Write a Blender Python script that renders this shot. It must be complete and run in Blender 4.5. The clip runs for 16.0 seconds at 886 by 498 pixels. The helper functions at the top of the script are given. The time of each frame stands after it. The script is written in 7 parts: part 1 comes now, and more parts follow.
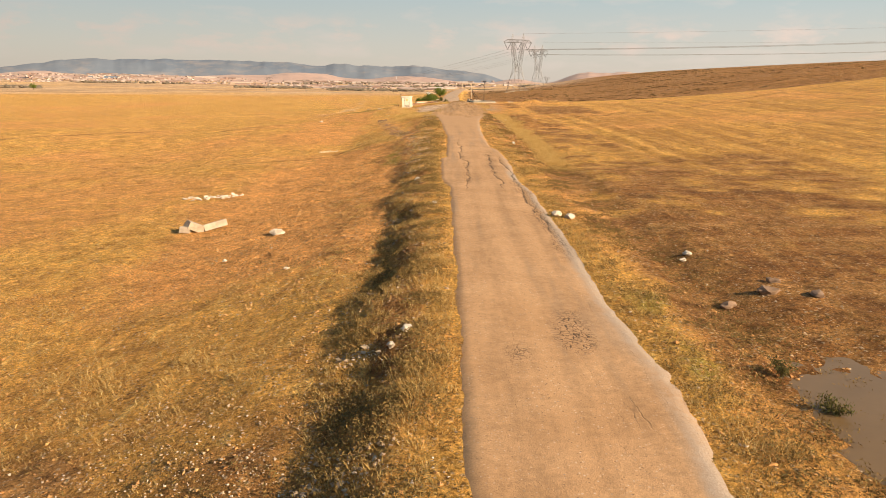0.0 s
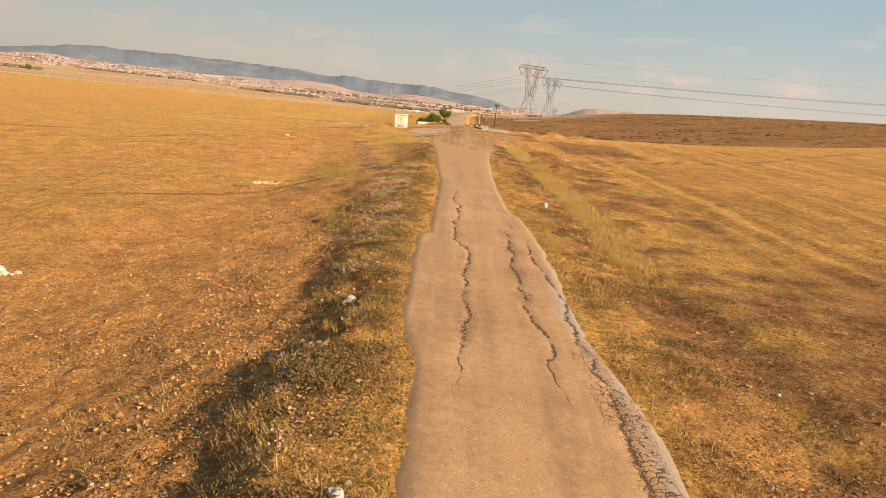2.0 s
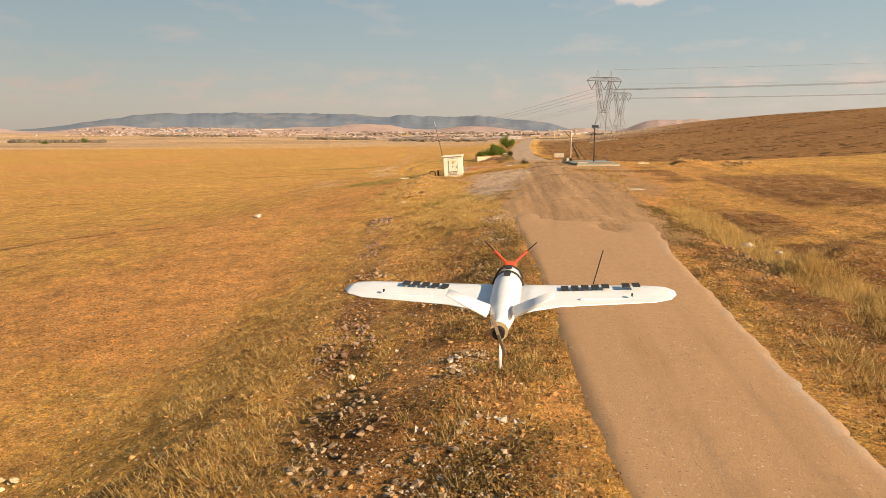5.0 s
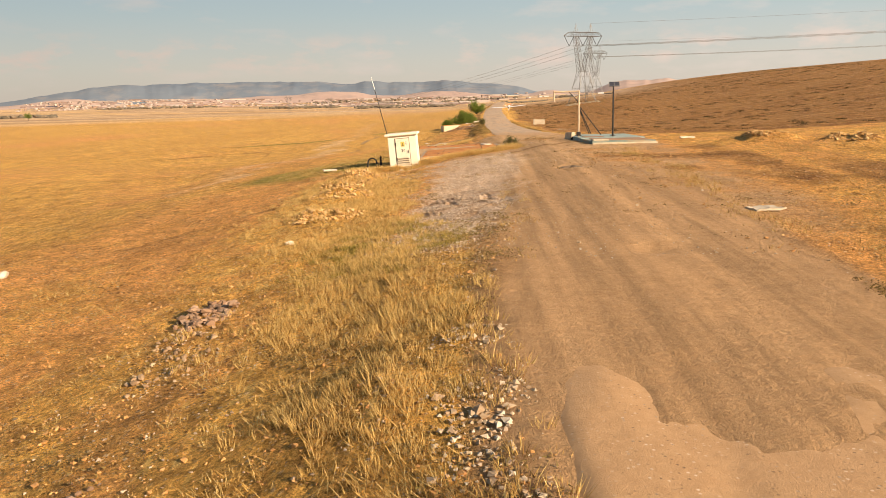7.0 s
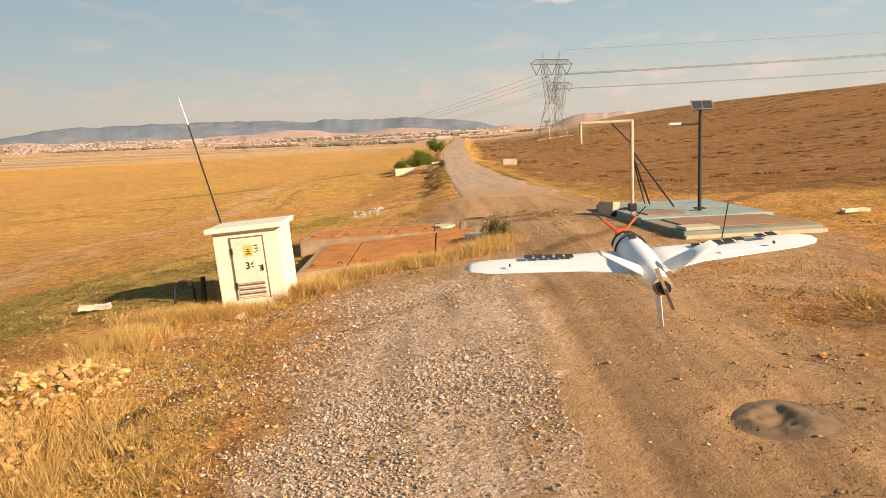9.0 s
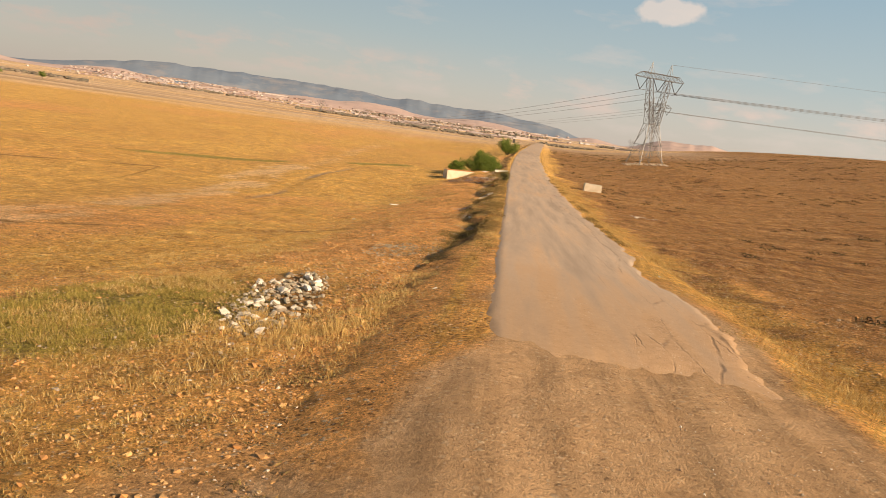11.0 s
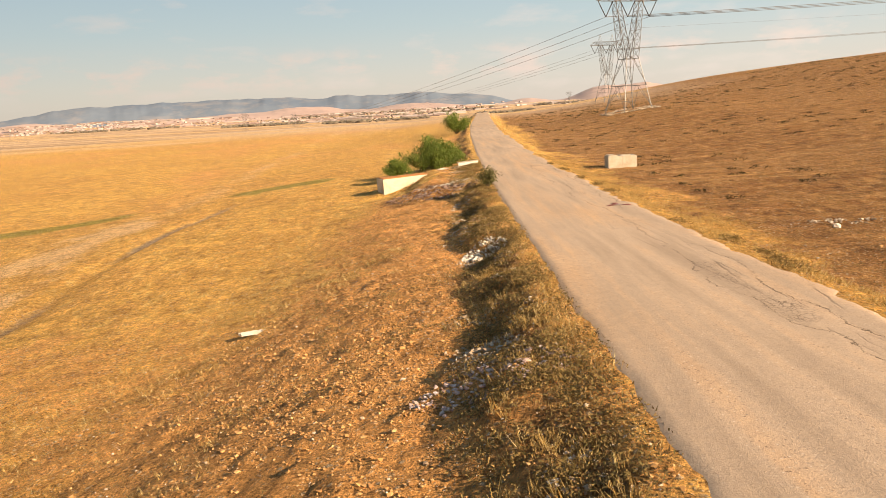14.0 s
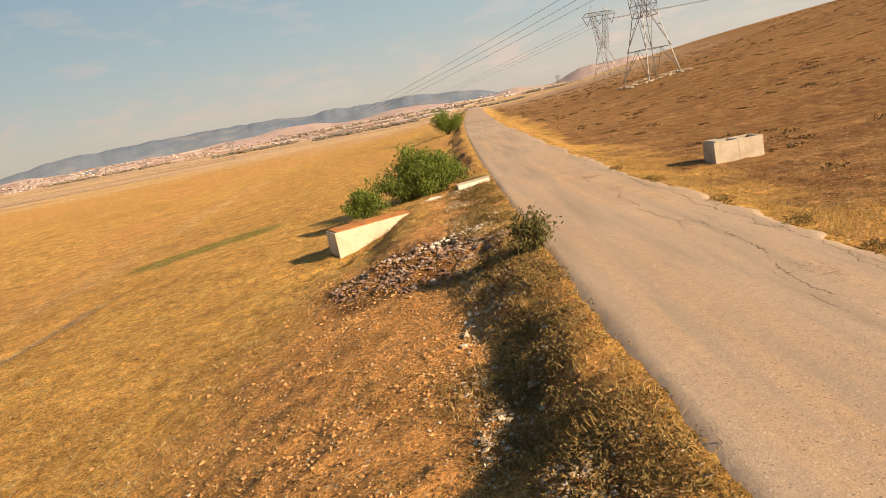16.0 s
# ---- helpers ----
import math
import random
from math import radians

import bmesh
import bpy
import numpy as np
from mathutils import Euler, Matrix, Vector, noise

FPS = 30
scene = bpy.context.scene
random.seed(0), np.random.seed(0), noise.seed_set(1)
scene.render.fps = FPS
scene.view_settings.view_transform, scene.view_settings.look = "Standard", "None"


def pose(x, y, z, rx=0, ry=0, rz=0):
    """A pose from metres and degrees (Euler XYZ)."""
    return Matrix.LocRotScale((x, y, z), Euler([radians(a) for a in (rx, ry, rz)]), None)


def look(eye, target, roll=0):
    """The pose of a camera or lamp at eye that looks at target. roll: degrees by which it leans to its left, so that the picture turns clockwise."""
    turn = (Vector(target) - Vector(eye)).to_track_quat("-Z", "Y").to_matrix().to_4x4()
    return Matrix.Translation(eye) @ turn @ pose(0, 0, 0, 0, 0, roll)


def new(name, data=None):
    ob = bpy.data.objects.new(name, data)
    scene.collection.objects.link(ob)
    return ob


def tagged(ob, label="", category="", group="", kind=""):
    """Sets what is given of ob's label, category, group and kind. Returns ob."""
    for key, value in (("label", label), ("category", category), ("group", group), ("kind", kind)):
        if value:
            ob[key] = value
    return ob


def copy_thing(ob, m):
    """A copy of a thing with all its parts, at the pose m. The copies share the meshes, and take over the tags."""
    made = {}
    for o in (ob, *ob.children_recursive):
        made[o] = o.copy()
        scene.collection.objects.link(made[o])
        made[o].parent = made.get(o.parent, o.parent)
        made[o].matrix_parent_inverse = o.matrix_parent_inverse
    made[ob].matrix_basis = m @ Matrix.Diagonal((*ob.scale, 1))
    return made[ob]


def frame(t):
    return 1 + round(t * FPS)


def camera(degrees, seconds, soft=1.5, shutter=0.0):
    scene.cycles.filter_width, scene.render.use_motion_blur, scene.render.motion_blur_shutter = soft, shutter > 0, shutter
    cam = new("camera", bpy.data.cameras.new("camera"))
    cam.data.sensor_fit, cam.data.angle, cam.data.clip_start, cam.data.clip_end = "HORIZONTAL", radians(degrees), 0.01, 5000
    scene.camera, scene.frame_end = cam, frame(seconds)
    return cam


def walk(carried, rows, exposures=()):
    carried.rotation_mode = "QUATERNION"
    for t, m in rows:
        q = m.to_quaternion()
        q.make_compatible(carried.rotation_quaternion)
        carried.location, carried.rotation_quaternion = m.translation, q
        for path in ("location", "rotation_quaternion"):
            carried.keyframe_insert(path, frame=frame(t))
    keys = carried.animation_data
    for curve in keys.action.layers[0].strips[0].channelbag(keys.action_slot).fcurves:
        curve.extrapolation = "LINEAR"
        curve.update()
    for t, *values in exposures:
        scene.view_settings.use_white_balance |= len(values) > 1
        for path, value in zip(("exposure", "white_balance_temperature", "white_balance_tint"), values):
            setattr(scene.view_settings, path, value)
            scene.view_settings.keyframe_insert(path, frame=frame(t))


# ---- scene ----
cam = camera(60.2, 16.0, soft=0.6)

PATH = [
    (0, (-3.246, -11.411, 3.39), (-3.238, -9.454, 2.978), 0.8),
    (0.5, (-3.093, -5.382, 3.242), (-3.057, -3.418, 2.87), 0.9),
    (1, (-2.886, 1.08, 3.159), (-2.843, 3.049, 2.811), 1.5),
    (1.5, (-2.689, 7.166, 3.173), (-2.648, 9.134, 2.821), 5.1),
    (2, (-2.636, 14.146, 3.191), (-2.612, 16.114, 2.834), 6.4),
    (2.5, (-2.745, 20.71, 3.125), (-2.777, 22.676, 2.758), 4.8),
    (3, (-2.926, 27.984, 2.967), (-2.995, 29.949, 2.603), 4.2),
    (3.5, (-3.251, 34.817, 2.928), (-3.313, 36.795, 2.636), 2.1),
    (4, (-3.679, 41.85, 3.174), (-3.79, 43.832, 2.931), 2.1),
    (4.5, (-4.065, 47.929, 3.437), (-4.169, 49.91, 3.185), 1.6),
    (5, (-4.408, 54.152, 3.581), (-4.569, 56.124, 3.292), 0.1),
    (5.2, (-4.563, 56.486, 3.612), (-4.737, 58.457, 3.319), -0.3),
    (7.3, (-5.01, 84.459, 3.713), (-5.076, 86.421, 3.332), -0.9),
    (7.5, (-4.999, 87.318, 3.639), (-5.058, 89.281, 3.261), -0.3),
    (8, (-4.928, 94.455, 3.668), (-4.997, 96.422, 3.309), -3.1),
    (8.5, (-4.749, 101.075, 3.776), (-4.734, 103.048, 3.447), -4.6),
    (9, (-4.397, 108.254, 3.988), (-4.387, 110.233, 3.699), -2.4),
    (9.2, (-4.242, 110.959, 4.091), (-4.196, 112.938, 3.803), -2.4),
    (11.3, (-3.161, 139.386, 4.547), (-3.312, 141.355, 4.228), 8.8),
    (11.5, (-3.561, 142.14, 4.55), (-3.748, 144.105, 4.225), 5.6),
    (12, (-4.299, 149.0, 4.419), (-4.538, 150.961, 4.106), -3.0),
    (12.5, (-4.877, 155.11, 4.313), (-5.101, 157.07, 3.987), -4.8),
    (13, (-5.282, 162.115, 4.21), (-5.405, 164.081, 3.867), -3.2),
    (13.5, (-5.529, 168.518, 4.103), (-5.629, 170.483, 3.744), -3.7),
    (14, (-5.62, 175.418, 4.047), (-5.653, 177.387, 3.697), -3.2),
    (14.5, (-5.609, 181.776, 3.954), (-5.535, 183.75, 3.641), -1.1),
    (15, (-5.538, 188.577, 3.862), (-5.498, 190.552, 3.549), -0.3),
    (15.5, (-5.443, 194.628, 3.734), (-5.398, 196.601, 3.405), -0.0),
    (16, (-5.331, 201.318, 3.633), (-5.383, 203.287, 3.286), -10.8),
]
walk(cam, [(t, look(eye, target, roll)) for t, eye, target, roll in PATH], [(0, 0.93, 7250, 11), (0.5, 1.0, 7250, 11), (1.5, 0.95, 7250, 11), (2, 0.82, 7250, 11), (2.5, 0.8, 7250, 11), (3.5, 0.78, 7250, 11), (5, 0.71, 7250, 11), (8, 1.0, 7250, 11), (9, 0.91, 7250, 11), (11.5, 0.78, 7250, 11), (12, 0.8, 7250, 11), (12.5, 0.92, 7250, 11), (14, 1.12, 7250, 11), (15, 0.9, 7250, 11), (16, 0.85, 7250, 11)])

# ---- world, sun, exposure ----
SUN_TO = Vector((0.75, -0.52, 0.41)).normalized()
world = bpy.data.worlds.new("world")
scene.world = world
world.use_nodes = True
wt = world.node_tree
bg = wt.nodes["Background"]
sky = wt.nodes.new("ShaderNodeTexSky")
sky.sky_type, sky.sun_disc = "NISHITA", False
sky.sun_elevation = math.asin(SUN_TO.z)
sky.sun_rotation = math.atan2(SUN_TO.x, SUN_TO.y)
sky.dust_density, sky.air_density, sky.ozone_density = 1.0, 1.0, 1.2
bg.inputs[1].default_value = 0.067
# thin fair-weather clouds low over the plain
wco = wt.nodes.new("ShaderNodeTexCoord")
wmap = wt.nodes.new("ShaderNodeMapping")
wmap.inputs["Scale"].default_value = (9.0, 9.0, 32.0)
wmap.inputs["Location"].default_value = (1.7, 0.4, 0.2)
wt.links.new(wco.outputs["Generated"], wmap.inputs[0])
wno = wt.nodes.new("ShaderNodeTexNoise")
wno.inputs["Scale"].default_value, wno.inputs["Detail"].default_value, wno.inputs["Roughness"].default_value = 1.0, 6.0, 0.55
wt.links.new(wmap.outputs[0], wno.inputs["Vector"])
wra = wt.nodes.new("ShaderNodeValToRGB")
wra.color_ramp.elements[0].position, wra.color_ramp.elements[0].color = 0.55, (0, 0, 0, 1)
wra.color_ramp.elements[1].position, wra.color_ramp.elements[1].color = 0.80, (0.6, 0.6, 0.6, 1)
wt.links.new(wno.outputs["Fac"], wra.inputs[0])
wmx = wt.nodes.new("ShaderNodeMixRGB")
wmx.inputs[2].default_value = (5.9, 5.2, 5.0, 1)
wt.links.new(wra.outputs[0], wmx.inputs[0])
wsep = wt.nodes.new("ShaderNodeSeparateXYZ")
wt.links.new(wco.outputs["Generated"], wsep.inputs[0])
whz = wt.nodes.new("ShaderNodeValToRGB")
for pos_, col_ in ((0.0, (1.0, 0.90, 0.86)), (0.05, (0.90, 0.89, 0.88)), (0.11, (0.68, 0.84, 0.93)), (0.22, (0.47, 0.73, 0.94)), (0.6, (0.20, 0.38, 0.66))):
    el = whz.color_ramp.elements.new(pos_) if 0 < pos_ < 0.6 else whz.color_ramp.elements[0 if pos_ == 0 else -1]
    el.position, el.color = pos_, (*col_, 1)
wt.links.new(wsep.outputs["Z"], whz.inputs[0])
whs = wt.nodes.new("ShaderNodeMixRGB")
whs.blend_type = "MULTIPLY"
whs.inputs[0].default_value = 1.0
whs.inputs[2].default_value = (5.15, 5.15, 5.15, 1)
wt.links.new(whz.outputs[0], whs.inputs[1])
whm = wt.nodes.new("ShaderNodeMixRGB")
whm.inputs[0].default_value = 0.8
wt.links.new(sky.outputs[0], whm.inputs[1])
wt.links.new(whs.outputs[0], whm.inputs[2])
wt.links.new(whm.outputs[0], wmx.inputs[1])
# one small fair-weather cloud
wd = wt.nodes.new("ShaderNodeVectorMath")
wd.operation = "SUBTRACT"
wd.inputs[1].default_value = (0.1637, 0.9713, 0.1727)
wt.links.new(wco.outputs["Generated"], wd.inputs[0])
wds = wt.nodes.new("ShaderNodeMapping")
wds.inputs["Scale"].default_value = (62.0, 62.0, 150.0)
wt.links.new(wd.outputs[0], wds.inputs[0])
wdl = wt.nodes.new("ShaderNodeVectorMath")
wdl.operation = "LENGTH"
wt.links.new(wds.outputs[0], wdl.inputs[0])
wpn = wt.nodes.new("ShaderNodeTexNoise")
wpn.inputs["Scale"].default_value, wpn.inputs["Detail"].default_value = 48.0, 6.0
wt.links.new(wco.outputs["Generated"], wpn.inputs["Vector"])
wpa = wt.nodes.new("ShaderNodeMath")
wpa.operation = "MULTIPLY_ADD"
wt.links.new(wpn.outputs["Fac"], wpa.inputs[0])
wpa.inputs[1].default_value = -3.6
wt.links.new(wdl.outputs["Value"], wpa.inputs[2])
wpr = wt.nodes.new("ShaderNodeValToRGB")
wpr.color_ramp.elements[0].position, wpr.color_ramp.elements[0].color = 0.0, (0.7, 0.7, 0.7, 1)
wpr.color_ramp.elements[1].position, wpr.color_ramp.elements[1].color = 0.9, (0, 0, 0, 1)
wt.links.new(wpa.outputs[0], wpr.inputs[0])
wpm = wt.nodes.new("ShaderNodeMixRGB")
wpm.inputs[2].default_value = (6.6, 5.9, 5.6, 1)
wt.links.new(wpr.outputs[0], wpm.inputs[0])
wt.links.new(wmx.outputs[0], wpm.inputs[1])
# a row of small pinkish cumulus low over the horizon
wcm = wt.nodes.new("ShaderNodeMapping")
wcm.inputs["Scale"].default_value = (13.0, 13.0, 34.0)
wcm.inputs["Location"].default_value = (0.3, 2.1, 0.0)
wt.links.new(wco.outputs["Generated"], wcm.inputs[0])
wcn = wt.nodes.new("ShaderNodeTexNoise")
wcn.inputs["Scale"].default_value, wcn.inputs["Detail"].default_value, wcn.inputs["Roughness"].default_value = 1.0, 5.0, 0.6
wt.links.new(wcm.outputs[0], wcn.inputs["Vector"])
wcr = wt.nodes.new("ShaderNodeValToRGB")
wcr.color_ramp.elements[0].position, wcr.color_ramp.elements[0].color = 0.50, (0, 0, 0, 1)
wcr.color_ramp.elements[1].position, wcr.color_ramp.elements[1].color = 0.66, (0.85, 0.85, 0.85, 1)
wt.links.new(wcn.outputs["Fac"], wcr.inputs[0])
wcb = wt.nodes.new("ShaderNodeValToRGB")
for pos_, val_ in ((0.0, 0.0), (0.032, 0.0), (0.05, 1.0), (0.068, 0.9), (0.092, 0.0)):
    el = wcb.color_ramp.elements.new(pos_) if 0 < pos_ < 0.092 else wcb.color_ramp.elements[0 if pos_ == 0 else -1]
    el.position, el.color = pos_, (val_, val_, val_, 1)
wt.links.new(wsep.outputs["Z"], wcb.inputs[0])
wcx = wt.nodes.new("ShaderNodeMath")
wcx.operation = "MULTIPLY"
wt.links.new(wcr.outputs[0], wcx.inputs[0])
wt.links.new(wcb.outputs[0], wcx.inputs[1])
wcy = wt.nodes.new("ShaderNodeMixRGB")
wcy.inputs[2].default_value = (5.9, 4.95, 4.6, 1)
wt.links.new(wcx.outputs[0], wcy.inputs[0])
wt.links.new(wpm.outputs[0], wcy.inputs[1])
# the sky is a little brighter on the sun's side
wxr = wt.nodes.new("ShaderNodeMapRange")
for i_, v_ in enumerate((-0.5, 0.4, 0.86, 1.1), 1):
    wxr.inputs[i_].default_value = v_
wt.links.new(wsep.outputs["X"], wxr.inputs[0])
wxm = wt.nodes.new("ShaderNodeVectorMath")
wxm.operation = "SCALE"
wt.links.new(wcy.outputs[0], wxm.inputs[0])
wt.links.new(wxr.outputs[0], wxm.inputs["Scale"])
wt.links.new(wxm.outputs[0], bg.inputs[0])


sun = new("sun", bpy.data.lights.new("sun", "SUN"))
sun.data.energy, sun.data.angle, sun.data.color = 5.0, radians(0.55), (1.0, 0.835, 0.645)
sun.matrix_world = look((0, 0, 30), Vector((0, 0, 30)) - SUN_TO)


# ---- small numeric tools ----
def sm(a, b, x):
    t = np.clip((x - a) / (b - a), 0, 1)
    return t * t * (3 - 2 * t)


def hashed(ix, iy, seed):
    n = (ix.astype(np.int64) * 374761393 + iy.astype(np.int64) * 668265263 + seed * 1442695041) & 0xFFFFFFFF
    n = ((n ^ (n >> 13)) * 1274126177) & 0xFFFFFFFF
    return ((n ^ (n >> 16)) & 0xFFFF) / 65535.0


def vnoise(x, y, seed=0):
    """Smooth noise from -1 to 1."""
    x, y = np.asarray(x, float), np.asarray(y, float)
    ix, iy = np.floor(x), np.floor(y)
    fx, fy = x - ix, y - iy
    fx, fy = fx * fx * (3 - 2 * fx), fy * fy * (3 - 2 * fy)
    a, b = hashed(ix, iy, seed), hashed(ix + 1, iy, seed)
    c, d = hashed(ix, iy + 1, seed), hashed(ix + 1, iy + 1, seed)
    return ((a * (1 - fx) + b * fx) * (1 - fy) + (c * (1 - fx) + d * fx) * fy) * 2 - 1


def fbm(x, y, seed=0, octaves=4):
    total, amp, size = 0, 0.5, 1.0
    for k in range(octaves):
        total = total + amp * vnoise(np.asarray(x) * size, np.asarray(y) * size, seed + 17 * k)
        amp, size = amp * 0.5, size * 2.03
    return total


# ---- lie of the land ----
ROAD_Y = np.array([-400, -20, 20, 31, 52, 83, 93, 117, 133, 150, 170, 205, 240, 284, 330, 355, 500, 640, 900, 5000.0])
ROAD_Z = np.array([-4, -2.6, -1.85, -1.6, -1.1, -0.15, 0.05, 0.72, 1.0, 0.75, 0.2, -0.45, -0.5, 0.1, 0.6, 0.9, 2.4, 3.0, 1.0, 0.0])


def road_z(y):
    return sum(np.interp(y + d, ROAD_Y, ROAD_Z) for d in (-8, -4, 0, 4, 8)) / 5


def road_mid(y):
    """How far the road's line has swung to the east."""
    d = np.clip(y - 215, 0, 140)
    return 1.2e-4 * d * d + 0.045 * np.clip(y - 355, 0, None)


EDGE_Y = (-14.0, 8.0, 28.0, 31.0, 41.5, 42.5, 59.0, 66.0, 80.0, 93.0, 98.0)
EDGE_W = (-2.87, -2.86, -2.85, -3.3, -3.35, -2.92, -2.82, -3.1, -3.6, -4.4, -4.6)
RIM_Y = (-14.0, -1.0, 3.0, 8.0, 17.0, 26.0, 31.0, 36.0, 42.0, 48.0, 49.5, 64.0, 71.0, 80.0, 85.0, 93.0, 98.0)
RIM_E = (0.9, 1.05, 1.42, 1.25, 1.48, 1.5, 1.15, 1.32, 1.33, 1.12, 0.68, 0.7, 0.95, 1.36, 1.9, 2.3, 2.6)


def road_west(y):
    return np.interp(y, EDGE_Y, EDGE_W)


def road_east(y):
    return np.interp(y, RIM_Y, RIM_E)


def junction(y):
    return sm(92, 112, y) * (1 - sm(139, 148, y))


def churn_dip(x, y):
    """Where the ground is sunk to take the churned mud (0 to 1)."""
    a = ((x + 5.35) / 1.75) ** 2 + ((y - 109.3) / 4.0) ** 2
    b = ((x + 0.5) / 0.6) ** 2 + ((y - 116.75) / 0.6) ** 2
    return np.exp(-(a ** 2)) + np.exp(-(b ** 2))


def land(x, y):
    """Height of the bare ground without its fine relief."""
    x, y = np.asarray(x, float), np.asarray(y, float)
    u = x - road_mid(y)
    base, j = road_z(y), junction(y)
    jb = sm(92, 112, y) * (1 - sm(146, 170, y))
    wide = 2.0 + 2.6 * sm(33, 46, y) * (1 - sm(140, 160, y)) + 0.25 * sm(150, 165, y)
    drop = 0.80
    e = -3.72 - u + 0.3 * sm(150, 170, y)
    torn = e + (0.85 - 0.65 * sm(36, 42, y) * (1 - sm(85, 95, y)) + 0.15 * sm(150, 160, y)) * fbm(y / 2.4, u / 1.6, 131, 4) * (1 - j)
    wide = wide * (1 + 0.35 * vnoise(y / 4.5, u * 0, 133))
    bank = -drop * sm(0, wide, torn) - 1.2 * sm(2.0, 12, e) - 1.5 * sm(10, 40, e) - 1.8 * sm(40, 130, e)
    lane = -0.115 * np.clip(-u - 0.3, 0, 9.5) - 1.1 * sm(10, 20, -u) - 1.2 * sm(20, 50, -u) - 1.8 * sm(50, 140, -u)
    low = 0.38 * sm(1.5, 6, e) * (1 - sm(42, 60, y)) + 0.75 * sm(1.5, 13.0, e) * sm(150, 195, y) * (1 - sm(205, 230, y))
    low = low + 0.6 * sm(9, 14, -u) * sm(52, 62, y) * (1 - sm(74, 88, y)) + 1.4 * sm(17, 33, -u) * sm(98, 118, y) * (1 - sm(140, 170, y))
    late = sm(150, 200, y)
    d = np.clip(u - 8, 0, None)
    q = (0.0012 + 0.0008 * late) * d * d
    hill = 17 * (1 - np.exp(-q / 17)) * (1 - 0.75 * sm(560, 950, y))
    verge = -0.3 * np.exp(-(((u - 4.4) / 1.3) ** 2)) * (1 - j) - 0.55 * late * sm(2.8, 7, u) * (1 - 0.5 * sm(15, 40, u))
    far = sm(350, 1600, np.hypot(x, y - 100))
    z = base * (1 - far) + bank * (1 - jb) + lane * jb + hill + verge - low - 2.0 * far * (x < 0)
    out = sm(1200, 3600, np.hypot(x, y))
    z = z + out * (24 + 14 * fbm(x / 700, y / 700, 33) + 5 * fbm(x / 180, y / 180, 35))
    fill = sm(-9.3, -7.0, x) * (1 - sm(-3.9, -3.2, x)) * sm(225.5, 231.5, y + 0.25 * (x + 6)) * (1 - sm(242, 246, y))
    z = z * (1 - fill) + fill * np.maximum(z, -0.72 + 0.06 * (x + 6) + 0.08 * fbm(x / 0.8, y / 0.8, 91))
    # rubble mounds by the culvert, the berm west of the road, soil heaps by the junction
    for cx, cy, r, hh in ((-8.2, 226.8, 2.2, 0.3), (-6.0, 225.2, 1.9, 0.28), (-11.3, 235.2, 2.4, -0.45), (-6.3, 56.0, 2.2, 0.2), (-6.0, 66.0, 2.5, 0.2), (-7.0, 47.0, 2.0, 0.2),
                          (-11.4, 121.2, 1.2, 0.45), (-11.5, 118.2, 1.2, 0.45), (-11.2, 115.2, 1.2, 0.45), (-10.9, 109.6, 1.1, 0.35), (12.5, 127.5, 2.2, 0.5), (16.0, 124.0, 2.4, 0.5), (5.2, 73.0, 1.6, 0.4), (6.0, 78.0, 1.8, 0.45), (4.8, 64.0, 1.4, 0.3)):
        z = z + hh * np.exp(-((x - cx) ** 2 + (y - cy) ** 2) / (r * r)) * (1 + 0.6 * vnoise(x * 1.1, y * 1.1, 77))
    # the low wet hollow by the road and the muddy hole at the junction
    q = ((x - 5.6) / 3.0) ** 2 + ((y - 2.0) / 5.0) ** 2
    flat = np.exp(-(q ** 3))
    z = z * (1 - flat) + flat * -2.36 - 0.16 * np.exp(-((q * 1.9) ** 2))
    z = z - 0.14 * np.exp(-(((x - -0.63) / 0.7) ** 2 + ((y - 98.46) / 0.5) ** 2))
    z = z - 0.2 * churn_dip(x, y)
    z = z + 1.75 * np.exp(-(((x - 31) / 15) ** 2 + ((y - 326) / 50) ** 2))
    z = z - 0.28 * np.exp(-(((x + 9.9) / 2.4) ** 2 + ((y - 127.6) / 2.2) ** 2))
    # the damp runnel out in the western field
    z = z - 0.22 * np.exp(-(((x + 24.9 + 1.0 * vnoise(y / 12, 0 * y, 94)) / 0.7) ** 2)) * sm(188, 206, y) * (1 - sm(245, 258, y))
    return z


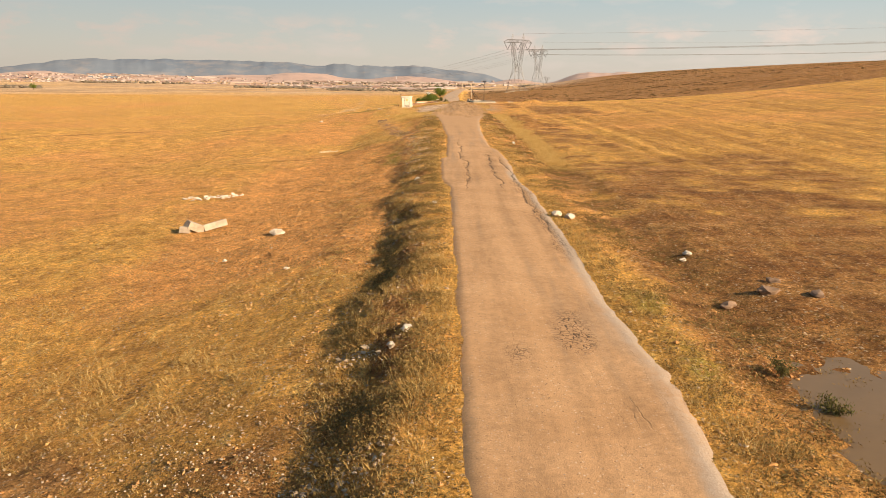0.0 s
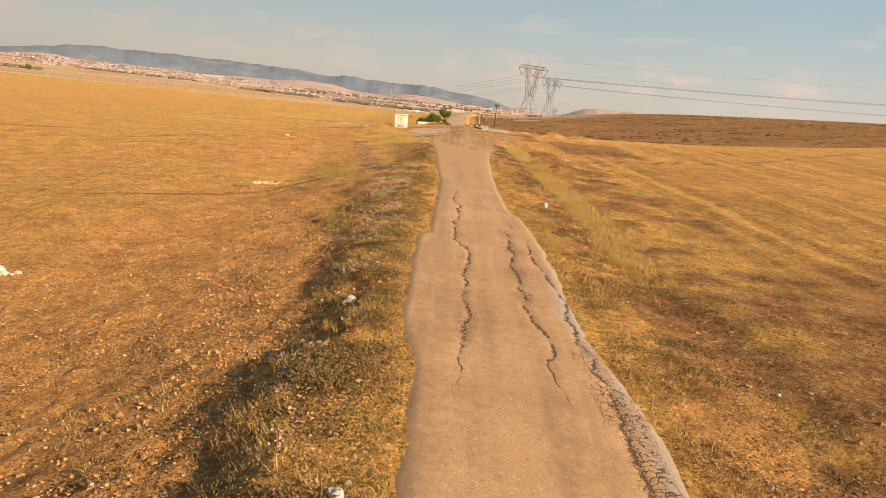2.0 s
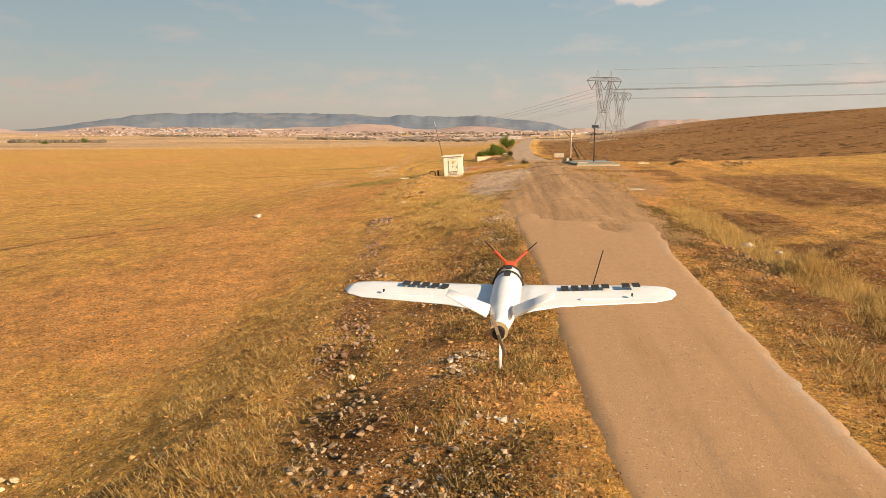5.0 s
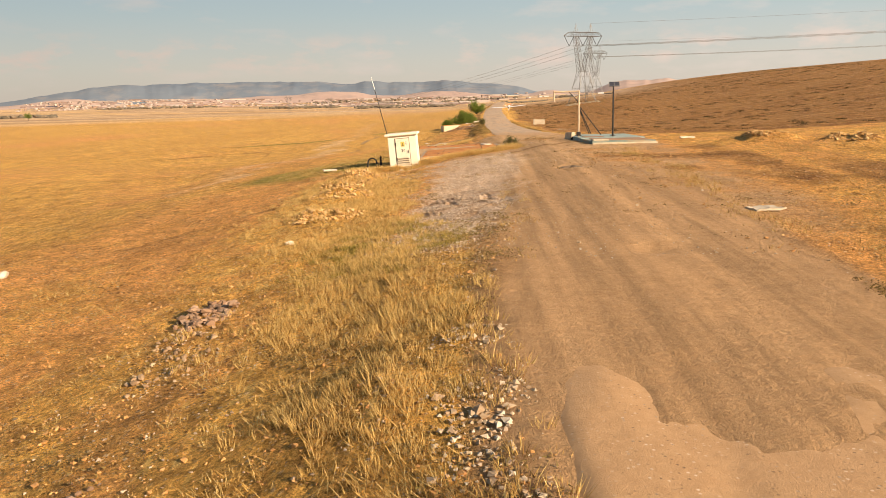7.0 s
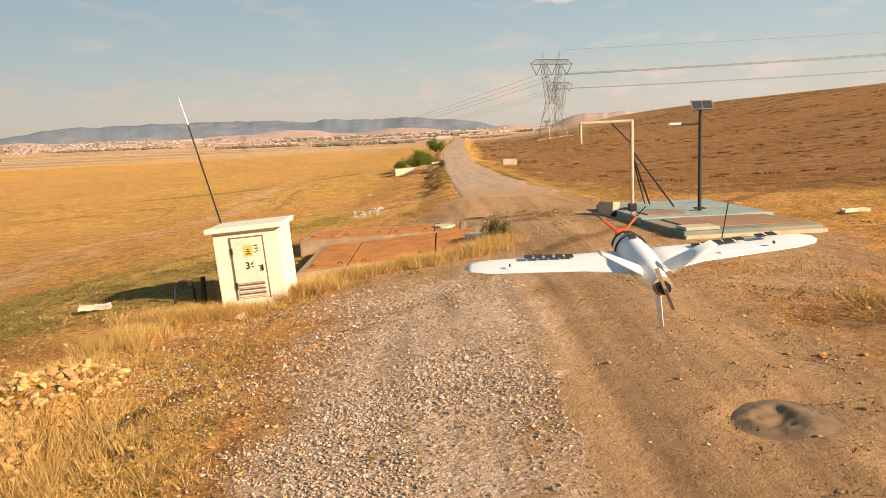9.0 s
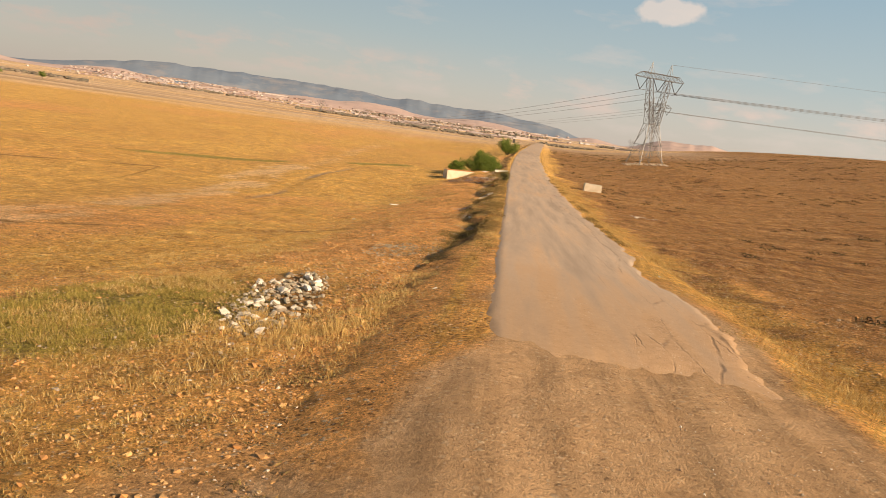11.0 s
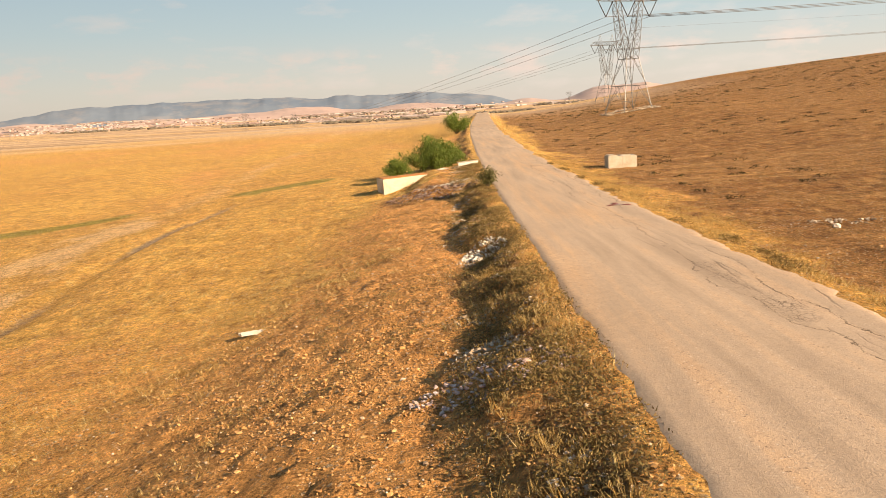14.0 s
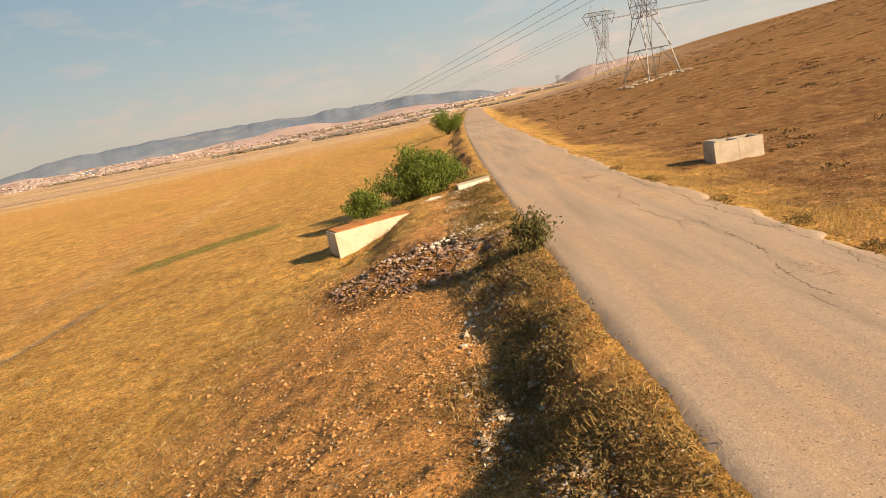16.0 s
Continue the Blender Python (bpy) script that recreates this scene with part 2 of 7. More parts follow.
def cover(x, y):
    """What grows or lies where: dry grass, green growth, gravel, dark ploughed earth (0 to 1 each)."""
    x, y = np.asarray(x, float), np.asarray(y, float)
    u = x - road_mid(y)
    n1, n2, n3 = fbm(x / 9, y / 9, 3), fbm(x / 2.2, y / 2.2, 9), fbm(x / 30, y / 45, 21)
    j = junction(y)
    left, right = sm(3.2, 4.2, -u), sm(1.3, 2.4, u)
    dry = 0.62 + 0.5 * n3 + 0.35 * n1
    # bare reddish soil west of the road
    for a, b, x0, x1, k in ((14, 62, 6.0, 15.5, 1.0), (160, 234, 5.2, 10.5, 0.75), (70, 120, 14.0, 22.0, 0.4), (150, 215, 20.0, 30.0, 0.3)):
        band = sm(a - 6, a + 8, y) * (1 - sm(b - 10, b + 6, y)) * sm(x0 - 1.5, x0 + 1.0, -u) * (1 - sm(x1 - 3, x1 + 4, -u))
        dry = dry - k * band * (0.75 + 0.5 * n2)
    # grass along both edges of the road
    dry = dry - 0.3 * left * (1 - sm(6.2, 7.4, -u)) * (1 - j)
    dry = np.maximum(dry, left * (1 - sm(3.9, 4.5, -u)) * (0.75 + 0.5 * n2))
    dry = np.maximum(dry, right * (1 - sm(4.6, 7.4, u)) * (0.75 + 0.5 * n2) * sm(100, 145, y))
    dry = np.where(y < 120, dry - 0.38 * right * (1 - sm(4.2, 5.0, u)) * (1 - sm(92, 104, y)), dry)
    dry = np.maximum(dry, np.exp(-(((u - 4.75 + 0.5 * vnoise(y / 14, 0 * y, 5)) / 0.7) ** 2)) * sm(34, 44, y) * (1 - sm(92, 100, y)) * 1.2)
    earth = np.zeros_like(x)
    # ploughed plots east of the road
    earth = np.maximum(earth, sm(3.5, 7, u) * (1 - sm(17, 25, u)) * sm(-20, 0, y) * (1 - sm(36, 42, y - 0.4 * u)) * (0.62 + 0.8 * n2))
    earth = np.maximum(earth, sm(9, 11, u) * (1 - sm(17, 22, u)) * sm(92, 97, y) * (1 - sm(112, 119, y)) * 0.8)
    earth = np.maximum(earth, sm(6.3, 7.5, u) * (1 - sm(11, 15, u + 3 * n1)) * sm(34, 44, y) * (1 - sm(88, 98, y)) * (0.28 + 0.8 * n2))
    earth = np.maximum(earth, 0.9 * np.exp(-(((u + 4.25) / 0.8) ** 2)) * (1 - sm(80, 90, y) * (1 - sm(158, 172, y))) * np.clip(0.55 + 0.9 * n2, 0, 1))
    earth = np.maximum(earth, sm(1.5, 2.4, u) * (1 - sm(4.4, 5.2, u)) * sm(26, 40, y) * (1 - sm(85, 97, y)) * (0.42 + 0.35 * sm(52, 64, y) + 0.8 * n2))
    earth = np.maximum(earth, sm(2.4, 4.0, u) * (1 - sm(15, 22, u)) * sm(-30, -10, y) * (1 - sm(14, 26, y)) * (0.95 + 0.9 * n2))
    earth = np.maximum(earth, np.exp(-(((u + 6.0) / 1.6) ** 2)) * sm(36, 42, y) * (1 - sm(74, 84, y)) * (0.42 + 0.8 * n2))
    earth = np.maximum(earth, 1.1 * np.exp(-((((x + 7.4) / 3.4) ** 2 + ((y - 226.2) / 3.6) ** 2) ** 2)) * (0.8 + 0.5 * n2))
    earth = np.maximum(earth, 0.8 * np.exp(-(((x + 0.6) / 2.2) ** 2 + ((y - 137.5) / 2.2) ** 2)) * (0.8 + 0.9 * n2))
    earth = np.maximum(earth, sm(3.0, 4.5, u) * sm(146, 152, y) * (1 - sm(300, 340, y)) * np.clip(0.25 + 1.3 * n2 + 0.6 * n1, 0, 0.8))
    earth = np.maximum(earth, 0.65 * sm(-1.0, 2.0, x) * (1 - sm(8, 11, x)) * sm(101, 112, y) * (1 - sm(124, 130, y)) * (0.9 + 1.1 * n2))
    earth = np.maximum(earth, 1.2 * np.exp(-(((x + 0.55) / 0.65) ** 2 + ((y - 116.6) / 0.5) ** 2)) * (0.8 + 0.8 * n2))
    earth = np.maximum(earth, sm(2.0, 3.5, u) * (1 - sm(8, 12, u)) * (1 - sm(88, 97, y)) * (0.62 - 0.32 * sm(28, 40, y) * (1 - sm(52, 64, y)) + 0.9 * n2))
    earth = np.maximum(earth, 1.1 * np.exp(-(((x - -0.63) / 0.7) ** 2 + ((y - 98.46) / 0.5) ** 2)) * (0.8 + 0.8 * n2))
    earth = np.maximum(earth, (1 - sm(-1, 8, y)) * sm(3.8, 5.0, -u) * (1 - sm(13, 17, -u)) * (0.75 + 1.0 * n2))
    earth = np.maximum(earth, 1.1 * np.exp(-((((x + 8.35 + 0.12 * (y - 154)) / 1.15) ** 2 + ((y - 154) / 4.3) ** 2) ** 2)) * (0.8 + 0.6 * n2))
    berm = np.exp(-(((x + np.interp(y, (44, 50, 58, 66, 72, 83, 96), (4.9, 5.2, 5.7, 7.1, 8.1, 9.5, 11.5))) / 0.9) ** 2)) * sm(43, 46, y) * (1 - sm(94, 100, y))
    earth = np.maximum(earth, berm * (0.55 + 0.9 * n2))
    field = sm(4.4, 8.0, u + 2.2 * n1) * sm(139, 147, y - 0.05 * u + 3 * n1)
    earth = np.maximum(earth, field * (0.92 + 0.25 * n2))
    green = np.clip(0.55 * fbm(x / 6, y / 8, 41) + 0.25 * n2 - 0.08, 0, 1) * np.exp(-((np.abs(u + 5.5) / 9) ** 2)) * (1 - sm(125, 150, y))
    green = green + 0.8 * np.exp(-(((u - 2.3) / 0.9) ** 2)) * np.clip(n2 + 0.25, 0, 1) * (1 - sm(20, 36, y))
    green = green + np.exp(-(((y - 240 - 0.9 * (x + 40)) / 2.6) ** 2)) * sm(-56, -48, x) * (1 - sm(-37, -33, x)) * np.clip(1.1 + 0.6 * n1, 0, 1)
    green = green + np.exp(-(((y - 256 - 0.5 * (x + 22.5)) / 2.4) ** 2)) * sm(-30, -26, x) * (1 - sm(-20, -17, x)) * np.clip(1.1 + 0.6 * n1, 0, 1)
    green = green + 0.6 * np.exp(-(((x + 25.6) / 1.2) ** 2)) * sm(150, 170, y) * (1 - sm(252, 262, y)) * np.clip(0.3 + 1.2 * n1, 0, 1)
    green = green + np.exp(-(((x + 16) / 5) ** 2 + ((y - 135) / 9) ** 2)) * 0.6
    green = green + np.exp(-(((x + 11.6) / 2.6) ** 2 + ((y - 152.0) / 4.2) ** 2)) * 1.6
    green = green + 0.9 * np.exp(-((((x + 7.6) / 2.0) ** 2 + ((y - 102.6) / 3.6) ** 2) ** 2)) * np.clip(0.6 + 0.9 * n2, 0, 1)
    green = green + 0.7 * np.exp(-((((x + 15.5) / 5.5) ** 2 + ((y - 133) / 8) ** 2) ** 2)) * np.clip(0.7 + 0.9 * n1, 0, 1)
    green = green + 0.75 * np.exp(-(((x + 7.2) / 1.3) ** 2)) * sm(40, 45, y) * (1 - sm(60, 68, y)) * np.clip(0.5 + 1.2 * n2, 0, 1)
    gravel = j * sm(-9.0, -5.0, u + 1.6 * n1) * (1 - sm(4.5, 8.5, u + 1.5 * n1))
    gravel = np.maximum(gravel, sm(78, 90, y) * (1 - sm(152, 168, y)) * sm(-5.4, -3.6, u + 0.8 * n2 - 1.5 * sm(143, 152, y)) * (1 - sm(1.8, 4.0, u + 0.8 * n2)))
    gravel = np.maximum(gravel, np.exp(-(((x - np.interp(y, (235.0, 300.0, 401.0, 760.0), (-30.0, -45.0, -64.0, -86.0))) / (2.0 + 0.01 * (y - 200))) ** 2)) * sm(235, 250, y) * (1 - sm(700, 760, y)) * 0.3)
    dry = np.maximum(dry, sm(84, 90, y) * (1 - sm(101, 106, y)) * sm(-11, -9, u) * (1 - sm(-5.0, -4.0, u)) * (0.85 + 0.3 * n2))
    dry = dry - 0.25 * sm(102, 106, y) * (1 - sm(121, 127, y)) * np.exp(-(((x + 11.2) / 1.4) ** 2)) * (0.7 + 0.6 * n2)
    dry = np.maximum(dry, 0.8 * sm(99, 103, y) * (1 - sm(122, 127, y)) * sm(-16, -13, x) * (1 - sm(-8.2, -7.0, x)) * np.clip(0.85 + 0.7 * n2, 0, 1))
    gravel = gravel * (1 - 0.75 * np.clip(earth, 0, 1) * j)
    keep = 1 - gravel
    return np.clip(dry * keep, 0, 1), np.clip(green * keep, 0, 1), np.clip(gravel, 0, 1), np.clip(earth * keep, 0, 1)


def runnel(x, y):
    """The damp runnel in the western field and the pale wash beside it (0 to 1 each)."""
    wob = 1.0 * vnoise(y / 12, 0 * y, 94)
    wet = np.exp(-(((x + 24.9 + wob) / 0.6) ** 2)) * sm(190, 206, y) * (1 - sm(240, 250, y)) * np.clip(0.75 + 0.8 * vnoise(x / 3, y / 9, 97), 0, 1)
    pale = np.exp(-(((x + 28.8 + wob + 0.05 * (y - 190)) / 3.4) ** 2)) * sm(120, 145, y) * (1 - sm(232, 250, y)) * np.clip(0.6 + 0.9 * fbm(x / 2.5, y / 6, 98), 0, 1)
    path = np.interp(y, (233.0, 246.0, 268.0, 312.0, 414.0, 609.0), (-28.7, -30.5, -32.9, -37.0, -44.5, -58.2))
    pale = np.maximum(pale, 0.5 * np.exp(-(((x - path) / (1.9 + 0.010 * (y - 200))) ** 2)) * sm(225, 239, y) * (1 - sm(599, 669, y)) * np.clip(0.7 + 0.6 * vnoise(x / 4, y / 9, 99), 0, 1))
    return wet, pale


def relief(x, y, cov):
    """Clods, ruts and furrows."""
    dry, green, gravel, earth = cov
    u = x - road_mid(y)
    near = np.exp(-((np.clip(np.abs(u) - 12, 0, None) / 25) ** 2))
    soil = np.clip(1 - dry - gravel, 0, 1)
    z = near * (0.045 + 0.04 * soil) * (1 - 0.7 * gravel) * fbm(x / 0.9, y / 0.9, 5, 3) + (0.10 - 0.05 * sm(140, 160, y)) * fbm(x / 5, y / 5, 8, 3) * (1 - 0.75 * gravel)
    z = z + near * (0.035 + 0.035 * soil) * (1 - gravel) * np.clip(vnoise(x / 0.24, y / 0.3, 12), -0.3, 1)
    wig = u + 0.35 * vnoise(x / 3, y / 7, 4) + 0.02 * (y - 80)
    z = z + 0.10 * np.sin(wig * 2 * math.pi / 2.4) * sm(8, 12, u) * (1 - sm(100, 112, y)) * sm(30, 45, y)
    z = z - 0.05 * gravel * (np.exp(-(((u + 2.2) / 0.35) ** 2)) + np.exp(-(((u - 0.3) / 0.35) ** 2)))
    return z


def ground_z(x, y):
    x, y = np.atleast_1d(np.asarray(x, float)), np.atleast_1d(np.asarray(y, float))
    return land(x, y) + relief(x, y, cover(x, y))


def gz(x, y):
    return float(ground_z(x, y)[0])


def bell(a, mid, wide):
    return np.exp(-(((a - mid) / wide) ** 2))


RUTS = (-7.4, -3.3, 104.6, 113.8)


def mud_top(px, py, box, height):
    """The surface of a mud patch; outside its ragged rim it dives under the ground."""
    x0, x1, y0, y1 = box
    q = np.hypot((px - (x0 + x1) / 2) / (x1 - x0) * 2, (py - (y0 + y1) / 2) / (y1 - y0) * 2) + 0.5 * fbm(px / 0.9, py / 0.9, 411, 3)
    inside = 1 - sm(0.45, 0.95, q)
    base = land(px, py) + 0.2 * churn_dip(px, py) + 0.04 * fbm(px / 5, py / 5, 8, 3) + 0.01
    return base + inside * height(px, py, q) + 0.015 * fbm(px / 0.12, py / 0.12, 417, 3) * inside - 0.1 * (1 - inside)


def churned(x, y, q):
    lumps = fbm(x / 0.5, y / 0.8, 421, 4)
    rut = np.abs(fbm((x + 0.2 * y) / 0.5, y / 1.0, 425, 2))
    ruts = 1 - sm(0.02, 0.12, rut)
    tread = np.sin((x * 0.9 + y * 0.15) * 2 * math.pi / 0.21) * sm(0.05, 0.3, fbm(x / 0.8, y / 0.8, 427, 2))
    torn = sm(0.0, 0.3, fbm(x / 1.1, y / 1.7, 433, 2) + 0.2)
    return -0.035 + torn * (0.085 * np.clip(lumps, -0.4, 0.7) - 0.10 * ruts) + 0.018 * tread + 0.035 * np.abs(fbm(x / 0.22, y / 0.22, 429, 3))


def hollow(x, y, q):
    return -0.06 + 0.012 * bell(q, 0.6, 0.14) - 0.09 * (1 - sm(0.1, 0.55, q)) + 0.05 * fbm(x / 0.22, y / 0.22, 431, 3)


# ---- materials ----
def material(name):
    m = bpy.data.materials.new(name)
    m.use_nodes = True
    return m, m.node_tree, m.node_tree.nodes["Principled BSDF"]


def node(t, kind, **values):
    n = t.nodes.new(kind)
    for k, v in values.items():
        n.inputs[k.replace("_", " ")].default_value = v
    return n


def noise_tex(t, scale, detail=5.0, rough=0.6, vec=None):
    n = node(t, "ShaderNodeTexNoise", Scale=scale, Detail=detail, Roughness=rough)
    if vec is not None:
        t.links.new(vec, n.inputs["Vector"])
    return n.outputs["Fac"]


def ramp(t, fac, *stops):
    n = t.nodes.new("ShaderNodeValToRGB")
    while len(n.color_ramp.elements) < len(stops):
        n.color_ramp.elements.new(0.5)
    for el, (p, c) in zip(n.color_ramp.elements, stops):
        el.position = p
        el.color = (c, c, c, 1) if isinstance(c, (int, float)) else (*c, 1)
    t.links.new(fac, n.inputs[0])
    return n.outputs[0]


def mix(t, fac, a, b, mode="MIX"):
    n = t.nodes.new("ShaderNodeMixRGB")
    n.blend_type = mode
    for slot, v in zip((0, 1, 2), (fac, a, b)):
        if isinstance(v, (int, float)):
            n.inputs[slot].default_value = v if slot == 0 else (v, v, v, 1)
        elif isinstance(v, tuple):
            n.inputs[slot].default_value = (*v, 1)
        else:
            t.links.new(v, n.inputs[slot])
    return n.outputs[0]


def maths(t, op, a, b=0.0):
    n = t.nodes.new("ShaderNodeMath")
    n.operation = op
    for slot, v in zip((0, 1), (a, b)):
        if isinstance(v, (int, float)):
            n.inputs[slot].default_value = v
        else:
            t.links.new(v, n.inputs[slot])
    return n.outputs[0]


def bump(t, bsdf, height, strength, distance):
    n = node(t, "ShaderNodeBump", Strength=strength, Distance=distance)
    t.links.new(height, n.inputs["Height"])
    t.links.new(n.outputs[0], bsdf.inputs["Normal"])


def attr(t, name):
    n = t.nodes.new("ShaderNodeAttribute")
    n.attribute_name = name
    return n.outputs["Fac"]


def place(t):
    return t.nodes.new("ShaderNodeNewGeometry").outputs["Position"]


def simple(name, colour, second=None, scale=6.0, rough=0.8, metal=0.0, bumps=0.3, depth=0.01, dirt=0.3, dirt_colour=(0.16, 0.1, 0.05)):
    """A surface with grain, mottling and dirt at two scales."""
    m, t, b = material(name)
    second = second or tuple(c * 0.75 for c in colour)
    p = t.nodes.new("ShaderNodeTexCoord").outputs["Object"]
    big, fine = noise_tex(t, scale, 4, 0.6, p), noise_tex(t, scale * 9, 4, 0.7, p)
    c = mix(t, ramp(t, big, (0.35, 0.0), (0.65, 1.0)), colour, second)
    c = mix(t, ramp(t, fine, (0.3, 0.0), (0.75, 0.45)), c, tuple(v * 0.7 for v in second))
    if dirt:
        c = mix(t, ramp(t, noise_tex(t, scale * 0.6, 7, 0.7, p), (0.5, 0.0), (0.72, dirt)), c, dirt_colour)
    t.links.new(c, b.inputs["Base Color"])
    b.inputs["Roughness"].default_value, b.inputs["Metallic"].default_value = rough, metal
    if bumps:
        bump(t, b, fine, bumps, depth)
    return m


def ground_material():
    m, t, b = material("dry_field")
    p = place(t)
    n_big, n_mid, n_fine, n_grit = noise_tex(t, 0.05, 5, 0.6, p), noise_tex(t, 0.6, 6, 0.65, p), noise_tex(t, 4.0, 6, 0.75, p), noise_tex(t, 17.0, 5, 0.8, p)
    stretch = t.nodes.new("ShaderNodeMapping")
    stretch.inputs["Scale"].default_value = (1.0, 0.22, 1.0)
    t.links.new(p, stretch.inputs[0])
    n_streak = noise_tex(t, 1.6, 5, 0.7, stretch.outputs[0])
    soil = mix(t, ramp(t, n_mid, (0.3, 0.0), (0.7, 1.0)), (0.76, 0.37, 0.12), (0.66, 0.30, 0.09))
    soil = mix(t, ramp(t, n_fine, (0.5, 0.0), (0.72, 0.42)), soil, (0.40, 0.195, 0.072))
    straw = mix(t, ramp(t, n_big, (0.35, 0.0), (0.65, 1.0)), (0.75, 0.41, 0.098), (0.66, 0.335, 0.08))
    straw = mix(t, ramp(t, n_streak, (0.46, 0.0), (0.68, 0.75)), straw, (0.50, 0.25, 0.07))
    straw = mix(t, ramp(t, noise_tex(t, 0.22, 6, 0.7, stretch.outputs[0]), (0.5, 0.0), (0.66, 0.5)), straw, (0.56, 0.275, 0.075))
    straw = mix(t, ramp(t, n_fine, (0.52, 0.0), (0.78, 0.6)), straw, (0.84, 0.56, 0.19))
    straw = mix(t, ramp(t, n_grit, (0.6, 0.0), (0.76, 0.6)), straw, (0.27, 0.13, 0.04))
    n_tuss_shade = noise_tex(t, 2.6, 8, 0.7, stretch.outputs[0])
    # shade of the tussocks, put into the straw colour as dark flecks
    straw = mix(t, ramp(t, n_tuss_shade, (0.55, 0.0), (0.64, 0.6)), straw, (0.34, 0.165, 0.045))
    straw = mix(t, ramp(t, noise_tex(t, 0.35, 9, 0.75, p), (0.53, 0.0), (0.62, 0.45)), straw, (0.47, 0.225, 0.062))
    straw = mix(t, ramp(t, n_tuss_shade, (0.36, 0.55), (0.44, 0.0)), straw, (0.86, 0.58, 0.20))
    weeds = mix(t, ramp(t, n_fine, (0.35, 0.0), (0.65, 1.0)), (0.34, 0.27, 0.055), (0.21, 0.18, 0.04))
    stones = mix(t, ramp(t, n_fine, (0.35, 0.0), (0.65, 1.0)), (0.49, 0.29, 0.142), (0.40, 0.227, 0.107))
    stones = mix(t, ramp(t, n_mid, (0.4, 0.0), (0.7, 0.7)), stones, (0.53, 0.325, 0.17))
    plough = mix(t, ramp(t, n_mid, (0.3, 0.0), (0.7, 1.0)), (0.335, 0.15, 0.046), (0.25, 0.107, 0.034))
    plough = mix(t, ramp(t, n_streak, (0.45, 0.0), (0.65, 0.8)), plough, (0.50, 0.26, 0.085))
    plough = mix(t, ramp(t, noise_tex(t, 1.4, 6, 0.8, p), (0.52, 0.0), (0.64, 0.8)), plough, (0.15, 0.07, 0.027))

    wheel = t.nodes.new("ShaderNodeMapping")
    wheel.inputs["Scale"].default_value = (0.03, 0.42, 0.0)
    wheel.inputs["Rotation"].default_value = (0, 0, 0.45)
    t.links.new(p, wheel.inputs[0])
    n_wheel = noise_tex(t, 1.0, 4, 0.6, wheel.outputs[0])
    plough = mix(t, ramp(t, n_wheel, (0.52, 0.0), (0.62, 0.6)), plough, (0.47, 0.245, 0.085))
    plough = mix(t, ramp(t, n_wheel, (0.34, 0.6), (0.42, 0.0)), plough, (0.17, 0.08, 0.03))
    plough = mix(t, ramp(t, n_big, (0.45, 0.0), (0.62, 0.5)), plough, (0.40, 0.20, 0.07))

    plough = mix(t, 0.9, plough, ramp(t, noise_tex(t, 0.9, 10, 0.88, p), (0.38, 0.55), (0.5, 1.0), (0.62, 1.4)), "MULTIPLY")

    def broken(a, amount=0.8):
        """The edge of a cover, torn up by noise."""
        s = maths(t, "ADD", attr(t, a), maths(t, "MULTIPLY", maths(t, "SUBTRACT", n_fine, 0.5), amount))
        s = maths(t, "ADD", s, maths(t, "MULTIPLY", maths(t, "SUBTRACT", n_mid, 0.5), amount))
        return ramp(t, s, (0.28, 0.0), (0.62, 1.0))

    rows = t.nodes.new("ShaderNodeMapping")
    rows.inputs["Scale"].default_value = (0.55, 0.025, 0.0)
    rows.inputs["Rotation"].default_value = (0, 0, -0.03)
    t.links.new(p, rows.inputs[0])
    n_rows = noise_tex(t, 1.0, 3, 0.6, rows.outputs[0])
    stripes = maths(t, "MULTIPLY", attr(t, "rows"), ramp(t, n_rows, (0.44, 0.0), (0.58, 0.85)))
    straw = mix(t, stripes, straw, (0.45, 0.225, 0.065))
    c = mix(t, broken("dry"), soil, straw)
    c = mix(t, ramp(t, noise_tex(t, 1.1, 7, 0.72, p), (0.56, 0.0), (0.68, 0.45)), c, (0.29, 0.14, 0.048))
    c = mix(t, broken("earth", 0.7), c, plough)
    c = mix(t, maths(t, "MULTIPLY", broken("green", 0.6), 0.85), c, weeds)
    c = mix(t, broken("gravel", 0.5), c, stones)
    c = mix(t, maths(t, "MULTIPLY", broken("wash", 0.9), 0.6), c, (0.76, 0.49, 0.26))
    c = mix(t, maths(t, "MULTIPLY", broken("wet", 0.7), 0.75), c, (0.25, 0.195, 0.145))
    worn_ = mix(t, ramp(t, n_fine, (0.35, 0.0), (0.65, 1.0)), (0.48, 0.285, 0.143), (0.40, 0.228, 0.11))
    c = mix(t, maths(t, "MULTIPLY", broken("track", 0.5), 0.85), c, worn_)
    pebble = node(t, "ShaderNodeTexVoronoi", Scale=24.0)
    t.links.new(p, pebble.inputs["Vector"])
    tone = t.nodes.new("ShaderNodeSeparateColor")
    t.links.new(pebble.outputs["Color"], tone.inputs[0])
    shingle = ramp(t, tone.outputs[0], (0.0, (0.27, 0.165, 0.10)), (0.3, (0.58, 0.40, 0.265)), (0.7, (0.70, 0.51, 0.365)), (1.0, (0.88, 0.72, 0.57)))
    c = mix(t, maths(t, "MULTIPLY", broken("grit", 1.2), 0.75), c, shingle)
    strips = t.nodes.new("ShaderNodeMapping")
    strips.inputs["Scale"].default_value = (0.0026, 0.013, 0.0)
    strips.inputs["Rotation"].default_value = (0, 0, 0.12)
    t.links.new(p, strips.inputs[0])
    vf = node(t, "ShaderNodeTexVoronoi", Scale=1.0)
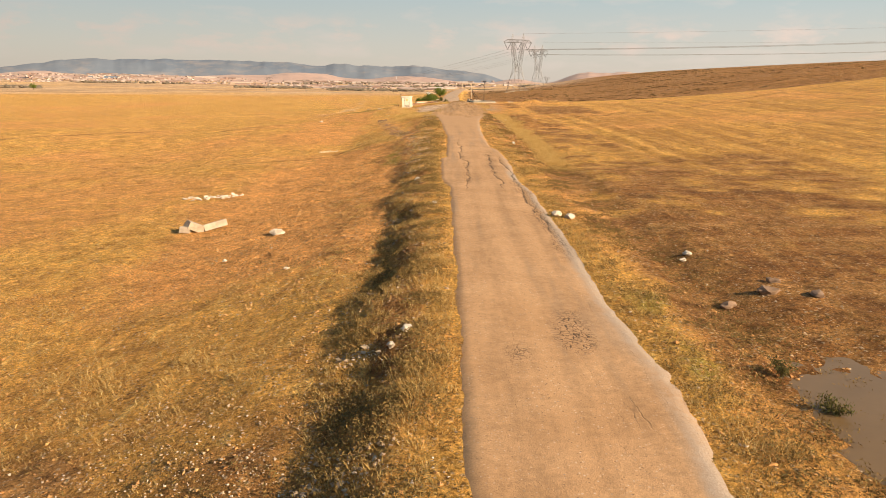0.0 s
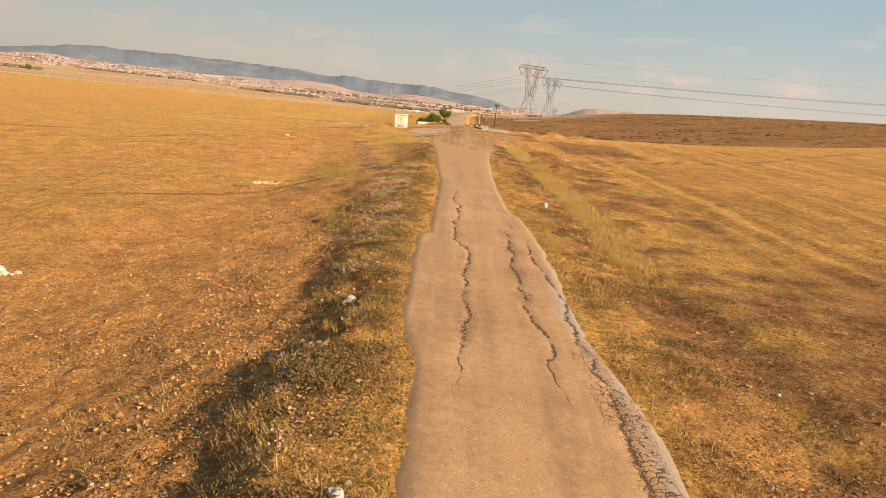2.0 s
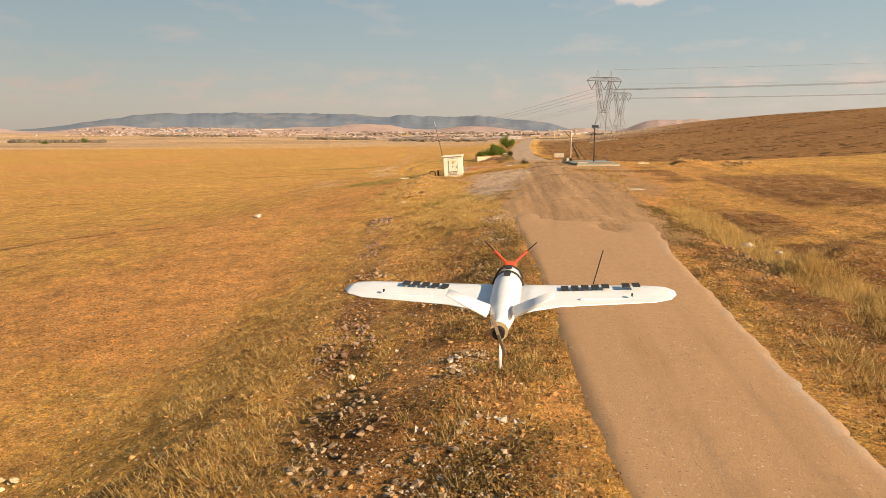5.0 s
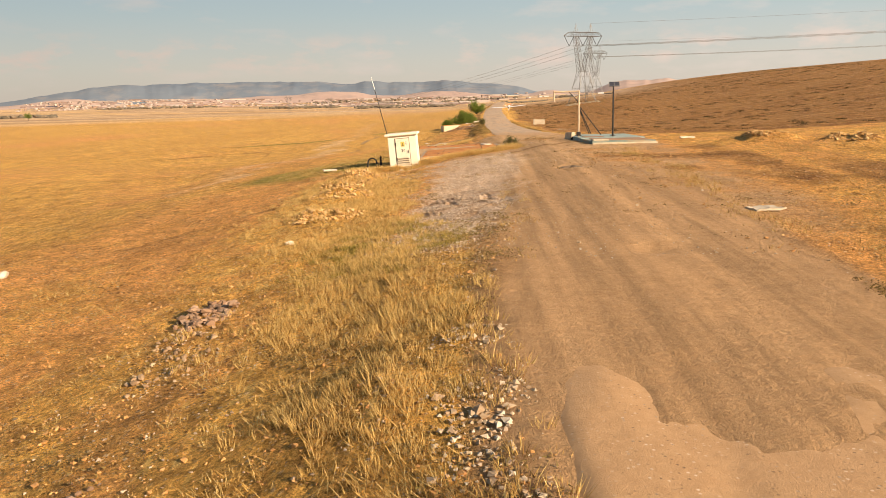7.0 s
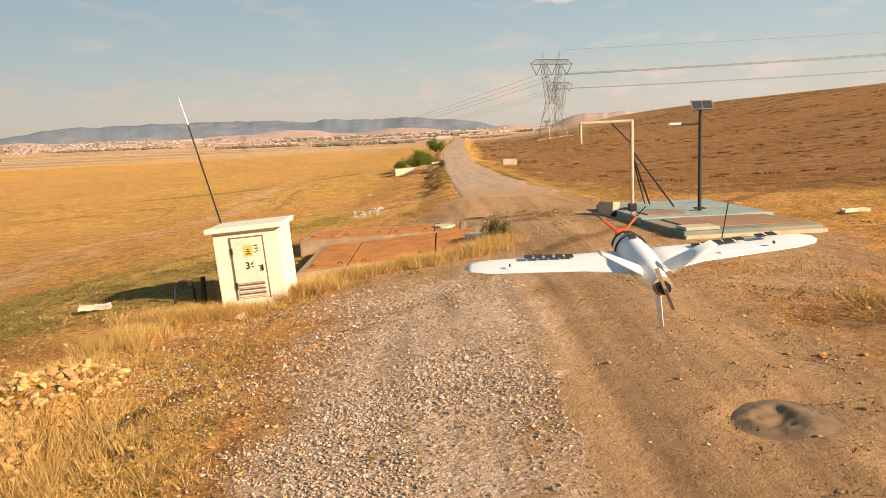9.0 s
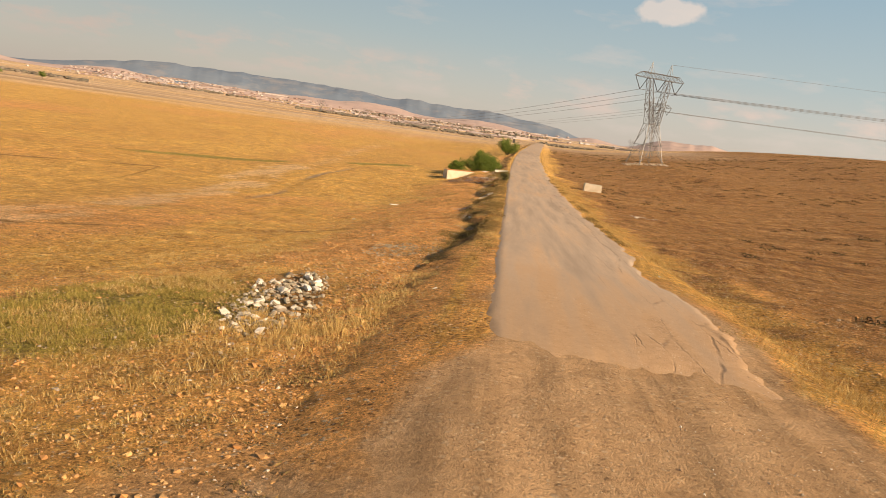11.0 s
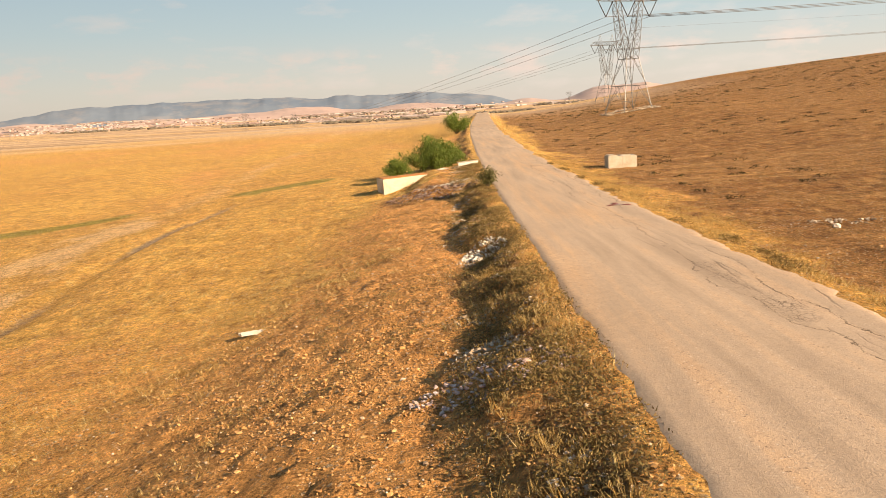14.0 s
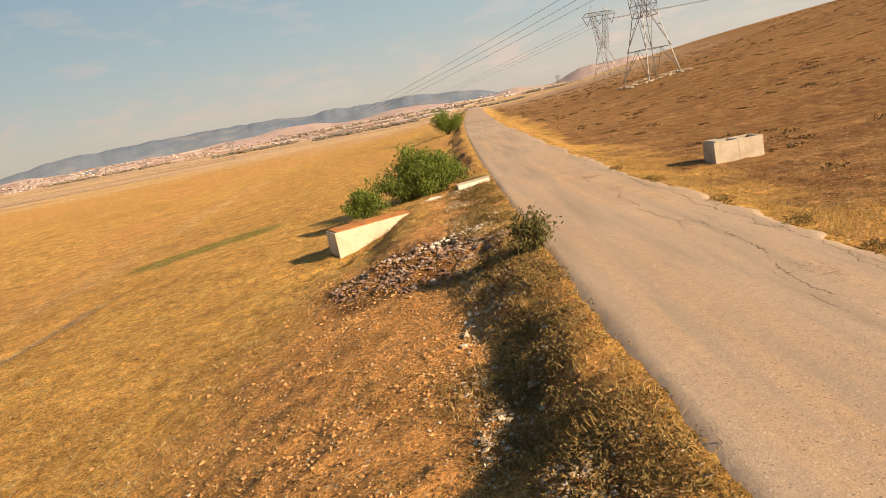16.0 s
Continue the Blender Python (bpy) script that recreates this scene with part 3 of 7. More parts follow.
    t.links.new(strips.outputs[0], vf.inputs["Vector"])
    plot = t.nodes.new("ShaderNodeSeparateColor")
    t.links.new(vf.outputs["Color"], plot.inputs[0])
    fields = ramp(t, plot.outputs[0], (0.0, (0.62, 0.38, 0.17)), (0.3, (0.60, 0.41, 0.25)), (0.5, (0.40, 0.245, 0.135)), (0.7, (0.70, 0.51, 0.35)), (0.85, (0.52, 0.33, 0.19)), (1.0, (0.30, 0.20, 0.12)))
    c = mix(t, maths(t, "MULTIPLY", attr(t, "plain"), 0.9), c, fields)
    # thin dark banks between the western plots
    for nm in ("terrace_a", "terrace_b", "terrace_c"):
        d = maths(t, "ADD", attr(t, nm), maths(t, "MULTIPLY", maths(t, "SUBTRACT", n_mid, 0.5), 1.6))
        gap_ = ramp(t, noise_tex(t, 0.12, 4, 0.7, p), (0.42, 0.0), (0.52, 1.0))
        c = mix(t, maths(t, "MULTIPLY", gap_, ramp(t, maths(t, "ABSOLUTE", d), (0.3, 0.75), (0.75, 0.0))), c, (0.24, 0.12, 0.04))
    calm = ramp(t, maths(t, "ADD", attr(t, "gravel"), maths(t, "MULTIPLY", attr(t, "track"), 0.4)), (0.2, 0.8), (0.8, 0.3), (1.3, 0.16))
    tyre = t.nodes.new("ShaderNodeMapping")
    tyre.inputs["Scale"].default_value = (1.0, 0.06, 1.0)
    t.links.new(p, tyre.inputs[0])
    c = mix(t, maths(t, "MULTIPLY", attr(t, "gravel"), 0.9), c, ramp(t, noise_tex(t, 1.7, 5, 0.65, tyre.outputs[0]), (0.36, 0.74), (0.5, 1.0), (0.62, 1.18)), "MULTIPLY")
    c = mix(t, calm, c, ramp(t, noise_tex(t, 2.4, 9, 0.82, p), (0.36, 0.5), (0.5, 1.0), (0.64, 1.35)), "MULTIPLY")
    c = mix(t, calm, c, ramp(t, noise_tex(t, 0.5, 9, 0.8, p), (0.38, 0.7), (0.5, 1.0), (0.62, 1.2)), "MULTIPLY")
    # pebbles and crumbs of two sizes, gathered in drifts; dark specks paint in their shade
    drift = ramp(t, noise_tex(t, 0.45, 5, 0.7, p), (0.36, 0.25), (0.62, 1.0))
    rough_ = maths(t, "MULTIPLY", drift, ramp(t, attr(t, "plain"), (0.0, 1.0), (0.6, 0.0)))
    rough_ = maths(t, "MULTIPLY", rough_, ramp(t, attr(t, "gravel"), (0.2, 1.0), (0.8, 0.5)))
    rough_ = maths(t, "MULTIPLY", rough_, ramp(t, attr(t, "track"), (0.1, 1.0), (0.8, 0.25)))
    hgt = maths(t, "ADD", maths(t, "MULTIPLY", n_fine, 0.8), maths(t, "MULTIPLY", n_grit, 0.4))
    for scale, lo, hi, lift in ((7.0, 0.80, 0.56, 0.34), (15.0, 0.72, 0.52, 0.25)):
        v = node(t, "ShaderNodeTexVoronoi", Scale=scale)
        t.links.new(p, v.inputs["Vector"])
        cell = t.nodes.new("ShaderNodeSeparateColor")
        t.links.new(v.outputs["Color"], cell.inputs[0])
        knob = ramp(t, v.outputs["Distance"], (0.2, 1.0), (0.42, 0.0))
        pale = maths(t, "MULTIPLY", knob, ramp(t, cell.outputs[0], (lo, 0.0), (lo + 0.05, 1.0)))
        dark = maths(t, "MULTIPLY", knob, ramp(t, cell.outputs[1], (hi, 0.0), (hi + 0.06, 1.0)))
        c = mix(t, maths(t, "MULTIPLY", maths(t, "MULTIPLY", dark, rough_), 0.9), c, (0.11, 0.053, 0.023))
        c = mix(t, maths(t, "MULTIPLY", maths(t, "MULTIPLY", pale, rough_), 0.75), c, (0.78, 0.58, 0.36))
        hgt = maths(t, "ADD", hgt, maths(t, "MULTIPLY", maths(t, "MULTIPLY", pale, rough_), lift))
    n_grain = noise_tex(t, 34.0, 3, 0.8, p)
    c = mix(t, calm, c, ramp(t, cell.outputs[2], (0.0, 0.62), (0.5, 1.0), (1.0, 1.3)), "MULTIPLY")
    c = mix(t, calm, c, ramp(t, n_grain, (0.32, 0.45), (0.5, 1.0), (0.7, 1.6)), "MULTIPLY")
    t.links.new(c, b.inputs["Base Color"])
    b.inputs["Roughness"].default_value = 0.95
    b.inputs["Specular IOR Level"].default_value = 0.1
    hgt = maths(t, "MULTIPLY", hgt, ramp(t, attr(t, "gravel"), (0.2, 1.0), (0.8, 0.4)))
    bump(t, b, hgt, 1.0, 0.3)
    return m


def road_material():
    m, t, b = material("dusty_asphalt")
    p = place(t)
    n_mid, n_fine, n_grit = noise_tex(t, 0.5, 5, 0.6, p), noise_tex(t, 5.0, 6, 0.7, p), noise_tex(t, 28.0, 4, 0.75, p)
    along = t.nodes.new("ShaderNodeMapping")
    along.inputs["Scale"].default_value = (1.0, 0.06, 1.0)
    t.links.new(p, along.inputs[0])
    n_track = noise_tex(t, 1.5, 4, 0.6, along.outputs[0])
    old = mix(t, ramp(t, n_fine, (0.35, 0.0), (0.65, 1.0)), (0.50, 0.352, 0.236), (0.42, 0.292, 0.19))
    dust = mix(t, ramp(t, n_mid, (0.35, 0.0), (0.65, 1.0)), (0.50, 0.292, 0.146), (0.42, 0.236, 0.112))
    amount = maths(t, "ADD", attr(t, "dust"), maths(t, "MULTIPLY", maths(t, "SUBTRACT", n_track, 0.5), 1.3))
    c = mix(t, ramp(t, amount, (0.2, 0.0), (0.75, 1.0)), old, dust)
    c = mix(t, 0.8, c, ramp(t, n_track, (0.3, 0.72), (0.5, 1.0), (0.7, 1.25)), "MULTIPLY")
    c = mix(t, 0.75, c, ramp(t, n_fine, (0.3, 0.75), (0.5, 1.0), (0.7, 1.25)), "MULTIPLY")
    c = mix(t, ramp(t, n_grit, (0.5, 0.0), (0.75, 0.65)), c, (0.19, 0.125, 0.075))
    loose = mix(t, ramp(t, n_fine, (0.35, 0.0), (0.65, 1.0)), (0.48, 0.285, 0.143), (0.40, 0.228, 0.11))
    over = maths(t, "ADD", attr(t, "dirt"), maths(t, "MULTIPLY", maths(t, "SUBTRACT", n_track, 0.5), 1.2))
    c = mix(t, ramp(t, over, (0.25, 0.0), (0.75, 0.9)), c, loose)
    vg = node(t, "ShaderNodeTexVoronoi", Scale=17.0)
    t.links.new(p, vg.inputs["Vector"])
    chips = t.nodes.new("ShaderNodeSeparateColor")
    t.links.new(vg.outputs["Color"], chips.inputs[0])
    strewn = ramp(t, n_track, (0.4, 0.3), (0.6, 1.0))
    c = mix(t, maths(t, "MULTIPLY", strewn, maths(t, "MULTIPLY", ramp(t, vg.outputs["Distance"], (0.15, 1.0), (0.4, 0.0)), ramp(t, chips.outputs[0], (0.8, 0.0), (0.86, 0.8)))), c, (0.62, 0.48, 0.35))
    c = mix(t, maths(t, "MULTIPLY", strewn, maths(t, "MULTIPLY", ramp(t, vg.outputs["Distance"], (0.15, 1.0), (0.4, 0.0)), ramp(t, chips.outputs[1], (0.78, 0.0), (0.84, 0.75)))), c, (0.14, 0.09, 0.055))
    # broken edges and map cracking
    worn = ramp(t, maths(t, "ADD", attr(t, "worn"), maths(t, "MULTIPLY", maths(t, "SUBTRACT", n_fine, 0.5), 0.9)), (0.35, 0.0), (0.7, 1.0))
    c = mix(t, maths(t, "MULTIPLY", worn, 0.75), c, mix(t, ramp(t, n_grit, (0.4, 0.0), (0.6, 1.0)), (0.30, 0.225, 0.165), (0.44, 0.35, 0.27)))
    v = node(t, "ShaderNodeTexVoronoi", Scale=5.5)
    v.feature = "DISTANCE_TO_EDGE"
    bend = t.nodes.new("ShaderNodeVectorMath")
    bend.operation = "MULTIPLY_ADD"
    nz = node(t, "ShaderNodeTexNoise", Scale=3.0, Detail=3.0)
    t.links.new(p, nz.inputs["Vector"])
    t.links.new(nz.outputs["Color"], bend.inputs[0])
    bend.inputs[1].default_value = (0.5, 0.5, 0.5)
    t.links.new(p, bend.inputs[2])
    t.links.new(bend.outputs[0], v.inputs["Vector"])
    lines = maths(t, "MULTIPLY", ramp(t, v.outputs["Distance"], (0.02, 1.0), (0.07, 0.0)), ramp(t, maths(t, "ADD", attr(t, "map"), maths(t, "MULTIPLY", maths(t, "SUBTRACT", n_mid, 0.5), 0.9)), (0.3, 0.0), (0.6, 1.0)))
    warp = maths(t, "ADD", maths(t, "MULTIPLY", maths(t, "SUBTRACT", n_fine, 0.5), 0.42), maths(t, "MULTIPLY", maths(t, "SUBTRACT", n_grit, 0.5), 0.12))
    split = None
    for nm in ("crack_a", "crack_b", "crack_c"):
        off = maths(t, "ABSOLUTE", maths(t, "ADD", attr(t, nm), warp))
        off = maths(t, "DIVIDE", off, maths(t, "MULTIPLY", attr(t, "gape"), maths(t, "MULTIPLY", ramp(t, n_fine, (0.35, 0.6), (0.65, 1.6)), ramp(t, noise_tex(t, 1.3, 3, 0.6, p), (0.38, 0.12), (0.58, 1.5)))))
        one = ramp(t, off, (0.016, 1.0), (0.042, 0.0))
        split = one if split is None else maths(t, "MAXIMUM", split, one)
    long_ = t.nodes.new("ShaderNodeMapping")
    long_.inputs["Scale"].default_value = (1.0, 0.07, 1.0)
    sway = t.nodes.new("ShaderNodeVectorMath")
    sway.operation = "MULTIPLY_ADD"
    t.links.new(nz.outputs["Color"], sway.inputs[0])
    sway.inputs[1].default_value = (0.16, 0.16, 0.0)
    t.links.new(p, sway.inputs[2])
    t.links.new(sway.outputs[0], long_.inputs[0])
    vl = node(t, "ShaderNodeTexVoronoi", Scale=1.1)
    vl.feature = "DISTANCE_TO_EDGE"
    t.links.new(long_.outputs[0], vl.inputs["Vector"])
    seams = maths(t, "MULTIPLY", ramp(t, vl.outputs["Distance"], (0.003, 1.0), (0.014, 0.0)), ramp(t, maths(t, "ADD", attr(t, "seam"), maths(t, "MULTIPLY", maths(t, "SUBTRACT", n_mid, 0.5), 1.6)), (0.4, 0.0), (0.65, 0.6)))
    lines = maths(t, "MAXIMUM", lines, seams)
    gap = maths(t, "MAXIMUM", lines, split)
    c = mix(t, maths(t, "MULTIPLY", gap, 0.92), c, (0.075, 0.045, 0.027))
    t.links.new(c, b.inputs["Base Color"])
    b.inputs["Roughness"].default_value = 0.9
    b.inputs["Specular IOR Level"].default_value = 0.2
    hgt = maths(t, "ADD", maths(t, "MULTIPLY", n_fine, 0.5), maths(t, "MULTIPLY", n_grit, 0.5))
    hgt = maths(t, "SUBTRACT", hgt, maths(t, "MULTIPLY", gap, 0.9))
    bump(t, b, hgt, 0.7, 0.03)
    return m


def island_material(name, stops, rough=0.9, through_light=0.0):
    """Colour that differs from blade to blade or stone to stone."""
    m, t, b = material(name)
    g = t.nodes.new("ShaderNodeNewGeometry")
    c = ramp(t, g.outputs["Random Per Island"], *stops)
    fine = noise_tex(t, 30.0, 3, 0.7, g.outputs["Position"])
    c = mix(t, ramp(t, fine, (0.3, 0.0), (0.8, 0.5)), c, tuple(v * 0.55 for v in stops[0][1]))
    t.links.new(c, b.inputs["Base Color"])
    b.inputs["Roughness"].default_value = rough
    b.inputs["Specular IOR Level"].default_value = 0.15
    if through_light:
        tr = t.nodes.new("ShaderNodeBsdfTranslucent")
        t.links.new(c, tr.inputs[0])
        mx = t.nodes.new("ShaderNodeMixShader")
        mx.inputs[0].default_value = through_light
        t.links.new(b.outputs[0], mx.inputs[1])
        t.links.new(tr.outputs[0], mx.inputs[2])
        t.links.new(mx.outputs[0], t.nodes["Material Output"].inputs["Surface"])
    return m


M_GROUND, M_ROAD = ground_material(), road_material()
# straw tones; darkest and palest stops also paint in shaded gaps and highlights
M_STRAW = island_material("straw", ((0.0, (0.24, 0.13, 0.04)), (0.3, (0.48, 0.28, 0.08)), (0.6, (0.68, 0.43, 0.14)), (0.85, (0.80, 0.60, 0.28)), (1.0, (0.34, 0.20, 0.06))), through_light=0.25)
M_GOLD = island_material("golden_straw", ((0.0, (0.46, 0.27, 0.085)), (0.35, (0.68, 0.44, 0.15)), (0.75, (0.84, 0.60, 0.26)), (1.0, (0.58, 0.36, 0.11))), through_light=0.35)
M_WEED = island_material("dry_weeds", ((0.0, (0.16, 0.095, 0.04)), (0.4, (0.26, 0.165, 0.06)), (0.7, (0.19, 0.14, 0.045)), (1.0, (0.42, 0.26, 0.09))), through_light=0.2)
M_STONE = island_material("field_stone", ((0.0, (0.34, 0.23, 0.14)), (0.4, (0.46, 0.33, 0.21)), (0.8, (0.58, 0.46, 0.33)), (0.95, (0.68, 0.57, 0.44)), (1.0, (0.26, 0.17, 0.11))))
M_GRAVEL = island_material("crushed_gravel", ((0.0, (0.20, 0.13, 0.09)), (0.3, (0.45, 0.315, 0.21)), (0.65, (0.61, 0.455, 0.325)), (0.9, (0.77, 0.63, 0.49)), (1.0, (0.16, 0.11, 0.08))))
M_CLOD = island_material("earth_clod", ((0.0, (0.46, 0.215, 0.075)), (0.5, (0.60, 0.315, 0.115)), (0.8, (0.68, 0.39, 0.165)), (1.0, (0.34, 0.155, 0.055))))
M_LEAF = island_material("green_leaves", ((0.0, (0.10, 0.135, 0.02)), (0.4, (0.17, 0.22, 0.035)), (0.8, (0.25, 0.29, 0.06)), (1.0, (0.10, 0.13, 0.025))), rough=0.6, through_light=0.3)
M_OLIVE = island_material("olive_leaves", ((0.0, (0.09, 0.085, 0.03)), (0.5, (0.15, 0.14, 0.045)), (1.0, (0.22, 0.17, 0.06))), rough=0.7, through_light=0.25)
M_SWARD = island_material("yellow_green_grass", ((0.0, (0.22, 0.17, 0.035)), (0.4, (0.34, 0.26, 0.06)), (0.75, (0.50, 0.35, 0.10)), (1.0, (0.18, 0.15, 0.03))), through_light=0.25)
M_BARK = simple("bark", (0.16, 0.11, 0.07), scale=8, bumps=0.6)
M_PALE = simple("pale_stone", (0.66, 0.56, 0.44), (0.52, 0.42, 0.31), scale=4, bumps=0.5, depth=0.02, dirt=0.5)
M_GREY = simple("grey_concrete", (0.46, 0.37, 0.27), (0.36, 0.28, 0.2), scale=3, bumps=0.5, depth=0.02, dirt=0.5)
M_DARKROCK = simple("brown_rock", (0.31, 0.19, 0.11), (0.22, 0.135, 0.08), scale=3, bumps=0.6, depth=0.03)
M_CREAM = simple("cream_paint", (0.80, 0.74, 0.60), (0.76, 0.69, 0.54), scale=1.2, rough=0.75, bumps=0.15, depth=0.006, dirt=0.22, dirt_colour=(0.45, 0.34, 0.2))
M_STAINED = simple("stained_cream_concrete", (0.66, 0.55, 0.39), (0.54, 0.43, 0.29), scale=1.0, rough=0.85, bumps=0.35, depth=0.012, dirt=0.7, dirt_colour=(0.40, 0.25, 0.13))
M_DOOR = simple("worn_door_paint", (0.78, 0.70, 0.56), (0.72, 0.63, 0.48), scale=2.0, rough=0.6, bumps=0.1, depth=0.004, dirt=0.45, dirt_colour=(0.40, 0.26, 0.13))
M_DARK = simple("dark_metal", (0.035, 0.03, 0.028), scale=8, rough=0.6, metal=0.4, bumps=0.1, dirt=0.0)
M_BLACK = simple("black_paint", (0.03, 0.028, 0.026), scale=8, rough=0.8, bumps=0.0, dirt=0.0)
M_YELLOW = simple("faded_yellow_sign", (0.70, 0.47, 0.06), (0.62, 0.45, 0.12), scale=6, bumps=0.0, dirt=0.3)
M_RUST = simple("rusty_plate", (0.64, 0.24, 0.04), (0.40, 0.14, 0.032), scale=1.7, rough=0.85, metal=0.1, bumps=0.35, depth=0.008, dirt=0.65, dirt_colour=(0.50, 0.30, 0.14))
M_CONC = simple("weathered_concrete", (0.56, 0.46, 0.34), (0.45, 0.36, 0.25), scale=2.0, bumps=0.4, depth=0.012, dirt=0.45, dirt_colour=(0.33, 0.22, 0.12))
M_KERB = simple("soil_stained_kerb", (0.46, 0.33, 0.205), (0.34, 0.22, 0.125), scale=2.5, bumps=0.5, depth=0.02, dirt=0.8, dirt_colour=(0.30, 0.17, 0.075))
M_TEALPALE = simple("bleached_teal_paint", (0.34, 0.40, 0.35), (0.20, 0.26, 0.23), scale=1.6, rough=0.85, bumps=0.4, depth=0.012, dirt=0.8, dirt_colour=(0.46, 0.37, 0.27))
M_TEAL = simple("worn_teal_paint", (0.13, 0.185, 0.16), (0.24, 0.25, 0.20), scale=1.2, rough=0.85, bumps=0.4, depth=0.012, dirt=0.95, dirt_colour=(0.33, 0.22, 0.12))
M_BROWNPLATE = simple("brown_plate", (0.36, 0.20, 0.10), (0.28, 0.15, 0.08), scale=1.5, bumps=0.3, depth=0.01, dirt=0.4)
M_STEEL = simple("galvanised_steel", (0.24, 0.22, 0.2), (0.18, 0.165, 0.15), scale=0.8, rough=0.55, metal=0.5, bumps=0.0, dirt=0.15)
M_PIPE = simple("pale_pipe", (0.62, 0.50, 0.36), (0.50, 0.36, 0.23), scale=5, rough=0.6, bumps=0.1, dirt=0.4)
M_PANEL = simple("solar_cells", (0.03, 0.035, 0.05), (0.05, 0.05, 0.06), scale=6, rough=0.2, bumps=0.0, dirt=0.15)
M_WHITE = simple("white_foam", (0.86, 0.85, 0.82), (0.82, 0.81, 0.78), scale=2.0, rough=0.55, bumps=0.06, depth=0.002, dirt=0.1, dirt_colour=(0.6, 0.56, 0.5))
M_ORANGE = simple("orange_plastic", (0.75, 0.09, 0.03), (0.62, 0.07, 0.03), scale=10, rough=0.5, bumps=0.05, dirt=0.1)
M_WOOD = simple("pale_plywood", (0.55, 0.40, 0.22), scale=12, bumps=0.1, dirt=0.0)
M_REDPAINT = simple("dark_red_road_paint", (0.27, 0.035, 0.02), (0.20, 0.03, 0.02), scale=9, rough=0.85, bumps=0.2, depth=0.003, dirt=0.5, dirt_colour=(0.33, 0.2, 0.12))
M_WHITEPAINT = simple("white_road_paint", (0.74, 0.70, 0.62), scale=9, rough=0.85, bumps=0.2, depth=0.003, dirt=0.3)
M_WIRY = island_material("wiry_leaves", ((0.0, (0.05, 0.05, 0.02)), (0.5, (0.10, 0.09, 0.03)), (1.0, (0.16, 0.12, 0.045))))
M_SCRUB = island_material("dark_scrub_leaves", ((0.0, (0.07, 0.045, 0.02)), (0.5, (0.11, 0.07, 0.03)), (1.0, (0.16, 0.10, 0.04))))
M_FRAME = simple("brown_steel", (0.22, 0.15, 0.09), scale=8, bumps=0.1)
M_MUD = simple("wet_mud", (0.27, 0.17, 0.09), (0.19, 0.115, 0.06), scale=2.5, rough=0.8, bumps=0.3, depth=0.02, dirt=0.2)


def water_material():
    m, t, b = material("muddy_water")
    p = place(t)
    c = mix(t, noise_tex(t, 1.2, 4, 0.6, p), (0.20, 0.12, 0.05), (0.13, 0.077, 0.032))
    t.links.new(c, b.inputs["Base Color"])
    b.inputs["Roughness"].default_value = 0.3
    b.inputs["Specular IOR Level"].default_value = 0.15
    bump(t, b, noise_tex(t, 6.0, 3, 0.6, p), 0.08, 0.01)
    return m


M_WATER = water_material()


# ---- building tools ----
def from_arrays(name, verts, faces, mat, smooth=False):
    """A mesh from arrays; faces all have the same number of corners."""
    me = bpy.data.meshes.new(name)
    verts, faces = np.asarray(verts, np.float32), np.asarray(faces, np.int32)
    k = faces.shape[1]
    me.vertices.add(len(verts))
    me.vertices.foreach_set("co", verts.ravel())
    me.loops.add(faces.size)
    me.loops.foreach_set("vertex_index", faces.ravel())
    me.polygons.add(len(faces))
    me.polygons.foreach_set("loop_start", np.arange(0, faces.size, k, dtype=np.int32))
    me.polygons.foreach_set("use_smooth", np.full(len(faces), smooth))
    me.update(calc_edges=True)
    me.materials.append(mat)
    return me


def grid_faces(rows, cols):
    i = np.arange(rows * cols).reshape(rows, cols)
    return np.stack([i[:-1, :-1], i[:-1, 1:], i[1:, 1:], i[1:, :-1]], -1).reshape(-1, 4)


def add_attr(me, name, values):
    me.attributes.new(name, "FLOAT", "POINT").data.foreach_set("value", np.asarray(values, np.float32).ravel())


def part(name, bm, mat, parent=None, label=""):
    """Links a bmesh as one mesh object, under parent if there is one."""
    me = bpy.data.meshes.new(name)
    bm.to_mesh(me)
    bm.free()
    me.materials.append(mat)
    ob = new(name, me)
    if parent is not None:
        ob.parent = parent
    return tagged(ob, label)


def base_of(name, m, label, category, group="", kind=""):
    e = new(name)
    e.matrix_basis = m
    return tagged(e, label, category, group, kind)


def block(bm, x0, x1, y0, y1, z0, z1, bevel=0.0, m=None):
    r = bmesh.ops.create_cube(bm, size=1)
    for v in r["verts"]:
        v.co = ((x0 + x1) / 2 + v.co.x * (x1 - x0), (y0 + y1) / 2 + v.co.y * (y1 - y0), (z0 + z1) / 2 + v.co.z * (z1 - z0))
    if bevel:
        es = list({e for v in r["verts"] for e in v.link_edges})
        out = bmesh.ops.bevel(bm, geom=es, offset=bevel, segments=2, affect="EDGES", profile=0.6)
        vs = out["verts"]
    else:
        vs = r["verts"]
    if m is not None:
        bmesh.ops.transform(bm, matrix=m, verts=list(vs))
    return bm


def bar(bm, a, b, r=0.05, sides=6, r2=None):
    """A round bar from a to b."""
    a, b = Vector(a), Vector(b)
    d = b - a
    m = Matrix.Translation((a + b) / 2) @ d.to_track_quat("Z", "Y").to_matrix().to_4x4()
    bmesh.ops.create_cone(bm, cap_ends=True, segments=sides, radius1=r, radius2=r if r2 is None else r2, depth=d.length, matrix=m)
    return bm


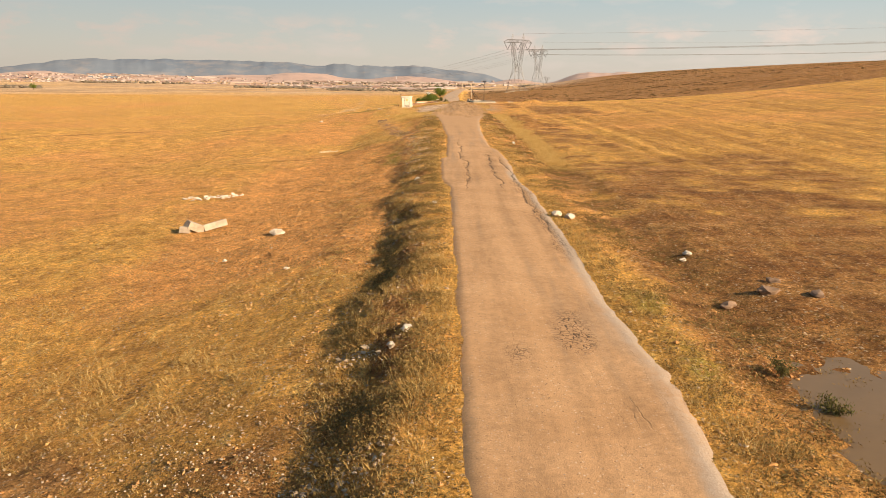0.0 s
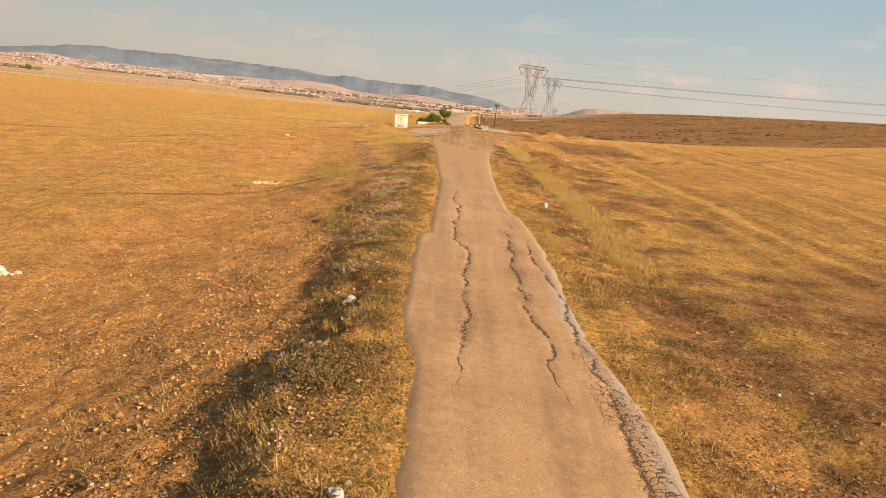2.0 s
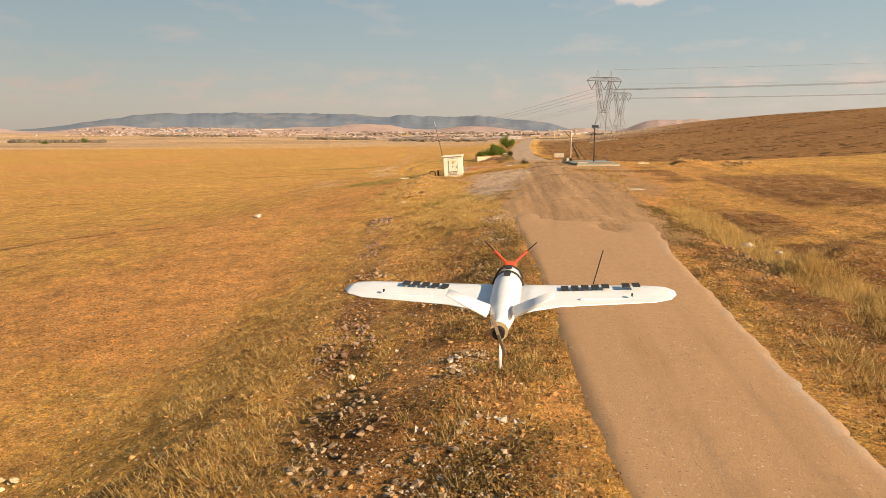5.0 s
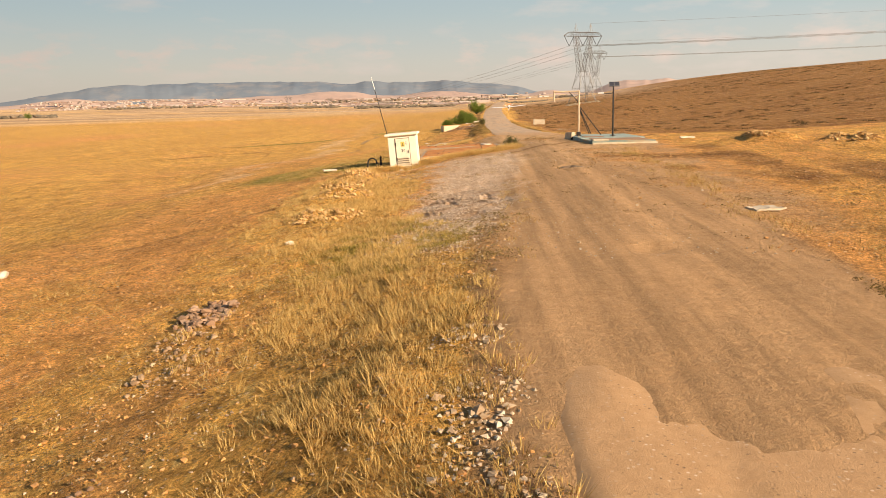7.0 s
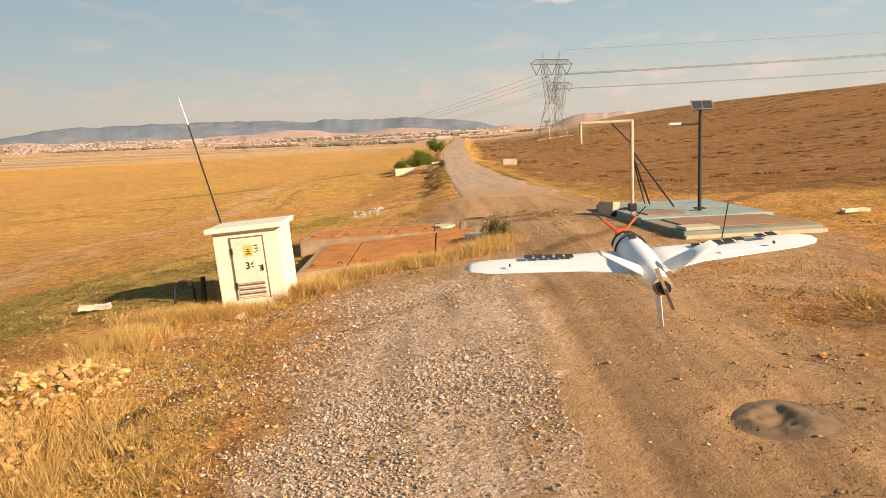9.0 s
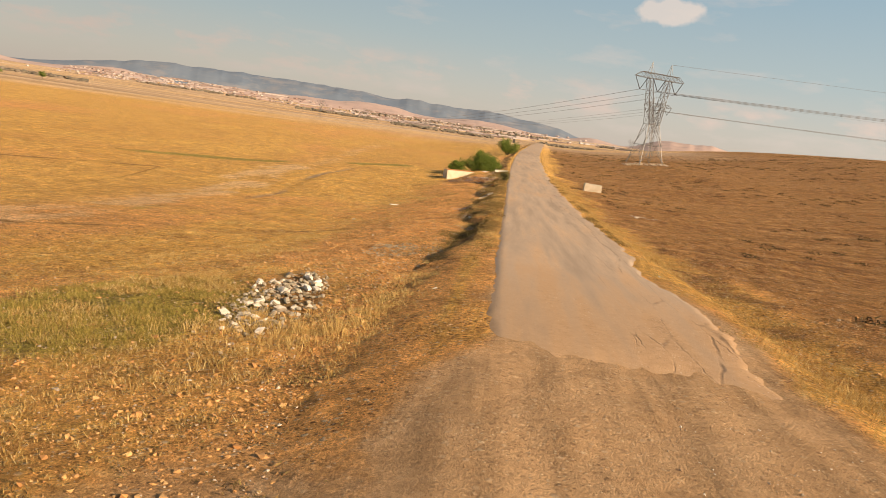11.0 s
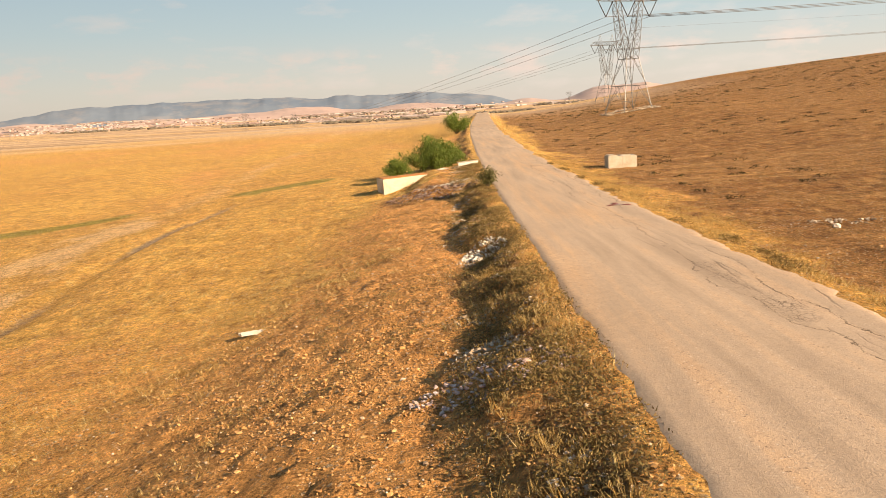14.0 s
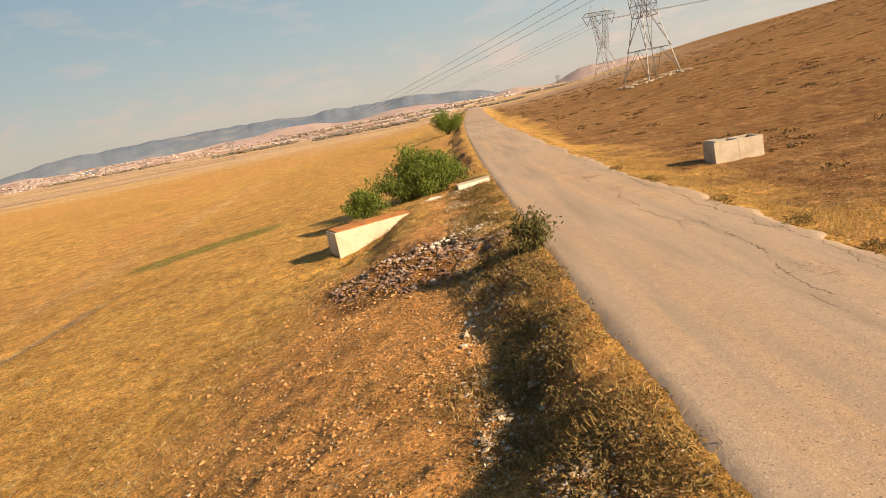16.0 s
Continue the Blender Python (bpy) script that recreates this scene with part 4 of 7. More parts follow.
def rough_stone(bm, size, seed, squash=(1, 1, 0.7), sub=2, jag=0.28):
    """An uneven, slightly faceted stone round the origin."""
    r = bmesh.ops.create_icosphere(bm, subdivisions=sub, radius=1.0)
    off = Vector((seed * 3.7 % 50, seed * 1.3 % 40, seed * 2.1 % 30))
    for v in r["verts"]:
        k = 1 + jag * noise.noise(v.co * 0.9 + off) * 1.5 + jag * 0.5 * noise.noise(v.co * 2.2 + off)
        v.co = Vector((v.co.x * squash[0], v.co.y * squash[1], v.co.z * squash[2])) * k * size
    return bm


# ---- ground ----
def spread(lo, hi, step, out_to_lo, out_to_hi, grow=1.09):
    mid = list(np.arange(lo, hi, step))
    up, s = [hi], step
    while up[-1] < out_to_hi:
        s *= grow
        up.append(up[-1] + s)
    down, s = [lo - step], step
    while down[-1] > out_to_lo:
        s *= grow
        down.append(down[-1] - s)
    return np.array(down[::-1] + mid + up)


gx = spread(-13.0, 9.0, 0.16, -4700, 4700, 1.075)
gx = np.sort(np.concatenate([gx[(gx < -33) | (gx > -14.2)], np.arange(-33.0, -14.2, 0.45)]))
gy = spread(-9.0, 242.0, 0.24, -900, 4700, 1.07)
GX, GY = np.meshgrid(gx, gy)
COV = cover(GX, GY)
GZ = land(GX, GY) + relief(GX, GY, COV)
U = GX - road_mid(GY)
ease = sm(136, 146, GY) * (1 - sm(162, 180, GY))
bed = sm(-0.55, 0.05, U - road_west(GY)) * (1 - sm(-0.1, 0.55, U - road_east(GY))) * (1 - sm(92, 99, GY)) + np.clip((U + 3.75 + 2.0 * ease) / (0.6 + 2.0 * ease), 0, 1) * (1 - sm(2.5, 3.1 + 1.5 * ease, U)) * sm(138, 146, GY) * (1 - sm(900, 1000, GY))
GZ = GZ * (1 - bed) + (road_z(GY) - 0.018 + 0.05 * fbm(GX / 0.45, GY / 0.8, 57, 3)) * bed
me = from_arrays("ground", np.stack([GX, GY, GZ], -1).reshape(-1, 3), grid_faces(*GX.shape), M_GROUND, True)
plain = sm(430, 600, np.hypot(GX + 0.25 * GY, GY) + 90 * fbm(GX / 160, GY / 160, 95)) * (1 - sm(20, 60, GX - 0.1 * GY))
plain = np.maximum(plain, sm(900, 1100, GY))
for nm, (my, mx, slope, x1) in {"terrace_a": (112.0, -28.0, 0.85, -27.0), "terrace_b": (137.0, -49.0, 1.1, -40.0), "terrace_c": (211.0, -51.0, 0.7, -38.0)}.items():
    off = GY - my - slope * (GX - mx) - 2.2 * vnoise(GX / 11, GX * 0, 96)
    add_attr(me, nm, off + 60 * sm(x1 - 4, x1 + 3, GX) + 60 * (1 - sm(-170, -120, GX)))
add_attr(me, "plain", plain)
add_attr(me, "rows", sm(7, 11, GX) * (1 - sm(118, 132, GY)) * sm(24, 40, GY))
add_attr(me, "grit", 0.95 * np.exp(-(((GX + 5.4 - 0.09 * (GY - 112)) / 2.0) ** 2)) * sm(100, 106, GY) * (1 - sm(124, 130, GY)))
add_attr(me, "track", sm(78, 86, GY) * (1 - sm(106, 128, GY)) * sm(-5.8, -4.4, U) * (1 - sm(2.0, 4.2, U)))
for nm, vals in zip(("wet", "wash"), runnel(GX, GY)):
    add_attr(me, nm, vals)
for nm, vals in zip(("dry", "green", "gravel", "earth"), COV):
    add_attr(me, nm, vals)
tagged(new("ground", me), "dry golden grassland with bare reddish soil and ploughed plots", "ground", kind="structure")


# ---- roads ----
def crack(x, y, x0, amp, y0, y1, seed):
    """How far x lies from the line of a long crack, in the crack's widths, and how open it is."""
    inside = sm(y0, y0 + 5, y) * (1 - sm(y1 - 5, y1, y))
    return (x - (x0 + amp * fbm(y / 3.5, 0 * y + seed, seed, 3) + 0.20 * fbm(y / 0.9, 0 * y + seed, seed + 3, 4))) / np.maximum(inside, 0.02), inside


def road(name, y0, y1, left, right, step_y, cols, dusty, label):
    ys = []
    y, s = y0, step_y
    while y < y1:
        ys.append(y)
        y += s
        if y > 262:
            s *= 1.06
    ys = np.array(ys + [y1])
    lo = left + (0.03 if y0 < 50 else 0.08) * fbm(ys / 6.0, ys * 0 + 3, 50, 5) + 0.06 * fbm(ys / 0.4, ys * 0 + 5, 51, 3)
    hi = right + (0.1 if y0 < 50 else 0.26) * fbm(ys / 7.0, ys * 0 + 8, 52, 5) + 0.08 * fbm(ys / 0.45, ys * 0 + 9, 53, 4)
    if y0 < 50:
        lo, hi = lo + road_west(ys), hi + road_east(ys)
    else:
        hi = hi - 0.6 * np.clip(fbm(ys / 5.0, ys * 0 + 2, 54, 3) + 0.02, 0, 1) + 0.3 * fbm(ys / 1.0, ys * 0 + 4, 55, 3)
    f = np.linspace(0, 1, cols)
    X = lo[:, None] + (hi - lo)[:, None] * f[None]
    Y = np.repeat(ys[:, None], cols, 1)
    Z = road_z(Y) + 0.05 - 0.02 * (f[None] * 2 - 1) ** 2 + 0.008 * fbm(X / 0.7, Y / 2.2, 61, 3) + 0.016 * fbm(X / 1.6, Y / 14, 62, 2)
    end = np.minimum(1, np.minimum(f, 1 - f)[None] * (hi - lo)[:, None] / 0.34)
    Z = Z - 0.082 * (1 - end) ** 2
    if y0 < 50:
        lines = ((-1.72, 0.34, 26, 57, 3), (0.0, 0.5, 26, 47, 5), (0.9, 0.34, 14, 44, 9))
    else:
        lines = ((0.7, 0.6, 184, 240, 6), (1.6, 0.5, 160, 200, 10), (2.0, 0.5, 206, 250, 15))
    cracks = [crack(X, Y, *line) for line in lines]
    for d, wide in cracks:
        Z = Z - (0.022 if y0 < 50 else 0.004) * wide * np.exp(-((d / 0.09) ** 2))
    torn = Y + (8.0 if y0 < 50 else 2.5) * fbm(X / 1.7, Y / 3.2, 72, 4)
    Z = Z - 0.16 * (sm(y1 - 16, y1 - 1, torn) + (1 - sm(y0, y0 + 5, torn))) * (1 if y0 < 50 else (Y < 200))
    X = X + road_mid(Y)
    me = from_arrays(name, np.stack([X, Y, Z], -1).reshape(-1, 3), grid_faces(*X.shape), M_ROAD, True)
    side = np.maximum(sm(0.80, 0.97, f)[None] * np.ones_like(X), 0.3 * (1 - sm(0.0, 0.06, f))[None] * np.ones_like(X))
    side = side * (1 - 0.85 * sm(34, 52, Y) * (1 - 0.75 * sm(55, 62, Y) * (1 - sm(80, 90, Y)))) if y0 < 50 else side * 0.25
    worn = side * (0.75 + 0.5 * fbm(X / 1.5, Y / 3, 80, 3))
    add_attr(me, "dust", dusty * (1 - 0.75 * worn) + 0.25 * fbm(X / 3, Y / 8, 81, 3))
    add_attr(me, "worn", worn)
    for nm, (d, wide) in zip(("crack_a", "crack_b", "crack_c"), cracks):
        add_attr(me, nm, d)
    add_attr(me, "gape", np.full_like(X, 1.0 if y0 < 50 else 0.3))
    add_attr(me, "dirt", 0.25 + 0.55 * sm(48, 80, Y) + 0.3 * sm(78, 90, Y) if y0 < 50 else 0.8 - 0.8 * sm(148, 168, Y))
    add_attr(me, "seam", 0.05 + (0.3 * sm(-0.5, 0.6, X) if y0 < 50 else 0.42 * sm(-0.8, 0.6, X - road_mid(Y)) * (1 - sm(400, 500, Y))))
    tired = 0.25 * fbm(X / 1.2, Y / 2.5, 85, 3) + (0.7 * np.exp(-(((X + 0.1) / 0.6) ** 2 + ((Y - 5.4) / 1.8) ** 2)) + 0.55 * np.exp(-(((X - -1.56) / 0.5) ** 2 + ((Y - 4.20) / 1.0) ** 2)) + 0.75 * np.exp(-(((X - 0.95) / 0.38) ** 2)) * sm(11, 15, Y) * (1 - sm(27, 34, Y)) + 0.4 * np.exp(-(((X + 1.75) / 0.3) ** 2)) * sm(27, 31, Y) * (1 - sm(46, 52, Y)) + 0.4 * np.exp(-(((X - 0.0) / 0.4) ** 2)) * sm(27, 31, Y) * (1 - sm(44, 48, Y)) if y0 < 50 else 0.32 * np.exp(-(((X - 0.9) / 0.5) ** 2)) * sm(165, 185, Y) * (1 - sm(240, 250, Y)) + 0.35 * np.exp(-(((X - 0.9) / 0.5) ** 2)) * (1 - sm(160, 175, Y)))
    add_attr(me, "map", tired)
    return tagged(new(name, me), label, "road", kind="structure")


road("road", -14.0, 97.5, 0.0, 0.0, 0.11, 66, 0.85, "dusty cracked narrow asphalt road with broken edges")
road("road_beyond", 146.5, 1400.0, -3.2, 2.6, 0.16, 66, 0.24, "pale worn asphalt road running to the horizon")


# ---- distance: ridges, town, tree belts ----
def ridge(name, az0, az1, r0, r1, lift, rough_size, mat, label, seed):
    """A range of hills seen over an arc of compass, as a folded sheet."""
    az = np.radians(np.linspace(az0, az1, int((az1 - az0) * 9)))
    rad = np.linspace(r0, r1, 26)
    A, R = np.meshgrid(az, rad)
    f = (R - r0) / (r1 - r0)
    D = np.degrees(A)
    top = np.tan(np.radians(np.maximum(lift(D) * (1 + 0.16 * fbm(D / 2.2, D * 0 + seed, seed + 7, 5)), 0.02))) * (r0 + 0.75 * (r1 - r0))
    X, Y = R * np.sin(A), R * np.cos(A)
    shape = sm(0, 0.75, f) * (1 - 0.6 * sm(0.78, 1.0, f))
    Z = -12 + (top + 14) * shape * (0.92 + 0.45 * (1 - shape) * fbm(X / rough_size, Y / rough_size, seed, 5) + 0.05 * fbm(X / 90, Y / 90, seed + 1, 3))
    me = from_arrays(name, np.stack([X, Y, Z], -1).reshape(-1, 3), grid_faces(*X.shape), mat, True)
    return tagged(new(name, me), label, "hills", kind="structure")


def hill_material(name, a, b_, c_, scale):
    m, t, b = material(name)
    p = place(t)
    col = mix(t, ramp(t, noise_tex(t, scale, 6, 0.65, p), (0.38, 0.0), (0.62, 1.0)), a, b_)
    col = mix(t, ramp(t, noise_tex(t, scale * 3.5, 6, 0.7, p), (0.5, 0.0), (0.7, 0.8)), col, c_)
    t.links.new(col, b.inputs["Base Color"])
    b.inputs["Roughness"].default_value = 1.0
    return m


# blue and pinkish haze of distance is put into these base colours
M_FORESTHAZE = hill_material("hazed_far_forest", (0.115, 0.145, 0.185), (0.15, 0.175, 0.205), (0.25, 0.225, 0.215), 0.0022)
M_TANHAZE = hill_material("hazed_tan_hills", (0.47, 0.32, 0.255), (0.39, 0.265, 0.215), (0.28, 0.215, 0.185), 0.006)
ridge("backdrop", -46, 9, 3700, 4650, lambda a: 0.45 + (1.2 * sm(-34, -25, a) * (1 - 0.32 * sm(-15, -3, a)) * (1 - sm(2.0, 6.0, a))) + 0.35 * bell(a, -20.5, 4) + 0.15 * bell(a, -12, 1.8) + 0.36 * bell(a, -7.8, 2.2) + 0.15 * bell(a, -14, 2.2) + 0.2 * bell(a, -4.6, 1.8) + 0.33 * bell(a, -1.6, 2.6) + 0.15 * bell(a, 1.7, 1.2), 260, M_FORESTHAZE, "distant wooded mountain range, its blue-grey haze put into the colour", 201)
ridge("backdrop_foothills", -48, 8, 3150, 3750, lambda a: 0.42 + 0.5 * bell(a, -27.5, 2.2) + 0.45 * bell(a, -14.5, 3.2) + 0.55 * bell(a, -9.5, 3.0) + 0.55 * bell(a, -2.5, 3.0) + 0.3 * bell(a, -20, 2) + 1.1 * bell(a, -37.5, 2.6), 200, M_TANHAZE, "distant bare tan foothills with pinkish haze in the colour", 211)
ridge("backdrop_hill", 3, 34, 2300, 3100, lambda a: 0.5 + 0.75 * bell(a, 10.2, 1.6) + 0.7 * bell(a, 12.8, 2.2) + 0.55 * bell(a, 17, 4) + 0.3 * bell(a, 5.5, 1.5), 230, M_TANHAZE, "distant bare tan hill", 221)


def boxes_arrays(P, S, Yaw):
    """Many boxes at once: bases P, sizes S, turns Yaw."""
    c = np.array([[-.5, -.5, 0], [.5, -.5, 0], [.5, .5, 0], [-.5, .5, 0], [-.5, -.5, 1], [.5, -.5, 1], [.5, .5, 1], [-.5, .5, 1], [-.5, 0, 1.35], [.5, 0, 1.35]])
    f = np.array([[0, 1, 5, 4], [1, 2, 6, 5], [2, 3, 7, 6], [3, 0, 4, 7], [4, 5, 9, 8], [7, 8, 9, 6], [4, 8, 7, 7], [5, 6, 9, 9]])
    v = c[None] * S[:, None]
    cs, sn = np.cos(Yaw)[:, None], np.sin(Yaw)[:, None]
    v = np.stack([v[..., 0] * cs - v[..., 1] * sn, v[..., 0] * sn + v[..., 1] * cs, v[..., 2]], -1) + P[:, None]
    faces = f[None] + 10 * np.arange(len(P))[:, None, None]
    tri = np.concatenate([faces[..., [0, 1, 2]], faces[:, :6][..., [0, 2, 3]]], 1)
    return v.reshape(-1, 3), tri.reshape(-1, 3)


rng = np.random.default_rng(7)
towns = ((-26.4, 1.7, 260, 2500, 3500), (-22.0, 1.7, 260, 2500, 3500), (-16.5, 2.0, 130, 2400, 3300), (-8.5, 2.6, 330, 1900, 3100), (-2.0, 2.8, 330, 1900, 3100), (10.5, 2.2, 110, 1900, 2500))
az = np.radians(np.concatenate([rng.normal(mid, wide, k) for mid, wide, k, r0, r1 in towns]))
rad = np.concatenate([rng.uniform(r0, r1, k) for mid, wide, k, r0, r1 in towns])
n = len(az)
hx, hy = rad * np.sin(az), rad * np.cos(az)
hz = land(hx, hy) + np.clip(rad - 2500, 0, None) * 0.02
size = np.stack([rng.uniform(5, 11, n), rng.uniform(5, 9, n), rng.uniform(1.8, 3.6, n)], -1)
long_ones = rng.uniform(0, 1, n) < 0.12 + 0.14 * (az > -0.2)
size[long_ones, 0] *= rng.uniform(3, 9, long_ones.sum())
turn = np.where(long_ones, rng.normal(0.1, 0.15, n), rng.uniform(0, 3.1, n))
M_HOUSES = island_material("far_house_walls", ((0.0, (0.40, 0.29, 0.24)), (0.3, (0.54, 0.45, 0.39)), (0.55, (0.20, 0.135, 0.11)), (0.75, (0.34, 0.225, 0.18)), (0.9, (0.22, 0.17, 0.13)), (1.0, (0.62, 0.54, 0.48))))
v, f = boxes_arrays(np.stack([hx, hy, hz - 1], -1), size, turn)
tagged(new("far_houses", from_arrays("far_houses", v, f, M_HOUSES)), "scattered pale houses and sheds of a distant town", "houses", kind="stuff")


# ---- scattering tools ----
def sprinkle(count, x0, x1, y0, y1, weight, seed):
    r = np.random.default_rng(seed)
    xs, ys = np.empty(0), np.empty(0)
    for _ in range(60):
        x, y = r.uniform(x0, x1, count * 2), r.uniform(y0, y1, count * 2)
        keep = r.uniform(0, 1, count * 2) < weight(x, y)
        xs, ys = np.append(xs, x[keep]), np.append(ys, y[keep])
        if len(xs) >= count:
            break
    return xs[:count], ys[:count]


def off_road(x, y):
    u = x - road_mid(y)
    first = (u > road_west(y) - 0.04) & (u < road_east(y) + 0.06) & (y < 97.5)
    second = (u > -3.22) & (u < 2.62) & (y > 146.5)
    return ~(first | second)


def tufts(name, xs, ys, high, blades, spread_r, lean, width, mat, label, seed, category="grass"):
    r = np.random.default_rng(seed)
    n = len(xs)
    z = ground_z(xs, ys)
    ang = r.uniform(0, 2 * math.pi, (n, blades))
    rad = spread_r * np.sqrt(r.uniform(0, 1, (n, blades))) * (0.6 + high[:, None] * 1.2)
    bx, by = xs[:, None] + rad * np.cos(ang), ys[:, None] + rad * np.sin(ang)
    h = high[:, None] * r.uniform(0.45, 1.0, (n, blades))
    out = lean * h * r.uniform(0.2, 1.3, (n, blades))
    turn = r.uniform(0, 2 * math.pi, (n, blades))
    w = width * r.uniform(0.6, 1.5, (n, blades)) * (0.7 + high[:, None])
    base = np.stack([bx, by, np.repeat(z[:, None] - 0.03, blades, 1)], -1)
    sidev = np.stack([np.cos(turn), np.sin(turn), 0 * turn], -1) * w[..., None]
    way = ang + r.normal(0, 0.7, (n, blades))
    tip = base + np.stack([np.cos(way) * out, np.sin(way) * out, h + 0.03], -1)
    v = np.stack([base - sidev, base + sidev, tip], 2).reshape(-1, 3)
    f = np.arange(len(v)).reshape(-1, 3)
    return tagged(new(name, from_arrays(name, v, f, mat)), label, category, kind="stuff")


def leafy(name, xs, ys, high, leaves, reach, leaf, mat, label, seed, category="weeds"):
    """Low rounded weeds of many small leaves."""
    r = np.random.default_rng(seed)
    n = len(xs)
    z = ground_z(xs, ys)
    ang, d = r.uniform(0, 2 * math.pi, (n, leaves)), np.sqrt(r.uniform(0, 1, (n, leaves)))
    wide = (reach * (0.5 + 2.5 * high))[:, None]
    mid = np.stack([xs[:, None] + d * wide * np.cos(ang), ys[:, None] + d * wide * np.sin(ang), z[:, None] + high[:, None] * np.sqrt(np.clip(1 - d * d, 0.02, 1)) * r.uniform(0.15, 1.0, (n, leaves))], -1)
    a = r.normal(0, 1, (n, leaves, 3)) * np.array([1, 1, 0.8])
    a = a / np.linalg.norm(a, axis=-1, keepdims=True) * leaf * r.uniform(0.6, 1.6, (n, leaves, 1))
    o = np.cross(a, r.normal(0, 1, (n, leaves, 3)))
    o = o / (np.linalg.norm(o, axis=-1, keepdims=True) + 1e-6) * leaf * 0.38
    v = np.stack([mid - a * 0.7 - o, mid - a * 0.7 + o, mid + a], 2).reshape(-1, 3)
    return tagged(new(name, from_arrays(name, v, np.arange(len(v)).reshape(-1, 3), mat)), label, category, kind="stuff")


ICO_V, ICO_F = None, None
bm = bmesh.new()
bmesh.ops.create_icosphere(bm, subdivisions=1, radius=1.0)
ICO_V = np.array([v.co[:] for v in bm.verts])
ICO_F = np.array([[v.index for v in f.verts] for f in bm.faces])
bm.free()


OCT_V = np.array([[1, 0, 0], [0, 1, 0], [-1, 0, 0], [0, -1, 0], [0, 0, 1], [0, 0, -1.0]])
OCT_F = np.array([[0, 1, 4], [1, 2, 4], [2, 3, 4], [3, 0, 4], [1, 0, 5], [2, 1, 5], [3, 2, 5], [0, 3, 5]])


def pebbles(name, xs, ys, size, mat, label, seed, flat=0.65, sunk=0.25, category="stones", top=ground_z):
    r = np.random.default_rng(seed)
    n = len(xs)
    z = top(xs, ys)
    sc = size[:, None] * r.uniform(0.65, 1.3, (n, 3)) * np.array([1, 1, flat])
    v = OCT_V[None] * (1 + r.uniform(-0.3, 0.3, (n, 6, 1))) + r.uniform(-0.28, 0.28, (n, 6, 3))
    q = r.normal(0, 1, (n, 4))
    q = q / np.linalg.norm(q, axis=1, keepdims=True)
    w, i, j, k = (c[:, None] for c in q.T)
    X, Y, Z = v[..., 0], v[..., 1], v[..., 2]
    v = np.stack([(1 - 2 * (j * j + k * k)) * X + 2 * (i * j - k * w) * Y + 2 * (i * k + j * w) * Z,
                  2 * (i * j + k * w) * X + (1 - 2 * (i * i + k * k)) * Y + 2 * (j * k - i * w) * Z,
                  2 * (i * k - j * w) * X + 2 * (j * k + i * w) * Y + (1 - 2 * (i * i + j * j)) * Z], -1) * sc[:, None]
    v = v + np.stack([xs, ys, z + size * flat * (0.7 - sunk)], -1)[:, None]
    f = OCT_F[None] + 6 * np.arange(n)[:, None, None]
    return tagged(new(name, from_arrays(name, v.reshape(-1, 3), f.reshape(-1, 3), mat)), label, category, kind="stuff")


def lane(x, y, reach):
    """Nearness to the line above which the camera flies."""
    return np.exp(-((np.abs(x - road_mid(y) + 3.5) / reach) ** 2))


def w_dry(x, y):
    d, g, gr, ea = cover(x, y)
    return np.clip(d + 0.6 * g - 0.9 * ea - 0.8 * gr, 0.0, 1) * (1 - 0.6 * (x > 1.5) * (y < 96)) * lane(x, y, 11) * off_road(x, y) * np.clip(0.3 + 1.1 * vnoise(x / 0.7, y / 0.7, 301) + 0.7 * vnoise(x / 3.1, y / 3.1, 302), 0.02, 1)


def w_verge(x, y):
    u = x - road_mid(y)
    d, g, gr, ea = cover(x, y)
    strip = np.exp(-(((u + 3.65) / 0.42) ** 2)) + np.where(y < 100, np.exp(-(((u - 2.0) / 0.55) ** 2)), np.exp(-(((u - 3.6) / 0.8) ** 2)))
    tall = np.exp(-(((u - 4.75 + 0.5 * vnoise(y / 14, 0 * y, 5)) / 0.6) ** 2)) * sm(34, 44, y) * (1 - sm(92, 100, y)) * 2
    kiosk = 1.5 * np.exp(-(((y - 128.2 - 0.1 * (x + 8)) / 0.5) ** 2)) * sm(-13, -11, x) * (1 - sm(-8.6, -8.2, x)) + 1.5 * np.exp(-(((y - 130.2 - 0.1 * (x + 8)) / 0.35) ** 2)) * sm(-8.8, -8.4, x) * (1 - sm(-3.6, -2.6, x))
    return np.clip((strip + tall) * (1 - 0.9 * gr) + kiosk, 0, 1) * off_road(x, y) * np.clip(0.4 + 1.1 * vnoise(x / 1.1, y / 1.5, 303), 0, 1)


def w_shade(x, y):
    u = x - road_mid(y)
    return np.exp(-(((u + 4.35) / 0.95) ** 2)) * (1 - 0.45 * sm(34, 44, y) * (1 - sm(85, 95, y))) * (1 - 0.8 * cover(x, y)[2]) * np.clip(0.5 + vnoise(x / 0.9, y / 0.9, 305), 0, 1) * off_road(x, y) * (1 - 0.9 * sm(80, 90, y) * (1 - sm(158, 172, y)))


def w_soil(x, y):
    d, g, gr, ea = cover(x, y)
    return np.clip(1.1 - d - 1.1 * gr, 0, 1) * lane(x, y, 9) * off_road(x, y) * np.clip(0.6 + 0.8 * vnoise(x / 1.5, y / 1.5, 307), 0.05, 1)


